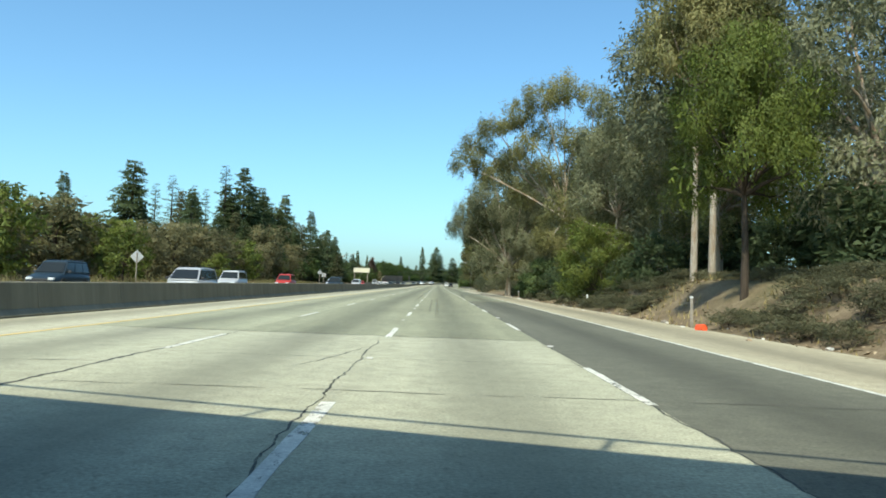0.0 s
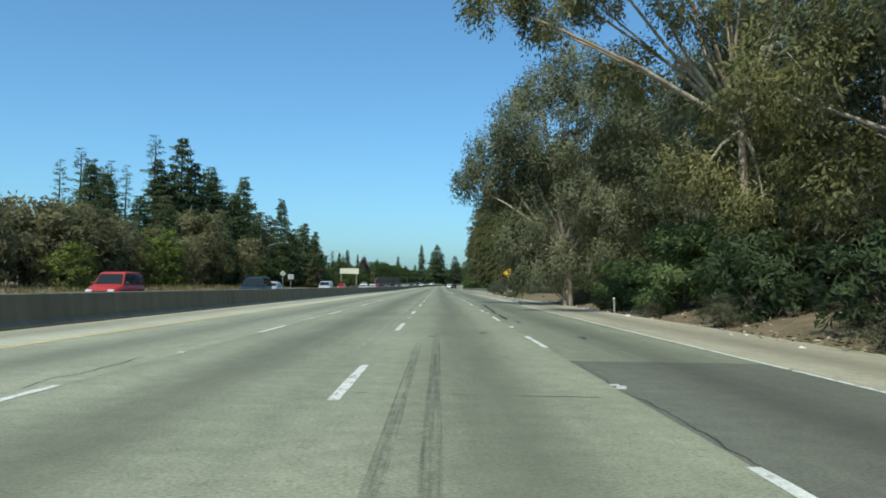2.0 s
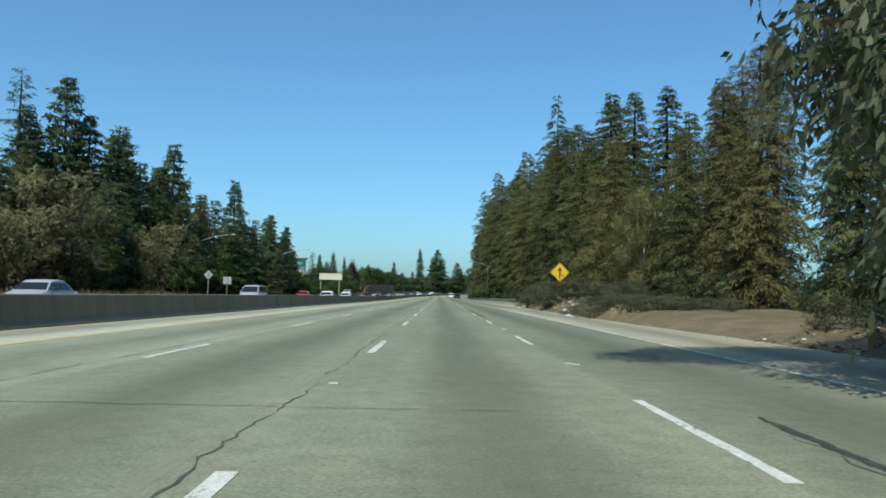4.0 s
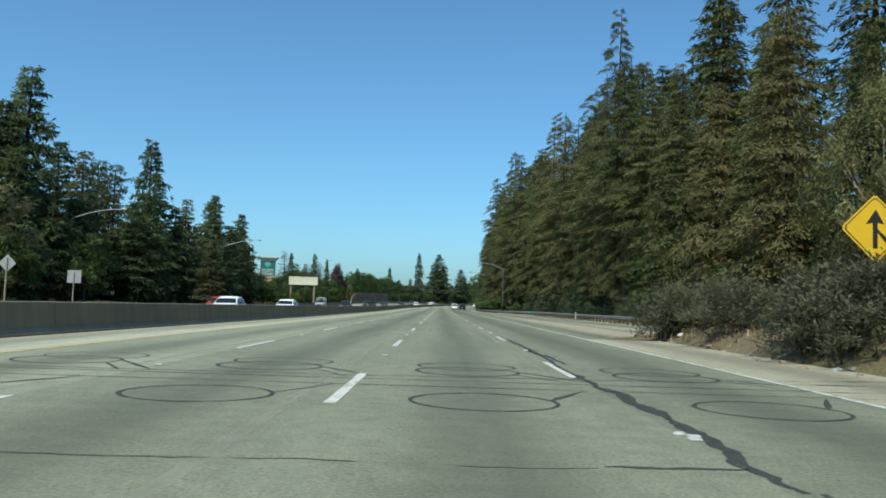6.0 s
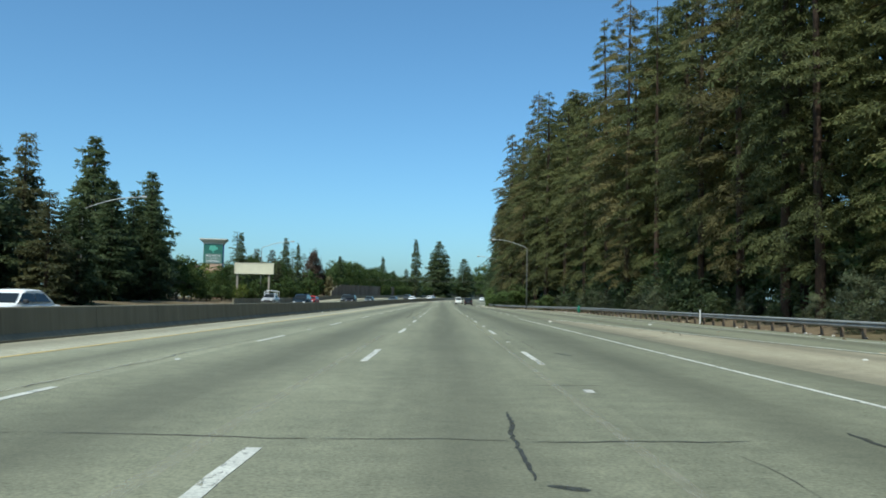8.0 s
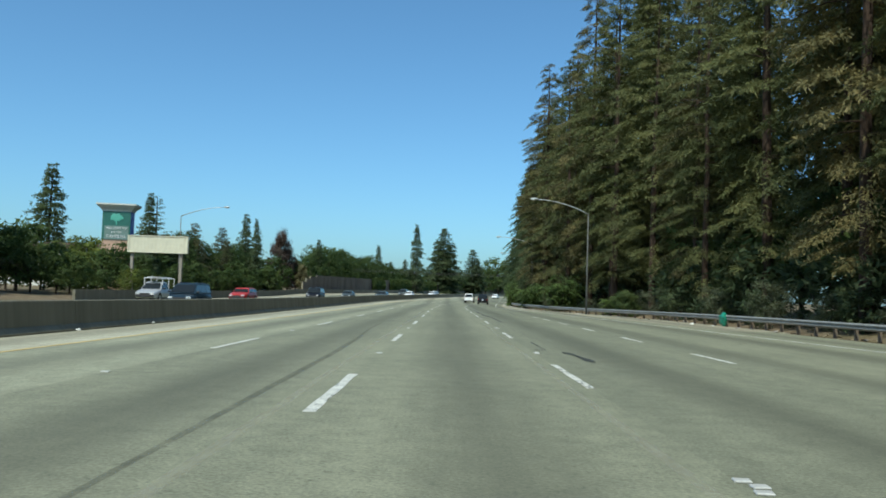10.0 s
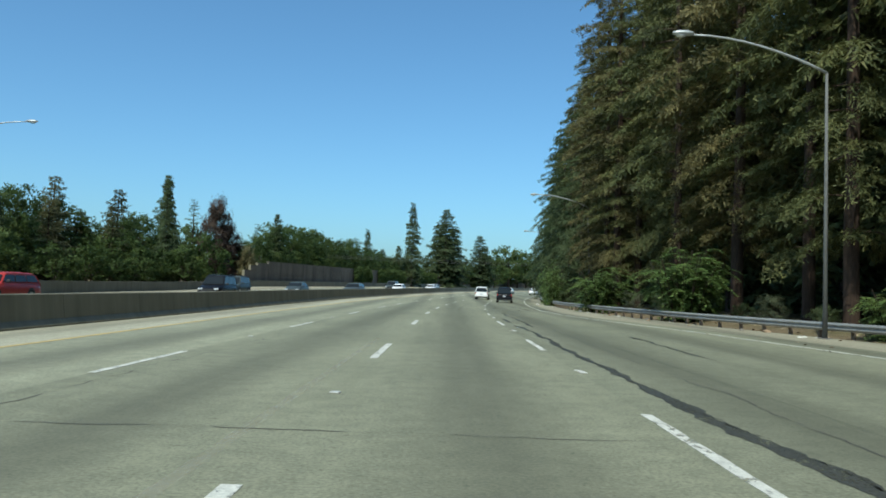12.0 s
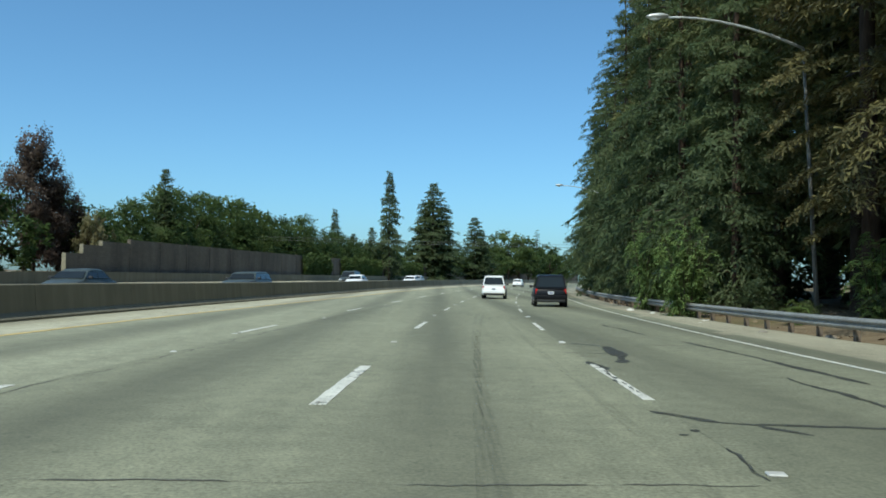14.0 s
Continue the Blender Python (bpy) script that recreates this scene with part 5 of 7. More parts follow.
for _ in range(26):
    put(shrub, rnd.uniform(9.8, 13.0), rnd.uniform(58, 132), rnd.uniform(0.6, 1.3), rnd.uniform(1.0, 1.5))
# gore mound
for _ in range(125):
    y = rnd.uniform(147, 195)
    x = rnd.uniform(8.9, min(16.5, ramp_line(y) - 0.8))
    if y < 164.5:
        put(shrub, x, y, rnd.uniform(0.5, 0.85), rnd.uniform(1.5, 2.2))
    elif y > 172.5 or x > 13.0:
        put(shrub, max(x, 9.6), y, rnd.uniform(1.2, 2.0), rnd.uniform(1.1, 1.5))

# right-hand redwoods behind the guard rail
rnd = random.Random(21)
y, k = 188.0, 0
while y < 476:
    back = rail_u(y) + off(y) + 1.3 * ease(325, 365, y) + 1.0 * ease(390, 410, y)
    hollow = 334 < y < 402
    h = float(np.interp(y, [186, 225, 240, 265, 295, 330, 375, 420, 476], [22, 23, 28, 33, 35, 36, 38, 36, 33])) * rnd.uniform(0.80, 1.10)
    put(redwoods[k % 4] if y > 236 else full_redwoods[k % 2], back + (3.6, 5.8, 4.6)[k % 3] + rnd.uniform(-0.4, 0.4), y, h, rnd.uniform(1.1, 1.3))
    put(oaks[0], back + rnd.uniform(7.0, 9.0) + 6.0 * hollow, y + 3, rnd.uniform(7.5, 10), 0.95)
    if hollow:
        put(full_redwoods[k % 2], back + rnd.uniform(13.5, 15.5), y + 1, 24, 1.35)
        put(bush, back + 10.5 + rnd.uniform(0, 1.5), y, rnd.uniform(5, 6.5), 1.5)
        put(bush, back + 11.5 + rnd.uniform(0, 1.5), y + 3.6, rnd.uniform(5, 6.5), 1.5)
    else:
        put(bush, back + rnd.uniform(5.0, 6.5), y + 1, rnd.uniform(4, 6), 1.2)
    put(far_redwood, back + rnd.uniform(8.5, 12), y + rnd.uniform(2.5, 4.5), h * rnd.uniform(0.95, 1.12) * (1.22 if y < 240 else 1.0), 1.1)
    y += rnd.uniform(6.4, 8.4)
    k += 1
for x, y, h in [(30, 132, 22), (31, 142, 24), (29.5, 152, 23), (29, 160, 24), (33, 168, 27), (28, 175, 24), (33, 184, 28), (27, 182, 22), (34, 196, 28), (36, 150, 26), (36, 160, 27), (38, 138, 25), (30, 120, 20)]:
    put(full_redwoods[int(y) // 4 % 2], x, y, h, 1.1)
    put(bush, x - 1.0, y + 2.5, rnd.uniform(3, 5), 1.2)
# lower redwoods with full skirts that fill the outside of the bend
for y, b, h, w in ((398, 3.4, 22, 0.95), (407, 2.9, 25, 0.95), (416, 2.6, 22, 1.0), (426, 2.4, 25, 0.95), (437, 2.4, 22, 1.0), (447, 2.6, 24, 0.95), (457, 2.6, 21, 1.0), (467, 2.8, 22, 1.0)):
    put(dark_redwood, rail_u(y) + off(y) + b, y, h, w)
put(redwoods[3], 14.6, 380, 37, 1.2)
put(eucs[2], 23.5, 199, 15, 0.8)
put(redwoods[1], 21.5, 258, 40, 0.95)
y = 208.0
while y < 455:
    back = rail_u(y) + off(y)
    put((bush, greybush, bush, greybush)[rnd.randrange(4)], back + rnd.uniform(2.1, 3.8), y, rnd.uniform(0.8, 1.7) if 336 < y < 402 else rnd.uniform(1.4, 3.4), rnd.uniform(0.9, 1.3))
    y += rnd.uniform(3.2, 6)
for x, y, h, w in [(13.4, 355.2, 6.2, 0.9), (11.9, 372.4, 5.2, 1.0), (10.9, 394.4, 6.2, 0.42), (11.3, 402.6, 7.8, 0.32), (14.3, 385.2, 4.2, 0.55), (13.4, 383.2, 1.5, 0.9), (12.6, 387.5, 1.3, 0.9), (16.2, 338, 3.0, 1.0)]:
    put(feather, x, y, h, w * 1.15)
for x, y, h, w in [(15.4, 366, 2.6, 1.0), (16.4, 333, 2.4, 1.0)]:
    put(heaven, x, y, h, w)

# far side: conifers and broadleaf trees
for i, x, y, h, w in [(0, -49, 126.5, 18.6, 1.3), (1, -49.6, 128, 15, 1.4), (0, -73, 155, 19.6, 0.9), (3, -66, 205, 22, 1), (2, -72, 222, 24, 1), (2, -66, 214, 20, 1), (1, -53.6, 218, 30.5, 0.9), (0, -57, 214, 25, 1),
                      (1, -52, 222, 26, 1), (0, -47.8, 247, 26.5, 1), (3, -51, 240, 22, 1.1), (3, -46, 258, 19, 1.0), (0, -44.2, 276.7, 24.2, 0.9), (3, -42.5, 289, 17, 1.0), (3, -46, 268, 19, 1.0),
                      (1, -42, 304, 20, 1.0), (0, -44, 309, 19.5, 1.0), (1, -41.5, 322, 18.5, 1.0), (0, -43, 327, 17, 1.0), (2, -58, 190, 20, 1), (0, -56, 180, 20, 1.0), (0, -62, 238, 24, 1),
                      (2, -43, 377, 14, 1.2), (3, -43, 395, 11.5, 1.1), (3, -43, 412, 12, 1.1), (0, -43, 430, 16, 0.75), (1, -44, 385, 9, 1.2), (3, -39, 401, 9, 1.1), (2, -44, 446, 14, 1.0), (1, -38, 300, 14, 1.1), (0, -40, 266, 15, 1.1), (0, -39, 316, 12, 1.2), (1, -45, 233, 16, 1.2)]:
    put(firs[i], x, y, h, w)
for i, x, y, h in [(2, -38, 66, 8.5), (2, -44, 76, 10), (2, -33.5, 84, 6), (2, -40, 92, 7.5), (1, -38, 104, 7), (2, -43, 108, 8), (1, -40, 120, 8.5), (2, -36, 130, 5), (1, -44, 138, 9), (1, -42, 152, 9),
                   (2, -39, 160, 7), (1, -43, 172, 9), (1, -41, 186, 9), (1, -43, 200, 11), (1, -40, 212, 9), (0, -38, 226, 6), (1, -42, 228, 11), (0, -38, 242, 7), (2, -50, 60, 9), (1, -36, 45, 6),
                   (0, -39, 334, 5), (0, -39, 342, 4), (0, -40, 352, 5), (0, -38, 358, 4.5), (0, -40, 366, 5), (0, -36, 372, 4.5), (0, -40, 384, 5.6), (0, -36, 392, 5), (0, -37, 402, 5.5), (0, -34, 410, 5),
                   (0, -50, 350, 6), (0, -52, 372, 6.5), (0, -50, 396, 6.5), (2, -34, 345, 3.2), (0, -35, 424, 7)]:
    put(oaks[i], x, y, h)
rnd = random.Random(14)
y = 186.0
while y < 334:
    put(firs[(0, 1, 3)[rnd.randrange(3)]], -41 - rnd.uniform(0, 7), y, rnd.uniform(9, 15), rnd.uniform(1.1, 1.5))
    y += rnd.uniform(4, 6)
for x, yy, h in ((-46, 140, 12), (-44, 128, 10.5), (-50, 155, 12.5), (-47, 168, 12), (-45, 182, 11)):
    put(oaks[1], x, yy, h * 0.85, 1.15)
for x, yy, h in ((-41.5, 190, 13.5), (-43, 198, 12), (-42, 146, 10), (-45, 150, 10.5), (-40.5, 178, 8)):
    put(oaks[1], x, yy, h)
for i, x, yy, h, w in ((1, -50, 228, 24, 1.2), (0, -53, 236, 27, 1.2), (1, -49, 244, 22, 1.2), (3, -52, 252, 23, 1.2), (1, -51, 262, 21, 1.2), (0, -50, 272, 20, 1.2), (1, -48, 284, 17, 1.2), (2, -57, 212, 29.5, 0.9), (2, -63.4, 206, 23.5, 0.8), (2, -68.6, 205, 25.5, 0.9), (2, -73.5, 207, 23.5, 0.8), (2, -60, 205, 22.5, 0.7), (1, -55, 212, 22, 1.2), (3, -52, 204, 17, 1.3), (0, -54, 196, 16, 1.3), (1, -60, 196, 20, 1.2)):
    put(firs[i], x, yy, h, w)
put(firs[1], -34.5, 284, 9.5, 1.3)
put(firs[3], -35.0, 279, 10, 1.3)
y = 62.0
while y < 200:
    put(oaks[(1, 2, 1, 0)[rnd.randrange(4)]], -41 - rnd.uniform(0, 8), y, rnd.uniform(5.5, 9.0), rnd.uniform(1.1, 1.4))
    y += rnd.uniform(3.8, 5.6)
y = 334.0
while y < 430:
    put(oaks[0], -33.5 - rnd.uniform(0, 4), y, rnd.uniform(2.4, 3.4) if y < 354 else rnd.uniform(2.8, 4.4), rnd.uniform(1.2, 1.5))
    put(oaks[(0, 0, 2)[rnd.randrange(3)]], -42 - rnd.uniform(0, 6), y, rnd.uniform(5.0, 7.2), 1.25)
    y += rnd.uniform(3.5, 5.5)
for k in range(14):
    y = 366 + 4.6 * k + rnd.uniform(-1.5, 1.5)
    put(firs[(0, 1, 3)[k % 3]], -39.5 - rnd.uniform(0, 4), y, rnd.uniform(5.5, 9.0), rnd.uniform(1.1, 1.5))
for x, y, h, w in ((-42, 383, 9.6, 0.9), (-43, 398, 9.5, 0.9), (-41, 406, 8.0, 1.0), (-43, 421, 9.5, 1.0)):
    put(fine_oak, x, y, h, w, label="dark green broadleaf tree beyond the low wall")
put(firs[0], -80, 420, 24)
put(rusty, -35.4, 430.7, 13.4, 0.72)
put(rusty, -34.4, 433, 9.6, 0.95)
put(firs[1], -30.6, 450, 12.6, 0.75)
put(firs[0], -36.2, 410.7, 13.8, 0.55)
put(firs[0], -38.3, 361.4, 12.8, 0.7)
put(oaks[0], -32.4, 407, 5.0, 0.9)
put(oaks[2], -32.6, 411.5, 4.2, 0.9)
put(oaks[0], -33, 416, 3.6, 0.9)
put(oaks[1], -31.2, 433, 6.4, 0.62, label="sparse pinkish-brown shrub above the wall")
for y, h, b in [(436, 7.2, 5), (444, 8.8, 5.5), (452, 10.6, 6), (460, 12.2, 6.5), (468, 12.8, 6.5), (477, 12.4, 6), (486, 12.0, 6.5), (495, 11.6, 6), (505, 11.0, 6), (515, 10.2, 5.5), (526, 9.4, 5.5), (538, 8.8, 5), (550, 8.4, 5)]:
    put(fine_oak, SW - b + off(y), y, h * 0.93, 1.05)
    put(fine_oak, SW - b + 1.5 + off(y + 4), y + 4, h * 0.66, 1.1)
for i, x, y, h, w in [(0, -10.6, 531.5, 23.4, 0.66), (1, -14.5, 534, 11.5, 1.0), (1, -1.6, 566, 25.2, 1.1), (0, -3.6, 568, 21, 1.2), (0, 1.2, 570, 20, 1.3), (1, -1.0, 572, 16, 1.6), (1, 10.5, 600, 19, 1.3), (0, 12.6, 603, 15, 1.5),
                      (2, 38.4, 680, 20.5, 0.9), (0, -25.8, 560, 17, 0.7), (1, -21, 558, 11, 1.2), (2, -60, 560, 17, 1.0)]:
    put(firs[i], x, y, h, w)
for x, y, h in [(-17, 545, 8), (-13, 556, 8), (-8, 576, 8.5), (3, 596, 9), (6, 612, 9), (17, 618, 9), (24, 640, 17), (28, 644, 15.5), (20, 646, 12), (33, 660, 12), (45, 690, 15), (41, 694, 13), (50, 712, 13), (46, 702, 12), (-40, 520, 9), (-55, 480, 11), (-45, 560, 12), (56, 640, 12), (64, 650, 12), (12, 630, 9), (0, 590, 8)]:
    put(oaks[0], x, y, h, 1.2)
# the woods that close the view round about
rnd = random.Random(9)
for k in range(34):
    x, y = rnd.uniform(-90, 140), rnd.uniform(660, 790)
    if not -34 < x - off(y) < 16:
        put(oaks[rnd.randrange(3)], x, y, rnd.uniform(9, 14), 1.6)


# ivy that hangs over the sound wall
def ivy(y0, y1, seed, label):
    rng = np.random.default_rng(seed)
    n = int((y1 - y0) * 330)
    y = rng.uniform(y0, y1, n)
    s = (y - y0) / (y1 - y0)
    top = 3.75 + 0.45 * np.sin(s * 3.14) + 0.35 * np.sin(y * 1.7) * np.sin(y * 0.63)
    q = rng.random(n) ** 0.8
    z = 0.6 + (top - 0.6) * q
    out = (0.25 + 0.35 * np.sin(q * 3.1)) * rng.uniform(0.3, 1.1, n)
    at = np.stack([SW + 0.15 + np.array([off(v) for v in y]) + out, y, np.array([rz(v) + far_lift(SW, v) for v in y]) + z], 1)
    leaf = kites(rng, at, np.tile(np.array((0.7, 0.0, -0.2)), (n, 1)), 0.34, 0.30, 0.5)
    m = thing("ivy_hedge", label, "ivy")
    part("foliage", quads_mesh("foliage", leaf, MAT["oak"]), None, m)
    trunk = [(SW + 0.18 + off(v), v, rz(v) + far_lift(SW, v) + h) for v, h in ((y0 + 2, -0.1), (y0 + 3, 1.5), (y0 + 4.5, 3.3))]
    part("stem", tube("stem", trunk, [0.05, 0.04, 0.02], MAT["bark"], 5), None, m)


ivy(503, 528, 61, "dense green ivy over the block sound wall")
ivy(484, 497, 62, "dark ivy climbing the block sound wall")
ivy(541, 560, 63, "dark ivy climbing the block sound wall")

# ---- vehicles ----
def car_paint(name, colour, metal=0.0):
    m = Nodes(name)
    dust = m.noise(3, 4, 0.6, m.coords(world=False))
    col = m.mix(colour, (0.30, 0.27, 0.22), m.ramp(dust, [(0.45, (0, 0, 0)), (0.8, (0.025, 0.025, 0.025))]))
    m.b.inputs["Coat Weight"].default_value = 0.12
    m.b.inputs["Coat Roughness"].default_value = 0.06
    return m.done(col, 0.38, metal, 0.15)


MAT["tyre"] = plain("tyre_rubber", (0.022, 0.022, 0.022), 0.85, dirt=0.2, scale=8)
MAT["rim"] = plain("alloy_rim", (0.45, 0.45, 0.45), 0.35, 0.8, dirt=0.1, scale=8)
MAT["trim"] = plain("black_plastic_trim", (0.028, 0.028, 0.03), 0.6, dirt=0.15, scale=6)
MAT["glass"] = plain("tinted_car_glass", (0.018, 0.022, 0.024), 0.06, 0.0, dirt=0.05, scale=2, spec=0.25)
MAT["red_lamp"] = plain("red_tail_lamp", (0.42, 0.02, 0.015), 0.2, dirt=0.1, scale=8)
MAT["clear_lamp"] = plain("clear_head_lamp", (0.72, 0.74, 0.75), 0.12, 0.3, dirt=0.05, scale=8)
MAT["plate"] = plain("number_plate", (0.72, 0.73, 0.74), 0.5, dirt=0.08, scale=10)
MAT["plate_bar"] = plain("number_plate_bar", (0.06, 0.08, 0.22), 0.5, dirt=0.08, scale=10)

# side outlines: stations of (y from the tail, z of the belt line) and the cabin
CARS = {
    "suv": dict(long=4.6, wide=1.86, tall=1.80, belt=1.06, hood=1.02, clear=0.26, cabin=(0.02, 0.12, 2.75, 3.45), wheel=0.37, axle=(0.85, 3.65)),
    "van": dict(long=4.9, wide=1.95, tall=1.74, belt=1.02, hood=0.98, clear=0.20, cabin=(0.03, 0.16, 3.25, 4.25), wheel=0.33, axle=(0.9, 3.85)),
    "sedan": dict(long=4.6, wide=1.78, tall=1.44, belt=0.94, hood=0.88, clear=0.18, cabin=(0.55, 1.15, 2.55, 3.35), wheel=0.32, axle=(0.85, 3.6)),
    "wagon": dict(long=5.4, wide=1.95, tall=1.50, belt=0.98, hood=0.95, clear=0.20, cabin=(0.05, 0.35, 3.1, 3.75), wheel=0.34, axle=(1.05, 4.2)),
    "pickup": dict(long=5.3, wide=1.90, tall=1.76, belt=1.08, hood=1.05, clear=0.30, cabin=(1.9, 2.05, 3.2, 3.85), wheel=0.38, axle=(1.0, 4.25)),
}


def ring_loft(rings):
    verts, faces, n = [], [], len(rings[0])
    for r in rings:
        verts += r
    for i in range(len(rings) - 1):
        for k in range(n - 1):
            a = i * n + k
            faces.append((a, a + 1, a + n + 1, a + n))
    faces.append(tuple(reversed(range(n))))
    faces.append(tuple(range((len(rings) - 1) * n, len(rings) * n)))
    return verts, faces


def wheel_parts(parent, r, at, side):
    def tyre():
        bm = bmesh.new()
        prof = [(0.62 * r, -0.10), (0.9 * r, -0.115), (r, -0.08), (r, 0.08), (0.9 * r, 0.115), (0.62 * r, 0.10)]
        n = 24
        rings = [[bm.verts.new((w, rad * math.cos(6.2832 * k / n), rad * math.sin(6.2832 * k / n))) for rad, w in prof] for k in range(n)]
        for k in range(n):
            p, q = rings[k], rings[(k + 1) % n]
            for j in range(len(prof)):
                i = (j + 1) % len(prof)
                bm.faces.new((p[j], p[i], q[i], q[j]))
        bmesh.ops.recalc_face_normals(bm, faces=bm.faces)
        return bm

    wheel = part("wheel", tyre(), MAT["tyre"], parent, m=pose(*at))
    bm = bmesh.new()
    bmesh.ops.create_cone(bm, cap_ends=True, segments=20, radius1=0.63 * r, radius2=0.56 * r, depth=0.05, matrix=pose(0.085 * side, 0, 0, 0, 90 * side, 0))
    for k in range(5):
        a = 72 * k
        box_bm((0.02, 0.10 * r / 0.35, 0.42 * r), bm=bm, turn=pose(0.11 * side, 0, 0, a, 0, 0) @ pose(0, 0, 0.3 * r))
    part("rim", bm, MAT["rim"], wheel, "pale alloy rim")


def car(style, paint, label, x, y, facing=0.0, rack=False, colour_name=""):
    """A car with its tail at y - half its length; facing 0 drives away, 180 comes towards."""
    c = CARS[style]
    L, W, T, B, H, clr = c["long"], c["wide"] / 2, c["tall"], c["belt"], c["hood"], c["clear"]
    u = x - off(y)
    z = rz(y) + (far_lift(u, y) if u < -12 else 0.0)
    ob = thing("car" if style not in ("pickup", "van") else {"pickup": "pickup_truck", "van": "minivan"}[style], label, "car", m=pose(x, y, z, 0, math.degrees(math.atan(bank(y))) if u < -12 else 0, facing + heading(y)))

    def yy(v):
        return v - L / 2

    top = B - 0.04 if style != "pickup" else B
    stations = [(0.0, 0.46, top - 0.12, 0.90), (0.06, clr + 0.08, top - 0.02, 0.97), (0.35, clr, top, 1.0), (1.2, clr, B, 1.0), (c["cabin"][3] - 0.1, clr, B, 1.0),
                (L - 0.75, clr, H - 0.06, 0.985), (L - 0.22, clr + 0.04, H - 0.20, 0.93), (L - 0.03, clr + 0.12, H - 0.36, 0.82), (L, clr + 0.2, H - 0.42, 0.78)]
    rings = []
    for s, z0, z1, k in stations:
        w = W * k
        zm = z0 + 0.55 * (z1 - z0)
        rings.append([(-w * 0.93, yy(s), z0), (-w, yy(s), z0 + 0.16), (-w, yy(s), zm), (-w * 0.955, yy(s), z1 - 0.05), (-w * 0.88, yy(s), z1), (0, yy(s), z1 + 0.025),
                      (w * 0.88, yy(s), z1), (w * 0.955, yy(s), z1 - 0.05), (w, yy(s), zm), (w, yy(s), z0 + 0.16), (w * 0.93, yy(s), z0), (-w * 0.93, yy(s), z0)])
    v, f = ring_loft(rings)
    body = part("body", mesh_of("body", v, f, paint, smooth=True), None, ob)
    a0, a1, b1, b0 = c["cabin"]
    wr = W * 0.76
    R = T - 0.02
    cab = []
    for s, zz, w, k in [(a0, B - 0.03, W * 0.93, 0), (a0 + (a1 - a0) * 0.5, B + (R - B) * 0.5, W * 0.86, 0), (a1, R - 0.05, wr * 1.02, 0), (a1 + 0.18, R, wr, 1), ((a1 + b1) / 2, R + 0.03, wr, 1), (b1 - 0.12, R, wr, 1), (b1, R - 0.04, wr * 1.01, 0), (b0, B - 0.03, W * 0.93, 0)]:
        base = W * 0.93
        cab.append([(-base, yy(s), B - 0.05), (-w, yy(s), max(zz - 0.04, B - 0.04)), (-w * 0.9, yy(s), zz), (0, yy(s), zz + 0.02), (w * 0.9, yy(s), zz), (w, yy(s), max(zz - 0.04, B - 0.04)), (base, yy(s), B - 0.05), (-base, yy(s), B - 0.05)])
    v, f = ring_loft(cab)
    part("cabin", mesh_of("cabin", v, f, paint, smooth=False), None, ob)

    def pane(name, pts):
        q = [Vector(p) for p in pts]
        nrm = (q[1] - q[0]).cross(q[2] - q[0]).normalized()
        verts = [p + nrm * 0.014 for p in q] + [p - nrm * 0.01 for p in q]
        n = len(q)
        faces = [tuple(range(n)), tuple(reversed(range(n, 2 * n)))] + [(k, k + n, (k + 1) % n + n, (k + 1) % n) for k in range(n)]
        part(name, mesh_of(name, verts, faces, MAT["glass"]), None, ob, "dark tinted glass")

    zb, zt = B + 0.05, R - 0.12

    def along(lo, hi, z):
        return lo + (hi - lo) * (z - B) / (R - B)

    wb, wt = W * 0.885, wr * 0.90
    pane("rear_window", [(-wb * 0.94, yy(along(a0, a1, zb)) - 0.012, zb), (wb * 0.94, yy(along(a0, a1, zb)) - 0.012, zb), (wt, yy(along(a0, a1, zt)) - 0.012, zt), (-wt, yy(along(a0, a1, zt)) - 0.012, zt)])
    pane("windscreen", [(wb * 0.94, yy(along(b0, b1, zb)) + 0.012, zb), (-wb * 0.94, yy(along(b0, b1, zb)) + 0.012, zb), (-wt, yy(along(b0, b1, zt)) + 0.012, zt), (wt, yy(along(b0, b1, zt)) + 0.012, zt)])
    cuts = {"suv": (0.06, 0.30, 0.64, 0.985), "van": (0.05, 0.34, 0.68, 0.985), "sedan": (0.10, 0.52, 0.985), "wagon": (0.05, 0.36, 0.68, 0.985), "pickup": (0.10, 0.98)}[style]
    for side in (-1, 1):
        for q0, q1 in zip(cuts, cuts[1:]):
            def edge(q, z):
                lo, hi = along(a0, a1, z), along(b0, b1, z)
                return yy(lo + (hi - lo) * q)
            g = 0.012
            x0, x1 = side * (W * 0.93 + 0.002), side * (wr * 1.02 + 0.004)
            pts = [(x0, edge(q0 + g, zb), zb), (x0, edge(q1 - g, zb), zb), (x1, edge(q1 - g, zt), zt), (x1, edge(q0 + g, zt), zt)]
            pane("side_window", pts if side > 0 else pts[::-1])
        part("mirror", box_bm((0.20, 0.10, 0.15), (side * (W + 0.08), yy(b0 - 0.35), B + 0.08), bevel=0.03), MAT["trim"], ob)
        part("tail_lamp", box_bm((0.13, 0.06, 0.30 if style != "sedan" else 0.17), (side * W * 0.86, yy(0.035), B - 0.20), bevel=0.02), MAT["red_lamp"], ob, "red tail lamp")
        part("headlight", box_bm((0.36, 0.20, 0.15), (side * W * 0.66, yy(L - 0.12), H - 0.30), bevel=0.03), MAT["clear_lamp"], ob, "clear headlight")
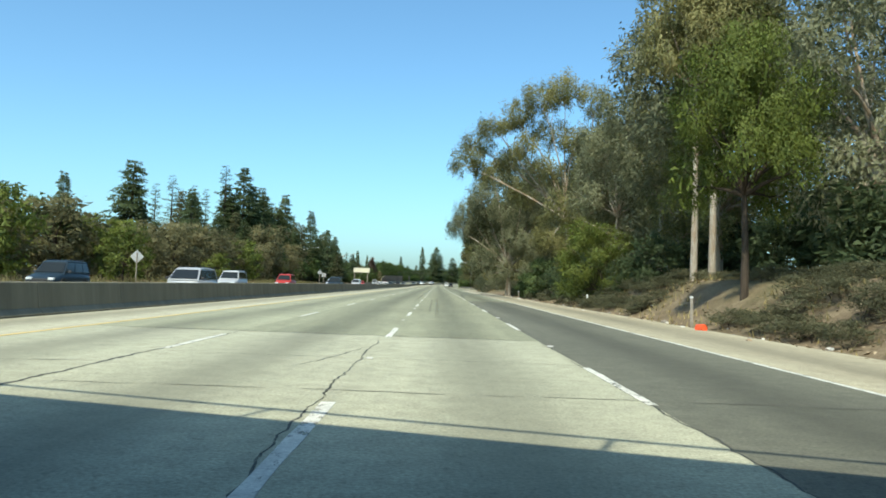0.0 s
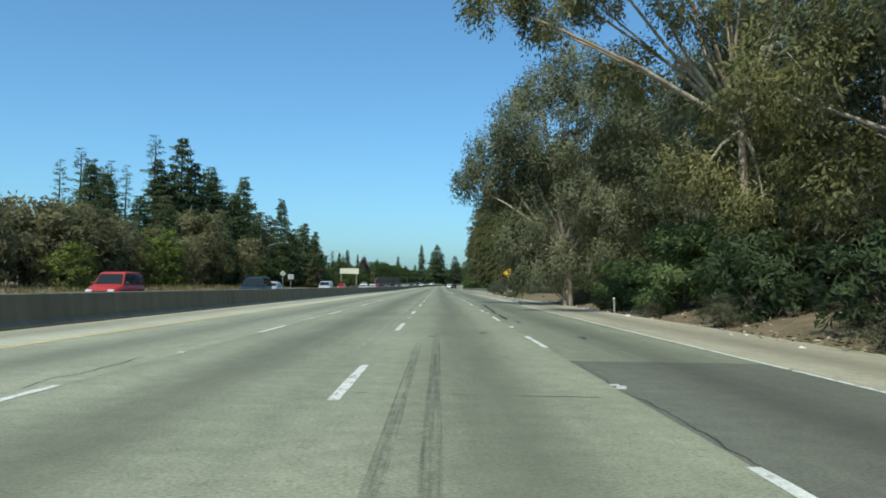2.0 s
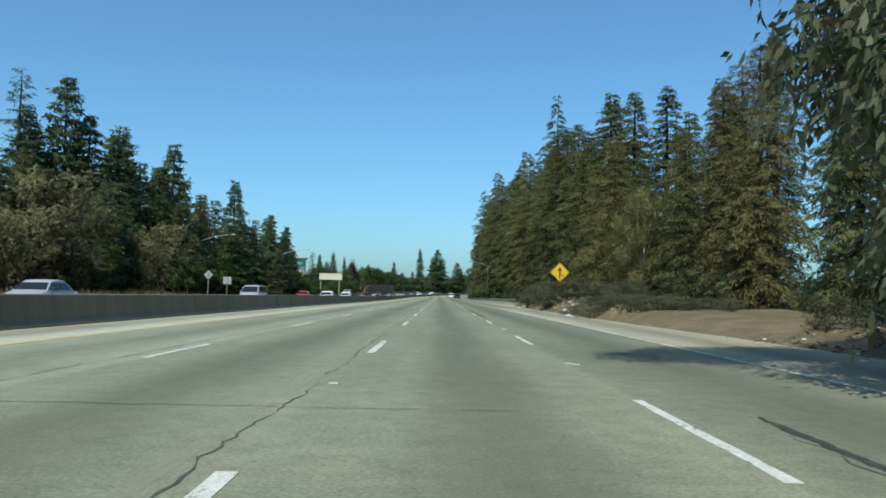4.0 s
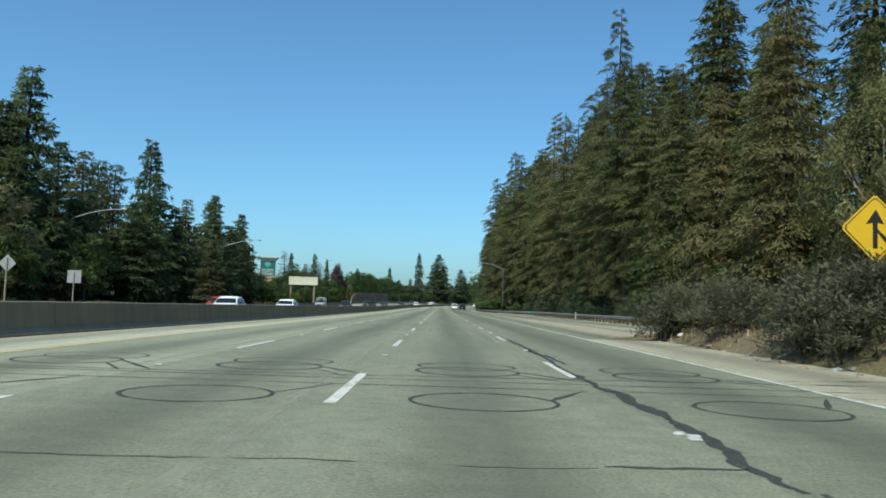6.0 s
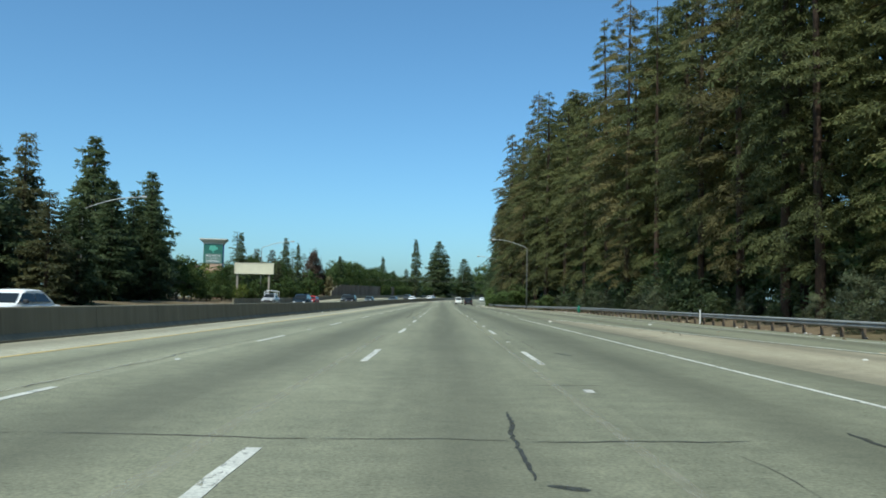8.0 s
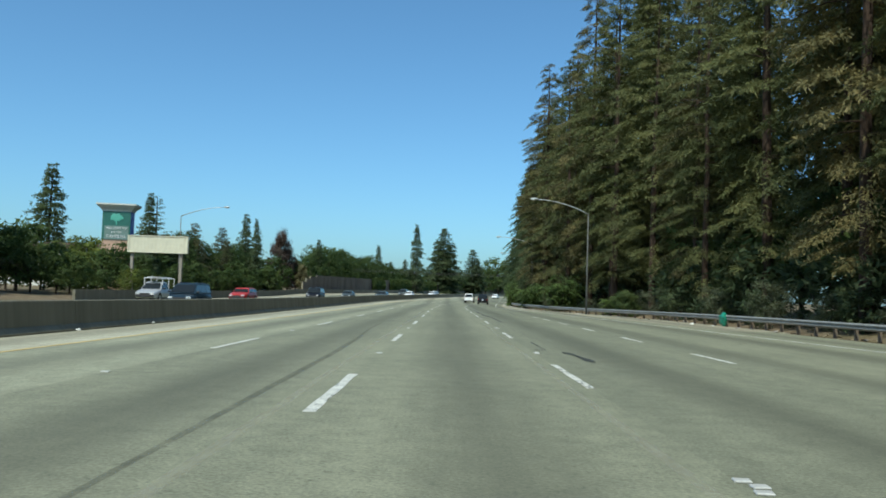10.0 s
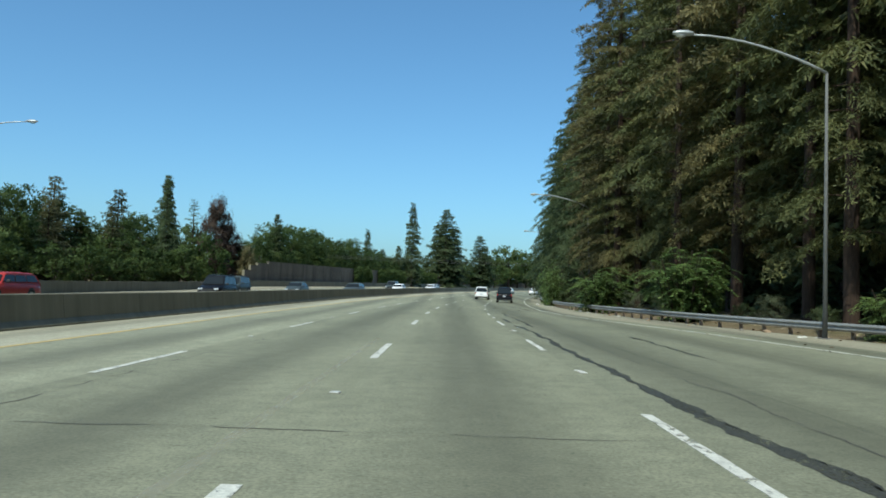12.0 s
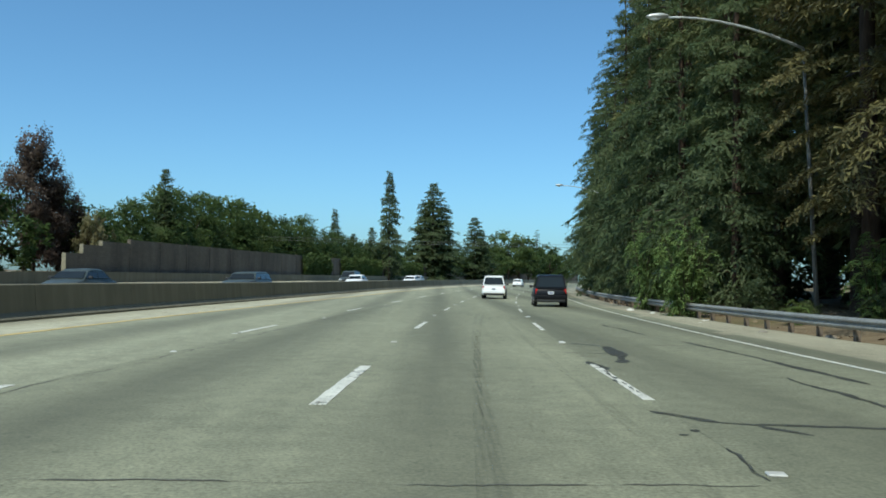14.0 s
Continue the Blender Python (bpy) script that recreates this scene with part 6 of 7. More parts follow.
        part("sill", box_bm((0.05, L * 0.5, 0.10), (side * W * 0.95, yy(L * 0.48), clr + 0.05), bevel=0.01), MAT["trim"], ob)
        for ax in c["axle"]:
            bm = bmesh.new()
            bmesh.ops.create_cone(bm, cap_ends=True, segments=24, radius1=c["wheel"] + 0.06, radius2=c["wheel"] + 0.06, depth=0.02, matrix=pose(side * (W - 0.002), yy(ax), c["wheel"], 0, 90, 0))
            part("wheel_arch", bm, MAT["trim"], ob)
            wheel_parts(ob, c["wheel"], (side * (W - 0.09), yy(ax), c["wheel"]), side)
    part("rear_bumper", box_bm((2 * W * 0.94, 0.16, 0.22), (0, yy(0.02), clr + 0.28), bevel=0.05, segments=2), paint, ob, "body-coloured bumper")
    part("valance", box_bm((2 * W * 0.86, 0.14, 0.14), (0, yy(0.03), clr + 0.10), bevel=0.03), MAT["trim"], ob)
    part("front_bumper", box_bm((2 * W * 0.84, 0.14, 0.20), (0, yy(L - 0.02), clr + 0.22), bevel=0.05, segments=2), MAT["trim"], ob)
    part("grille", box_bm((2 * W * 0.45, 0.04, 0.14), (0, yy(L + 0.005), H - 0.36), bevel=0.01), MAT["trim"], ob)
    plate = part("number_plate", box_bm((0.31, 0.02, 0.16), (0, yy(-0.045), B - 0.28), bevel=0.004), MAT["plate"], ob, "pale number plate")
    part("plate_bar", box_bm((0.22, 0.006, 0.06), (0, yy(-0.057), B - 0.28)), MAT["plate_bar"], plate)
    for side in (-1, 1) if style in ("suv", "van") or rack else ():
        part("roof_rail", box_bm((0.04, (b1 - a1) * 0.8, 0.05), (side * wr * 0.86, yy((a1 + b1) / 2), R + 0.055), bevel=0.012), MAT["trim"], ob)
    if style == "pickup":
        part("bed_well", box_bm((2 * W * 0.8, 1.55, 0.04), (0, yy(1.02), B + 0.035), bevel=0.01), MAT["trim"], ob)
        if rack:
            for s in (0.3, 1.7, 3.3):
                for side in (-1, 1):
                    part("rack_post", box_bm((0.05, 0.05, 1.0), (side * W * 0.84, yy(s), B + 0.5)), MAT["plate"], ob)
                part("rack_bar", box_bm((2 * W * 0.9, 0.06, 0.06), (0, yy(s), B + 1.0)), MAT["plate"], ob)
            part("rack_load", box_bm((0.9, 3.6, 0.08), (0, yy(1.8), B + 1.07), bevel=0.02), MAT["plate"], ob, "pale ladder load")
    return ob


P_WHITE = car_paint("white_car_paint", (0.78, 0.78, 0.77))
P_BLACK = car_paint("black_car_paint", (0.006, 0.006, 0.008))
P_SILVER = car_paint("silver_car_paint", (0.46, 0.47, 0.48), 0.35)
P_RED = car_paint("red_car_paint", (0.36, 0.035, 0.03))
P_BLUE = car_paint("dark_blue_car_paint", (0.016, 0.030, 0.044))
P_GREY = car_paint("grey_green_car_paint", (0.06, 0.075, 0.075), 0.15)

car("suv", P_WHITE, "white SUV with dark bumper on the freeway", 4.65, 425)
car("suv", P_BLACK, "black SUV in the outer lane", 6.6, 407)
car("sedan", P_WHITE, "white sedan far down the freeway", -3.2 + off(516), 516)
car("sedan", P_WHITE, "white sedan at the head of the bend", 3.9 + off(505), 505)
LANES = (-15.4, -19.0, -22.6, -25.8)
for style, paint, label, lane, y, rack in [
    ("van", P_SILVER, "silver minivan coming the other way", 0, 48, False), ("suv", P_SILVER, "silver SUV coming the other way", 1, 72, False), ("suv", P_BLUE, "dark blue SUV coming the other way", 2, 46, False),
    ("suv", P_RED, "red SUV coming the other way", 1, 98, False), ("suv", P_BLUE, "dark blue SUV coming the other way", 0, 118, False), ("sedan", P_SILVER, "silver sedan coming the other way", 1, 142, False),
    ("van", P_SILVER, "silver minivan beyond the barrier", 1, 186, False), ("sedan", P_WHITE, "white sedan beyond the barrier", 0, 214, False), ("sedan", P_RED, "dull red sedan beyond the barrier", 2, 238, False),
    ("sedan", P_WHITE, "white sedan coming the other way", 0, 236, False), ("pickup", P_SILVER, "silver pickup truck with a ladder rack", 3, 330, True), ("van", P_BLUE, "dark teal minivan beyond the barrier", 1, 318, False),
    ("wagon", P_RED, "red wagon coming the other way", 2, 348, False), ("suv", P_BLACK, "black SUV coming the other way", 1, 372, False), ("suv", P_GREY, "dark grey SUV coming the other way", 2, 388, False),
    ("sedan", P_GREY, "grey sedan coming the other way", 1, 398, False), ("wagon", P_GREY, "dark long wagon beyond the barrier", 0, 412, False), ("sedan", P_WHITE, "white sedan in the bend", 0, 446, False),
    ("suv", P_GREY, "dark SUV far in the bend", 1, 458, False), ("sedan", P_WHITE, "white sedan far in the bend", 0, 478, False), ("sedan", P_SILVER, "silver sedan far in the bend", 1, 500, False),
]:
    car(style, paint, label, LANES[lane] + off(y), y, 180, rack)


# ---- signs ----
MAT["sign_yellow"] = plain("yellow_sign_sheet", (0.78, 0.47, 0.02), 0.5, dirt=0.06, scale=2)
MAT["sign_black"] = plain("black_sign_ink", (0.02, 0.02, 0.02), 0.5, dirt=0.1, scale=3)
MAT["alu"] = plain("bare_aluminium_back", (0.50, 0.51, 0.50), 0.5, 0.5, dirt=0.12, scale=2)
MAT["sign_white"] = plain("white_sign_sheet", (0.72, 0.72, 0.70), 0.5, dirt=0.08, scale=2)
MAT["cream"] = plain("cream_corrugated_sheet", (0.66, 0.62, 0.46), 0.6, dirt=0.08, scale=1.5)
MAT["green"] = plain("dark_green_sign_panel", (0.025, 0.13, 0.10), 0.5, dirt=0.1, scale=1.0)
MAT["teal"] = plain("teal_tree_emblem", (0.10, 0.40, 0.30), 0.5, dirt=0.1, scale=1.0)
MAT["peach"] = plain("peach_render", (0.52, 0.34, 0.24), 0.8, dirt=0.1, scale=1.0)
MAT["blue_side"] = plain("blue_side_panel", (0.06, 0.10, 0.42), 0.5, dirt=0.1, scale=1.0)
MAT["cap"] = plain("pale_cornice", (0.62, 0.60, 0.52), 0.7, dirt=0.1, scale=1.0)
MAT["orange"] = plain("orange_plastic", (0.80, 0.10, 0.03), 0.5, dirt=0.1, scale=6)


def plate_outline(pts, thick, m, rounded=0.0):
    """A flat plate from an outline in x and z, facing -y."""
    bm = bmesh.new()
    vs = [bm.verts.new((x, 0, z)) for x, z in pts]
    f = bm.faces.new(vs)
    if f.normal.y > 0:
        f.normal_flip()
    made = bmesh.ops.extrude_face_region(bm, geom=[f])
    bmesh.ops.translate(bm, vec=(0, thick, 0), verts=[g for g in made["geom"] if isinstance(g, bmesh.types.BMVert)])
    if rounded:
        bmesh.ops.bevel(bm, geom=[e for e in bm.edges if abs((e.verts[0].co - e.verts[1].co).y) > thick * 0.5], offset=rounded, segments=3, affect="EDGES")
    bmesh.ops.recalc_face_normals(bm, faces=bm.faces)
    bm.transform(m)
    return bm


def diamond(r):
    return [(0, -r), (r, 0), (0, r), (-r, 0)]


merge = thing("merge_sign", "yellow diamond sign with a black merging arrow", "road sign", m=pose(10.4, 175.7, ground_z(10.4, 175.7)))
SZ = 3.44 - ground_z(10.4, 175.7)
part("post", box_bm((0.10, 0.10, SZ + 0.9), (0, 0.07, (SZ + 0.3) / 2), bevel=0.008), MAT["grey_wood"], merge, "grey timber post")
face = part("sign_plate", plate_outline(diamond(0.862), 0.004, pose(0, 0, SZ), 0.05), MAT["sign_yellow"], merge, "yellow diamond plate")
part("border", plate_outline(diamond(0.80), 0.003, pose(0, -0.004, SZ), 0.05), MAT["sign_black"], face)
part("inner_field", plate_outline(diamond(0.765), 0.003, pose(0, -0.008, SZ), 0.05), MAT["sign_yellow"], face)
part("arrow", plate_outline([(-0.07, -0.50), (0.05, -0.50), (0.05, 0.14), (0.22, 0.10), (0.01, 0.48), (-0.24, 0.10), (-0.07, 0.14)], 0.003, pose(0, -0.012, SZ)), MAT["sign_black"], face)
part("side_arrow", plate_outline([(0.05, -0.10), (0.05, -0.02), (0.32, -0.26), (0.24, -0.34)], 0.003, pose(0, -0.015, SZ)), MAT["sign_black"], face)


def back_sign(x, y, z, outline, label, posts=(0,)):
    """A sign that faces the other traffic: its bare back with a post and a stiffener."""
    g = ground_z(x - off(y), y)
    ob = thing("road_sign", label, "road sign", m=pose(x, y, g))
    part("sign_plate", plate_outline(outline, 0.004, pose(0, 0.06, z - g)), MAT["alu"], ob, "bare aluminium back")
    for p in posts:
        part("post", box_bm((0.09, 0.09, z - g + 0.6), (p, 0, (z - g) / 2 + 0.1), bevel=0.006), MAT["grey_wood"], ob)
    part("stiffener", box_bm((0.5, 0.02, 0.05), (0, 0.05, z - g - 0.15)), MAT["alu"], ob)


back_sign(-31, 81, 3.0, diamond(0.70), "back of a diamond sign on a timber post")
back_sign(-31.6, 214.3, 3.3, diamond(0.64), "back of a diamond sign on the far verge")
back_sign(-32.2, 226.5, 2.75, [(-0.6, -0.55), (0.6, -0.55), (0.6, 0.55), (-0.6, 0.55)], "back of a square sign on the far verge")
back_sign(-45, 160, 3.0, [(-0.75, -0.6), (0.75, -0.6), (0.75, 0.6), (-0.75, 0.6)], "back of a square sign among the trees", (-0.4, 0.4))

# corrugated back of the big guide sign
board = thing("guide_sign", "cream corrugated back of a large overhead-sized sign board", "road sign", m=pose(-33.2, 350.6, ground_z(-33.2, 350.6)))
gz = ground_z(-33.2, 350.6)
verts, faces = [], []
n = 64
for i in range(n + 1):
    xx = -3.3 + 6.6 * i / n
    d = 0.018 * (1 if (i // 2) % 2 else 0)
    for z in (5.30, 7.12):
        verts.append((xx, d, z - gz))
faces = [(2 * i, 2 * i + 2, 2 * i + 3, 2 * i + 1) for i in range(n)]
bm = bmesh.new()
vs = [bm.verts.new(v) for v in verts]
for q in faces:
    bm.faces.new([vs[k] for k in q])
made = bmesh.ops.extrude_face_region(bm, geom=list(bm.faces))
bmesh.ops.translate(bm, vec=(0, 0.12, 0), verts=[g for g in made["geom"] if isinstance(g, bmesh.types.BMVert)])
bmesh.ops.recalc_face_normals(bm, faces=bm.faces)
part("panel", bm, MAT["cream"], board, "cream ribbed panel")
for z in (5.27, 7.14):
    part("panel_frame", box_bm((6.8, 0.24, 0.10), (0, 0.06, z - gz), bevel=0.01), MAT["cream"], board)
for xx in (-3.38, 3.38):
    part("panel_frame", box_bm((0.14, 0.40, 1.95), (xx, 0.10, 6.2 - gz), bevel=0.01), MAT["cream"], board)
for xx in (-3.0, 2.6):
    part("post", box_bm((0.32, 0.32, 6.2), (xx, 0.40, 2.6 - 0.2), bevel=0.02), MAT["grey_wood"], board)


def lettering(text, size, m, mat, parent, name):
    """Raised letters in the built-in font, turned into a mesh."""
    cu = bpy.data.curves.new(name, "FONT")
    cu.body, cu.size, cu.extrude, cu.align_x, cu.align_y = text, size, 0.02, "CENTER", "CENTER"
    ob = bpy.data.objects.new(name, cu)
    scene.collection.objects.link(ob)
    me = bpy.data.meshes.new_from_object(ob.evaluated_get(bpy.context.evaluated_depsgraph_get()))
    bpy.data.objects.remove(ob)
    me.materials.clear()
    me.materials.append(mat)
    return part(name, me, None, parent, m=m)


city = thing("welcome_sign", "city welcome pylon with a green panel and flared pale top", "sign", m=pose(-46, 370, ground_z(-46, 370), 0, 0, 8))
part("column", box_bm((3.7, 1.9, 11.0), (0, 0.95, 5.0), bevel=0.03), MAT["peach"], city, "peach column")
panel = part("sign_panel", box_bm((3.75, 0.06, 4.0), (0, -0.04, 9.0), bevel=0.01), MAT["green"], city, "dark green panel")
part("grey_band", box_bm((3.2, 0.04, 1.9), (0.05, -0.09, 7.95), bevel=0.008), plain("grey_green_band", (0.16, 0.24, 0.21), 0.6), panel, "grey-green text band")
part("side_panel", box_bm((0.05, 1.92, 4.6), (1.88, 0.96, 8.7), bevel=0.008), MAT["blue_side"], city, "blue side panel")
part("side_panel", box_bm((0.05, 1.92, 4.6), (-1.88, 0.96, 8.7), bevel=0.008), MAT["cap"], city)
bm = bmesh.new()
for w, d, z in ((3.9, 2.1, 10.9), (4.1, 2.3, 11.15), (5.3, 3.4, 11.75), (5.3, 3.4, 11.95)):
    for sx, sy in ((-1, -1), (1, -1), (1, 1), (-1, 1)):
        bm.verts.new((sx * w / 2, 0.95 + sy * d / 2, z))
bm.verts.ensure_lookup_table()
for i in range(3):
    for k in range(4):
        a, b = i * 4 + k, i * 4 + (k + 1) % 4
        bm.faces.new([bm.verts[j] for j in (a, b, b + 4, a + 4)])
bm.faces.new([bm.verts[j] for j in (12, 13, 14, 15)])
bm.faces.new([bm.verts[j] for j in (3, 2, 1, 0)])
part("cornice", bm, MAT["cap"], city, "flared pale cornice")
bm = bmesh.new()
r5 = random.Random(5)
for k in range(16):
    a, q = 2.4 * k, 0.75 * math.sqrt(k / 16)
    bmesh.ops.create_uvsphere(bm, u_segments=10, v_segments=6, radius=0.28, matrix=Matrix.Translation((q * math.cos(a), -0.09, 10.05 + 0.55 * q * math.sin(a))) @ Matrix.Diagonal((1, 0.12, 0.8, 1)))
box_bm((0.16, 0.05, 0.55), (0, -0.09, 9.35), bm=bm)
part("tree_emblem", bm, MAT["teal"], panel, "teal tree emblem")
for text, size, z in (("WELCOME TO", 0.42, 8.55), ("CITY OF", 0.36, 8.0), ("CAMPBELL", 0.56, 7.42)):
    lettering(text, size, pose(0.05, -0.13, z, 90, 0, 0), MAT["sign_white"], panel, "lettering")

# low roof of a building behind the city pylon
shop = thing("commercial_building", "low pale flat-roofed building behind the trees", "building", m=pose(-62, 384, ground_z(-62, 384)))
part("wall", box_bm((22, 10, 6.2), (0, 5, 3.0), bevel=0.03), MAT["cap"], shop, "pale rendered wall")
part("roof", box_bm((23, 11, 0.7), (0, 5, 6.4), bevel=0.05), plain("brown_roof_edge", (0.14, 0.09, 0.07), 0.8), shop, "brown flat roof edge")
for k in range(7):
    win = part("window", box_bm((2.2, 0.12, 1.3), (-9 + 3 * k, -0.02, 4.6), bevel=0.02), MAT["trim"], shop)
    part("pane", box_bm((2.0, 0.04, 1.1), (-9 + 3 * k, -0.09, 4.6)), MAT["glass"], win)


# ---- street lamps ----
MAT["pole"] = plain("dull_grey_pole", (0.15, 0.15, 0.14), 0.85, dirt=0.2, scale=2)


def street_lamp(x, y, reach, height, label, lean=0.0):
    """A tapered steel pole with a curved mast arm and a cobra head; reach is negative towards the left."""
    g = ground_z(x - off(y), y)
    ob = thing("street_lamp", label, "street lamp", m=pose(x, y, g, 0, lean, 0))
    h = height - g
    low = h - 1.35
    part("pole", tube("pole", [(0, 0, -0.3), (0, 0, low * 0.5), (0, 0, low)], [0.095, 0.07, 0.05], MAT["pole"], 10), None, ob)
    part("base_plate", box_bm((0.4, 0.4, 0.06), (0, 0, 0.06), bevel=0.01), MAT["steel"], ob)
    pts, rad = [], []
    for i in range(9):
        s = i / 8
        pts.append((reach * s, 0, low + 1.3 * math.sin(s * math.pi / 2) ** 0.9))
        rad.append(0.055 - 0.02 * s)
    part("mast_arm", tube("mast_arm", pts, rad, MAT["alu"], 8), None, ob)
    d = 1 if reach > 0 else -1
    bm = bmesh.new()
    bmesh.ops.create_uvsphere(bm, u_segments=14, v_segments=8, radius=1, matrix=Matrix.Translation((reach + d * 0.35, 0, h)) @ Matrix.Diagonal((0.42, 0.17, 0.11, 1)))
    head = part("lamp_head", bm, MAT["alu"], ob, "pale cobra-head lamp")
    bm = bmesh.new()
    bmesh.ops.create_uvsphere(bm, u_segments=12, v_segments=6, radius=1, matrix=Matrix.Translation((reach + d * 0.42, 0, h - 0.07)) @ Matrix.Diagonal((0.22, 0.13, 0.09, 1)))
    part("lens", bm, MAT["clear_lamp"], head, "clear glass lens")


LL = "grey steel street lamp with a curved arm"
street_lamp(13.6, 338, -5.0, 11.2, LL)
street_lamp(13.75, 388.4, -4.9, 11.4, LL, -2.7)
street_lamp(17.5, 441, -5.0, 11.5, LL)
street_lamp(-34.6, 362.4, 5.5, 11.9, LL)
street_lamp(-36.0, 288, 5.6, 11.0, LL)
street_lamp(-43.5, 250, 5.6, 11.3, LL)

# power lines across the bend
wires = thing("power_line", "two thin pale cables across the road", "cable", kind="structure")
for z in (7.6, 8.0):
    pts = [(-60 + 12 * i, 470 + 2.0 * i, z + 0.02 * (i - 6) ** 2 - 0.4) for i in range(13)]
    part("cable", tube("cable", pts, [0.022] * 13, MAT["steel"], 6), None, wires)
for i, (x, y) in enumerate(((-60, 470), (84, 494))):
    part("cable_pole", tube("cable_pole", [(x, y, -0.3), (x, y, 9.5)], [0.16, 0.11], MAT["wood"], 8), None, wires)

# ---- small things at the roadside ----
def stake(x, y, h, mat, label, r=0.045, name="marker_post"):
    g = ground_z(x - off(y), y)
    ob = thing(name, label, "post", m=pose(x, y, g, random.Random(int(y * 9)).uniform(-3, 3), random.Random(int(y * 7)).uniform(-3, 3), 0))
    part("stake", box_bm((2 * r, 2 * r * 0.8, h + 0.3), (0, 0, h / 2 - 0.15), bevel=r * 0.25), mat, ob)
    part("cap", box_bm((2.3 * r, 1.9 * r, 0.08), (0, 0, h - 0.03), bevel=r * 0.2), MAT["sign_white"], ob)


stake(9.9, 31.2, 1.25, MAT["grey_wood"], "weathered timber stake on the verge", 0.055)
stake(10.6, 58.0, 0.95, MAT["sign_white"], "pale roadside marker post")
stake(9.4, 96.0, 0.9, MAT["grey_wood"], "weathered marker post on the verge")
stake(18.6, 222.0, 1.15, MAT["sign_white"], "white marker post by the guard rail")
stake(19.3, 204.5, 1.2, MAT["sign_white"], "white marker post at the end of the rail")
stake(17.4, 262.0, 1.0, MAT["sign_white"], "white marker post by the guard rail")
cone = thing("plastic_bucket", "crushed orange plastic scrap on the shoulder", "litter", m=pose(9.15, 27.6, ground_z(9.15, 27.6) + 0.12, 70, 25, 10))
bm = bmesh.new()
bmesh.ops.create_cone(bm, cap_ends=True, segments=14, radius1=0.20, radius2=0.13, depth=0.28)
part("shell", bm, MAT["orange"], cone)
bm = bmesh.new()
bmesh.ops.create_cone(bm, cap_ends=False, segments=14, radius1=0.215, radius2=0.205, depth=0.04, matrix=Matrix.Translation((0, 0, -0.13)))
part("rim", bm, MAT["orange"], cone)

bag = thing("plastic_bag", "crumpled green plastic bag caught on the guard rail", "litter", m=pose(17.15, 309, 0.45))
bm = bmesh.new()
bmesh.ops.create_icosphere(bm, subdivisions=3, radius=0.42)
for v in bm.verts:
    n3 = noise.noise(v.co * 4.0) * 0.18 + noise.noise(v.co * 9.0) * 0.07
    v.co = v.co * (1 + n3 * 1.6)
    v.co.y *= 1.2
    v.co.x *= 0.5
part("bag", bm, plain("green_plastic_film", (0.02, 0.22, 0.14), 0.4, dirt=0.15, scale=6), bag)

# litter, stones and dry sticks along the verge
LITTER = [plain("pale_paper_scrap", (0.66, 0.64, 0.58), 0.8, dirt=0.15, scale=6), plain("grey_stone", (0.27, 0.24, 0.20), 0.9, dirt=0.2, scale=6, bump=0.4), plain("brown_card", (0.34, 0.24, 0.15), 0.9, dirt=0.2, scale=6)]
rocks = []
for k in range(6):
    bm = bmesh.new()
    bmesh.ops.create_icosphere(bm, subdivisions=2, radius=0.5)
    for v in bm.verts:
        v.co *= 1 + 0.5 * noise.noise(v.co * 2.2 + Vector((k * 7, 0, 0)))
        v.co.z *= 0.55
    me = bpy.data.meshes.new("stone")
    bm.to_mesh(me)
    bm.free()
    me.materials.append(LITTER[(1, 0, 0, 1, 2, 1)[k]])
    rocks.append(me)
LABELS = ("grey stone on the verge", "pale litter scrap on the verge", "pale litter scrap by the road", "grey stone by the road", "brown card scrap on the verge", "small grey stone on the verge")
rnd = random.Random(31)


def scatter(x0, x1, y0, y1, n, low=0.07, high=0.2, rail_side=False):
    for _ in range(n):
        y = rnd.uniform(y0, y1)
        x = rnd.uniform(x0, x1) + (rail_u(y) + off(y) if rail_side else 0.0)
        k, s = rnd.randrange(6), rnd.uniform(low, high) * (1 if rnd.random() < 0.85 else 1.8)
        ob = part("litter" if k in (1, 2, 4) else "stone", rocks[k], m=Matrix.LocRotScale((x, y, max(ground_z(x - off(y), y), rz(y) - 0.03) + s * 0.12), Euler((0, 0, rnd.uniform(0, 6))), (s, s * rnd.uniform(0.6, 1.4), s)))
        tagged(ob, LABELS[k], "litter" if k in (1, 2, 4) else "stone", "roadside scraps")


scatter(8.6, 11.5, 14, 60, 40)
scatter(8.4, 11.0, 60, 130, 60)
scatter(8.8, 12.5, 146, 196, 60, 0.10, 0.34)
scatter(8.0, 8.9, 155, 182, 36, 0.08, 0.24)
scatter(8.8, 13.0, 164, 172.5, 60, 0.08, 0.28)
scatter(-1.4, 0.4, 230, 420, 90, 0.08, 0.25, True)
scatter(6.4, 13, 200, 270, 14, 0.06, 0.14)
scatter(-11.5, -10.6, 5, 380, 14, 0.06, 0.16)


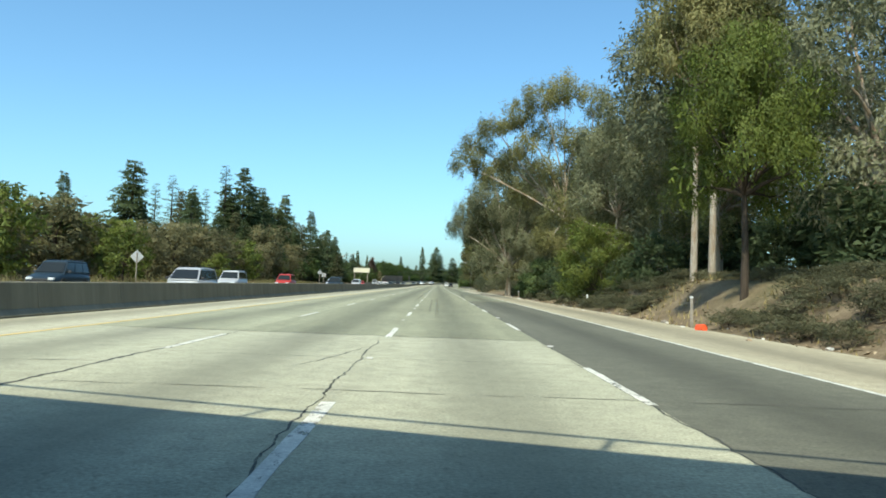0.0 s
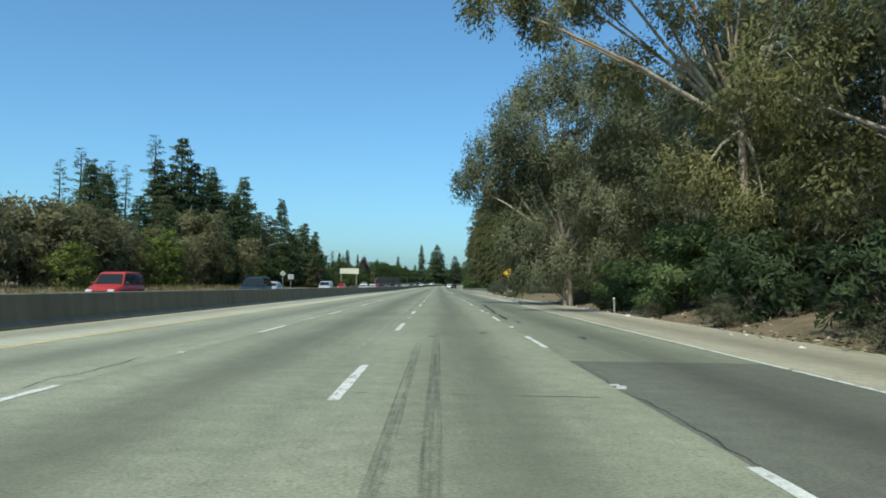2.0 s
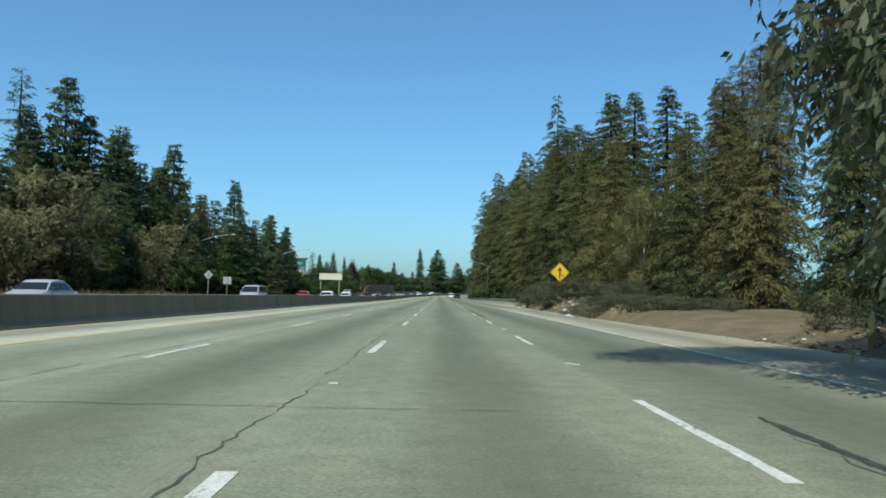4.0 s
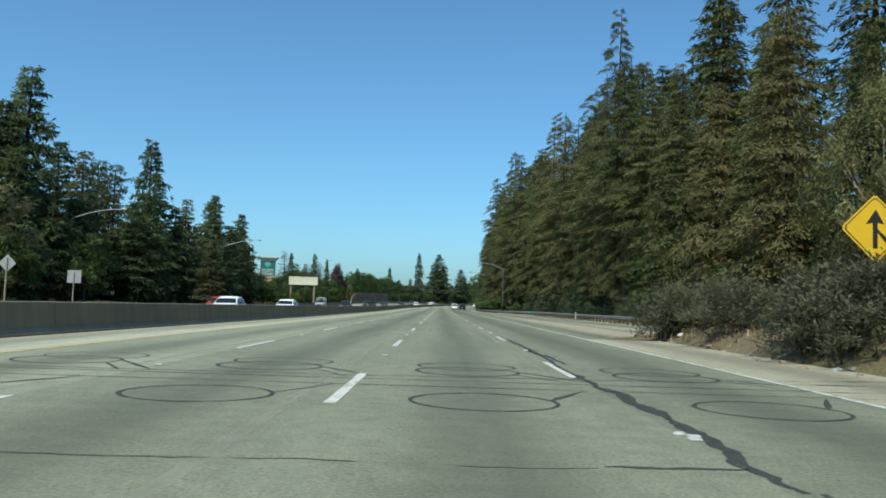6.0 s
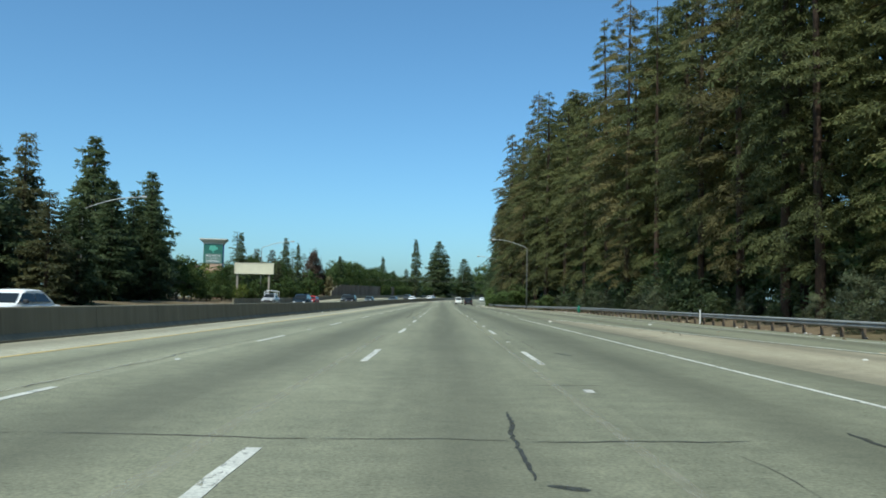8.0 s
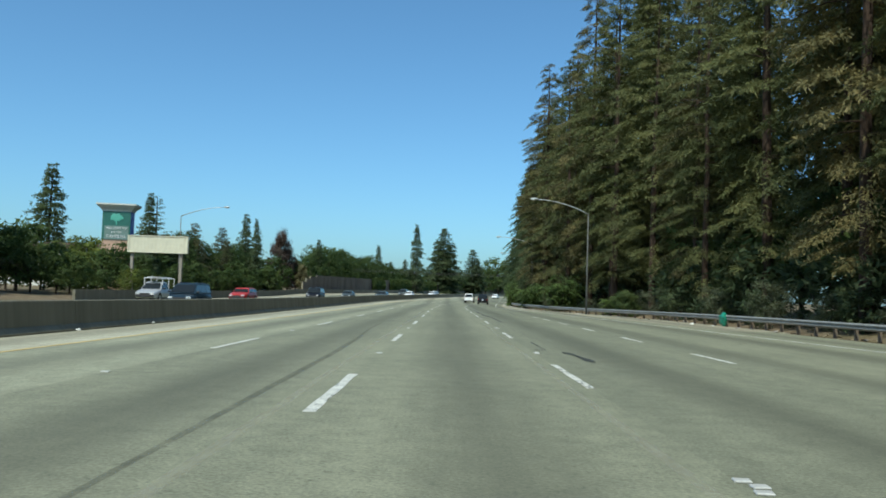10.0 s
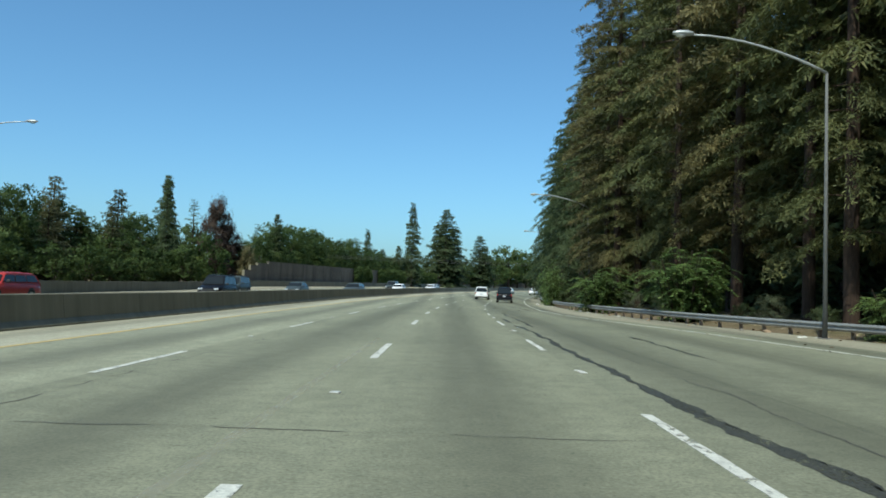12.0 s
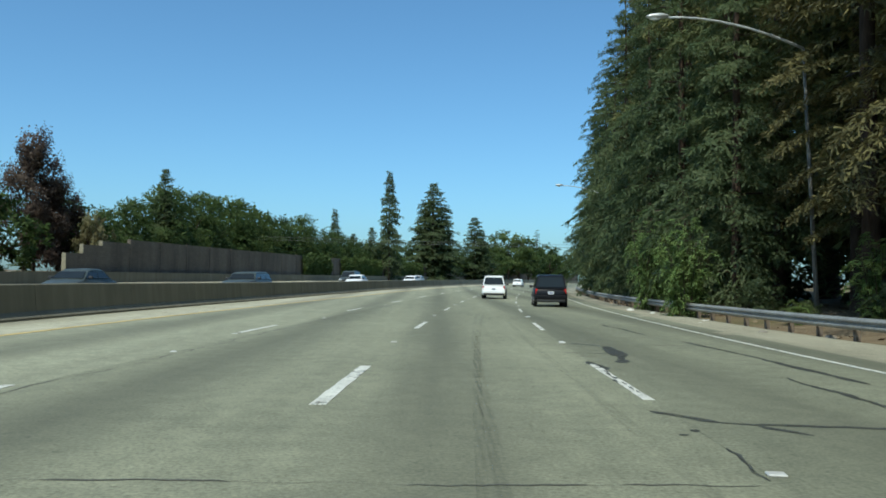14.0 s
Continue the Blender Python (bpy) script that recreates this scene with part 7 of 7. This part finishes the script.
def dry_branch(x, y, long, turn, seed):
    """A bare forked branch that lies on the earth."""
    r = random.Random(seed)
    ob = thing("dry_branch", "bare bleached branch lying on the earth mound", "branch", m=pose(x, y, ground_z(x, y) + 0.05, 0, 0, turn))
    spine = [Vector((long * q, 0.12 * long * math.sin(3 * q + seed), 0.04 + 0.32 * long * q * q)) for q in (0, 0.3, 0.65, 1.0)]
    part("stem", tube("stem", spine, [0.035, 0.028, 0.018, 0.008], MAT["grey_wood"], 6), None, ob)
    for k in range(7):
        a = spine[0].lerp(spine[3], 0.2 + 0.11 * k) + Vector((0, 0, 0.02))
        b = a + Vector((r.uniform(0.1, 0.5), r.uniform(-0.5, 0.5), r.uniform(0.0, 0.4))) * long * 0.5
        part("twig", tube("twig", [a, a.lerp(b, 0.5) + Vector((0, 0, 0.04)), b], [0.014, 0.01, 0.004], MAT["grey_wood"], 4), None, ob)


for k in range(12):
    dry_branch(rnd.uniform(9.2, 12.6), rnd.uniform(165, 173), rnd.uniform(0.7, 1.7), rnd.uniform(0, 360), k)

# ---- dry grass and fallen leaves on the verges ----
def straw_material(name, dark, light):
    m = Nodes(name)
    rnd_leaf = m.n("ShaderNodeNewGeometry").outputs["Random Per Island"]
    patch_ = m.noise(0.5, 4, 0.6, m.coords())
    return m.done(m.ramp(m.math("ADD", m.math("MULTIPLY", rnd_leaf, 0.6), m.math("MULTIPLY", patch_, 0.4)), [(0.25, dark), (0.8, light)]), 0.9, 0, 0.15)


def verge_places(rng, n, u0, u1, y0, y1):
    """Random spots on the verge: arrays of x, y and the ground's height."""
    y = rng.uniform(y0, y1, n)
    u = rng.uniform(u0, u1, n)
    keep = np.array([noise.noise(Vector((a * 0.35, b * 0.2, 5))) > -0.15 for a, b in zip(u, y)])
    u, y = u[keep], y[keep]
    z = np.array([ground_z(a, b) for a, b in zip(u, y)])
    return np.stack([u + np.array([off(b) for b in y]), y, z], 1)


def grass(name, seed, n, u0, u1, y0, y1, height, mat, label):
    rng = np.random.default_rng(seed)
    at = verge_places(rng, n, u0, u1, y0, y1)
    n = len(at)
    a = rng.uniform(0, 6.283, n)
    h = height * rng.uniform(0.4, 1.2, n)
    side = np.stack([np.cos(a), np.sin(a), np.zeros(n)], 1) * 0.035
    tip = at + np.stack([rng.normal(0, 0.25, n) * h, rng.normal(0, 0.25, n) * h, h], 1)
    ob = part(name, quads_mesh(name, np.stack([at - side, at + side, tip], 1), mat))
    tagged(ob, label, "grass", kind="stuff")


def flecks(name, seed, n, u0, u1, y0, y1, size, mat, label):
    rng = np.random.default_rng(seed)
    at = verge_places(rng, n, u0, u1, y0, y1) + np.array((0, 0, 0.03))
    n = len(at)
    a = rng.uniform(0, 6.283, n)
    l = size * rng.uniform(0.4, 1.5, n)
    d = np.stack([np.cos(a) * l, np.sin(a) * l, rng.normal(0, 0.25, n) * l], 1)
    s = np.stack([-np.sin(a) * l * 0.35, np.cos(a) * l * 0.35, rng.normal(0, 0.15, n) * l], 1)
    ob = part(name, quads_mesh(name, np.stack([at - d, at + s, at + d, at - s], 1), mat))
    tagged(ob, label, "leaf litter", kind="stuff")


MAT["straw"] = straw_material("dry_straw_grass", (0.16, 0.13, 0.055), (0.42, 0.34, 0.16))
MAT["dull_grass"] = straw_material("dull_verge_grass", (0.075, 0.078, 0.03), (0.21, 0.18, 0.085))
MAT["mulch"] = straw_material("fallen_bark_and_leaves", (0.10, 0.07, 0.045), (0.42, 0.33, 0.22))
grass("dry_grass", 71, 9000, -37.5, -30.6, 15, 215, 0.7, MAT["dull_grass"], "dull olive-brown grass beside the far carriageway")
grass("dry_grass", 72, 1100, 9.6, 15, 10, 60, 0.35, MAT["straw"], "sparse dry grass on the earth bank")
grass("dry_grass", 73, 1800, 9.2, 14, 148, 196, 0.35, MAT["straw"], "sparse dry grass on the gore mound")
flecks("leaf_litter", 74, 5200, 8.9, 14.5, 10, 130, 0.11, MAT["mulch"], "fallen bark strips and leaves under the trees")
flecks("leaf_litter", 78, 1500, 8.3, 13, 163.5, 173, 0.11, MAT["mulch"], "dry leaf litter on the bare earth of the mound")
flecks("leaf_litter", 75, 2200, 9.0, 13, 146, 196, 0.10, MAT["mulch"], "dry twigs and leaves on the gore mound")
flecks("leaf_litter", 76, 2600, 9.6, 19, 230, 420, 0.12, MAT["mulch"], "dry leaves and twigs along the guard rail")
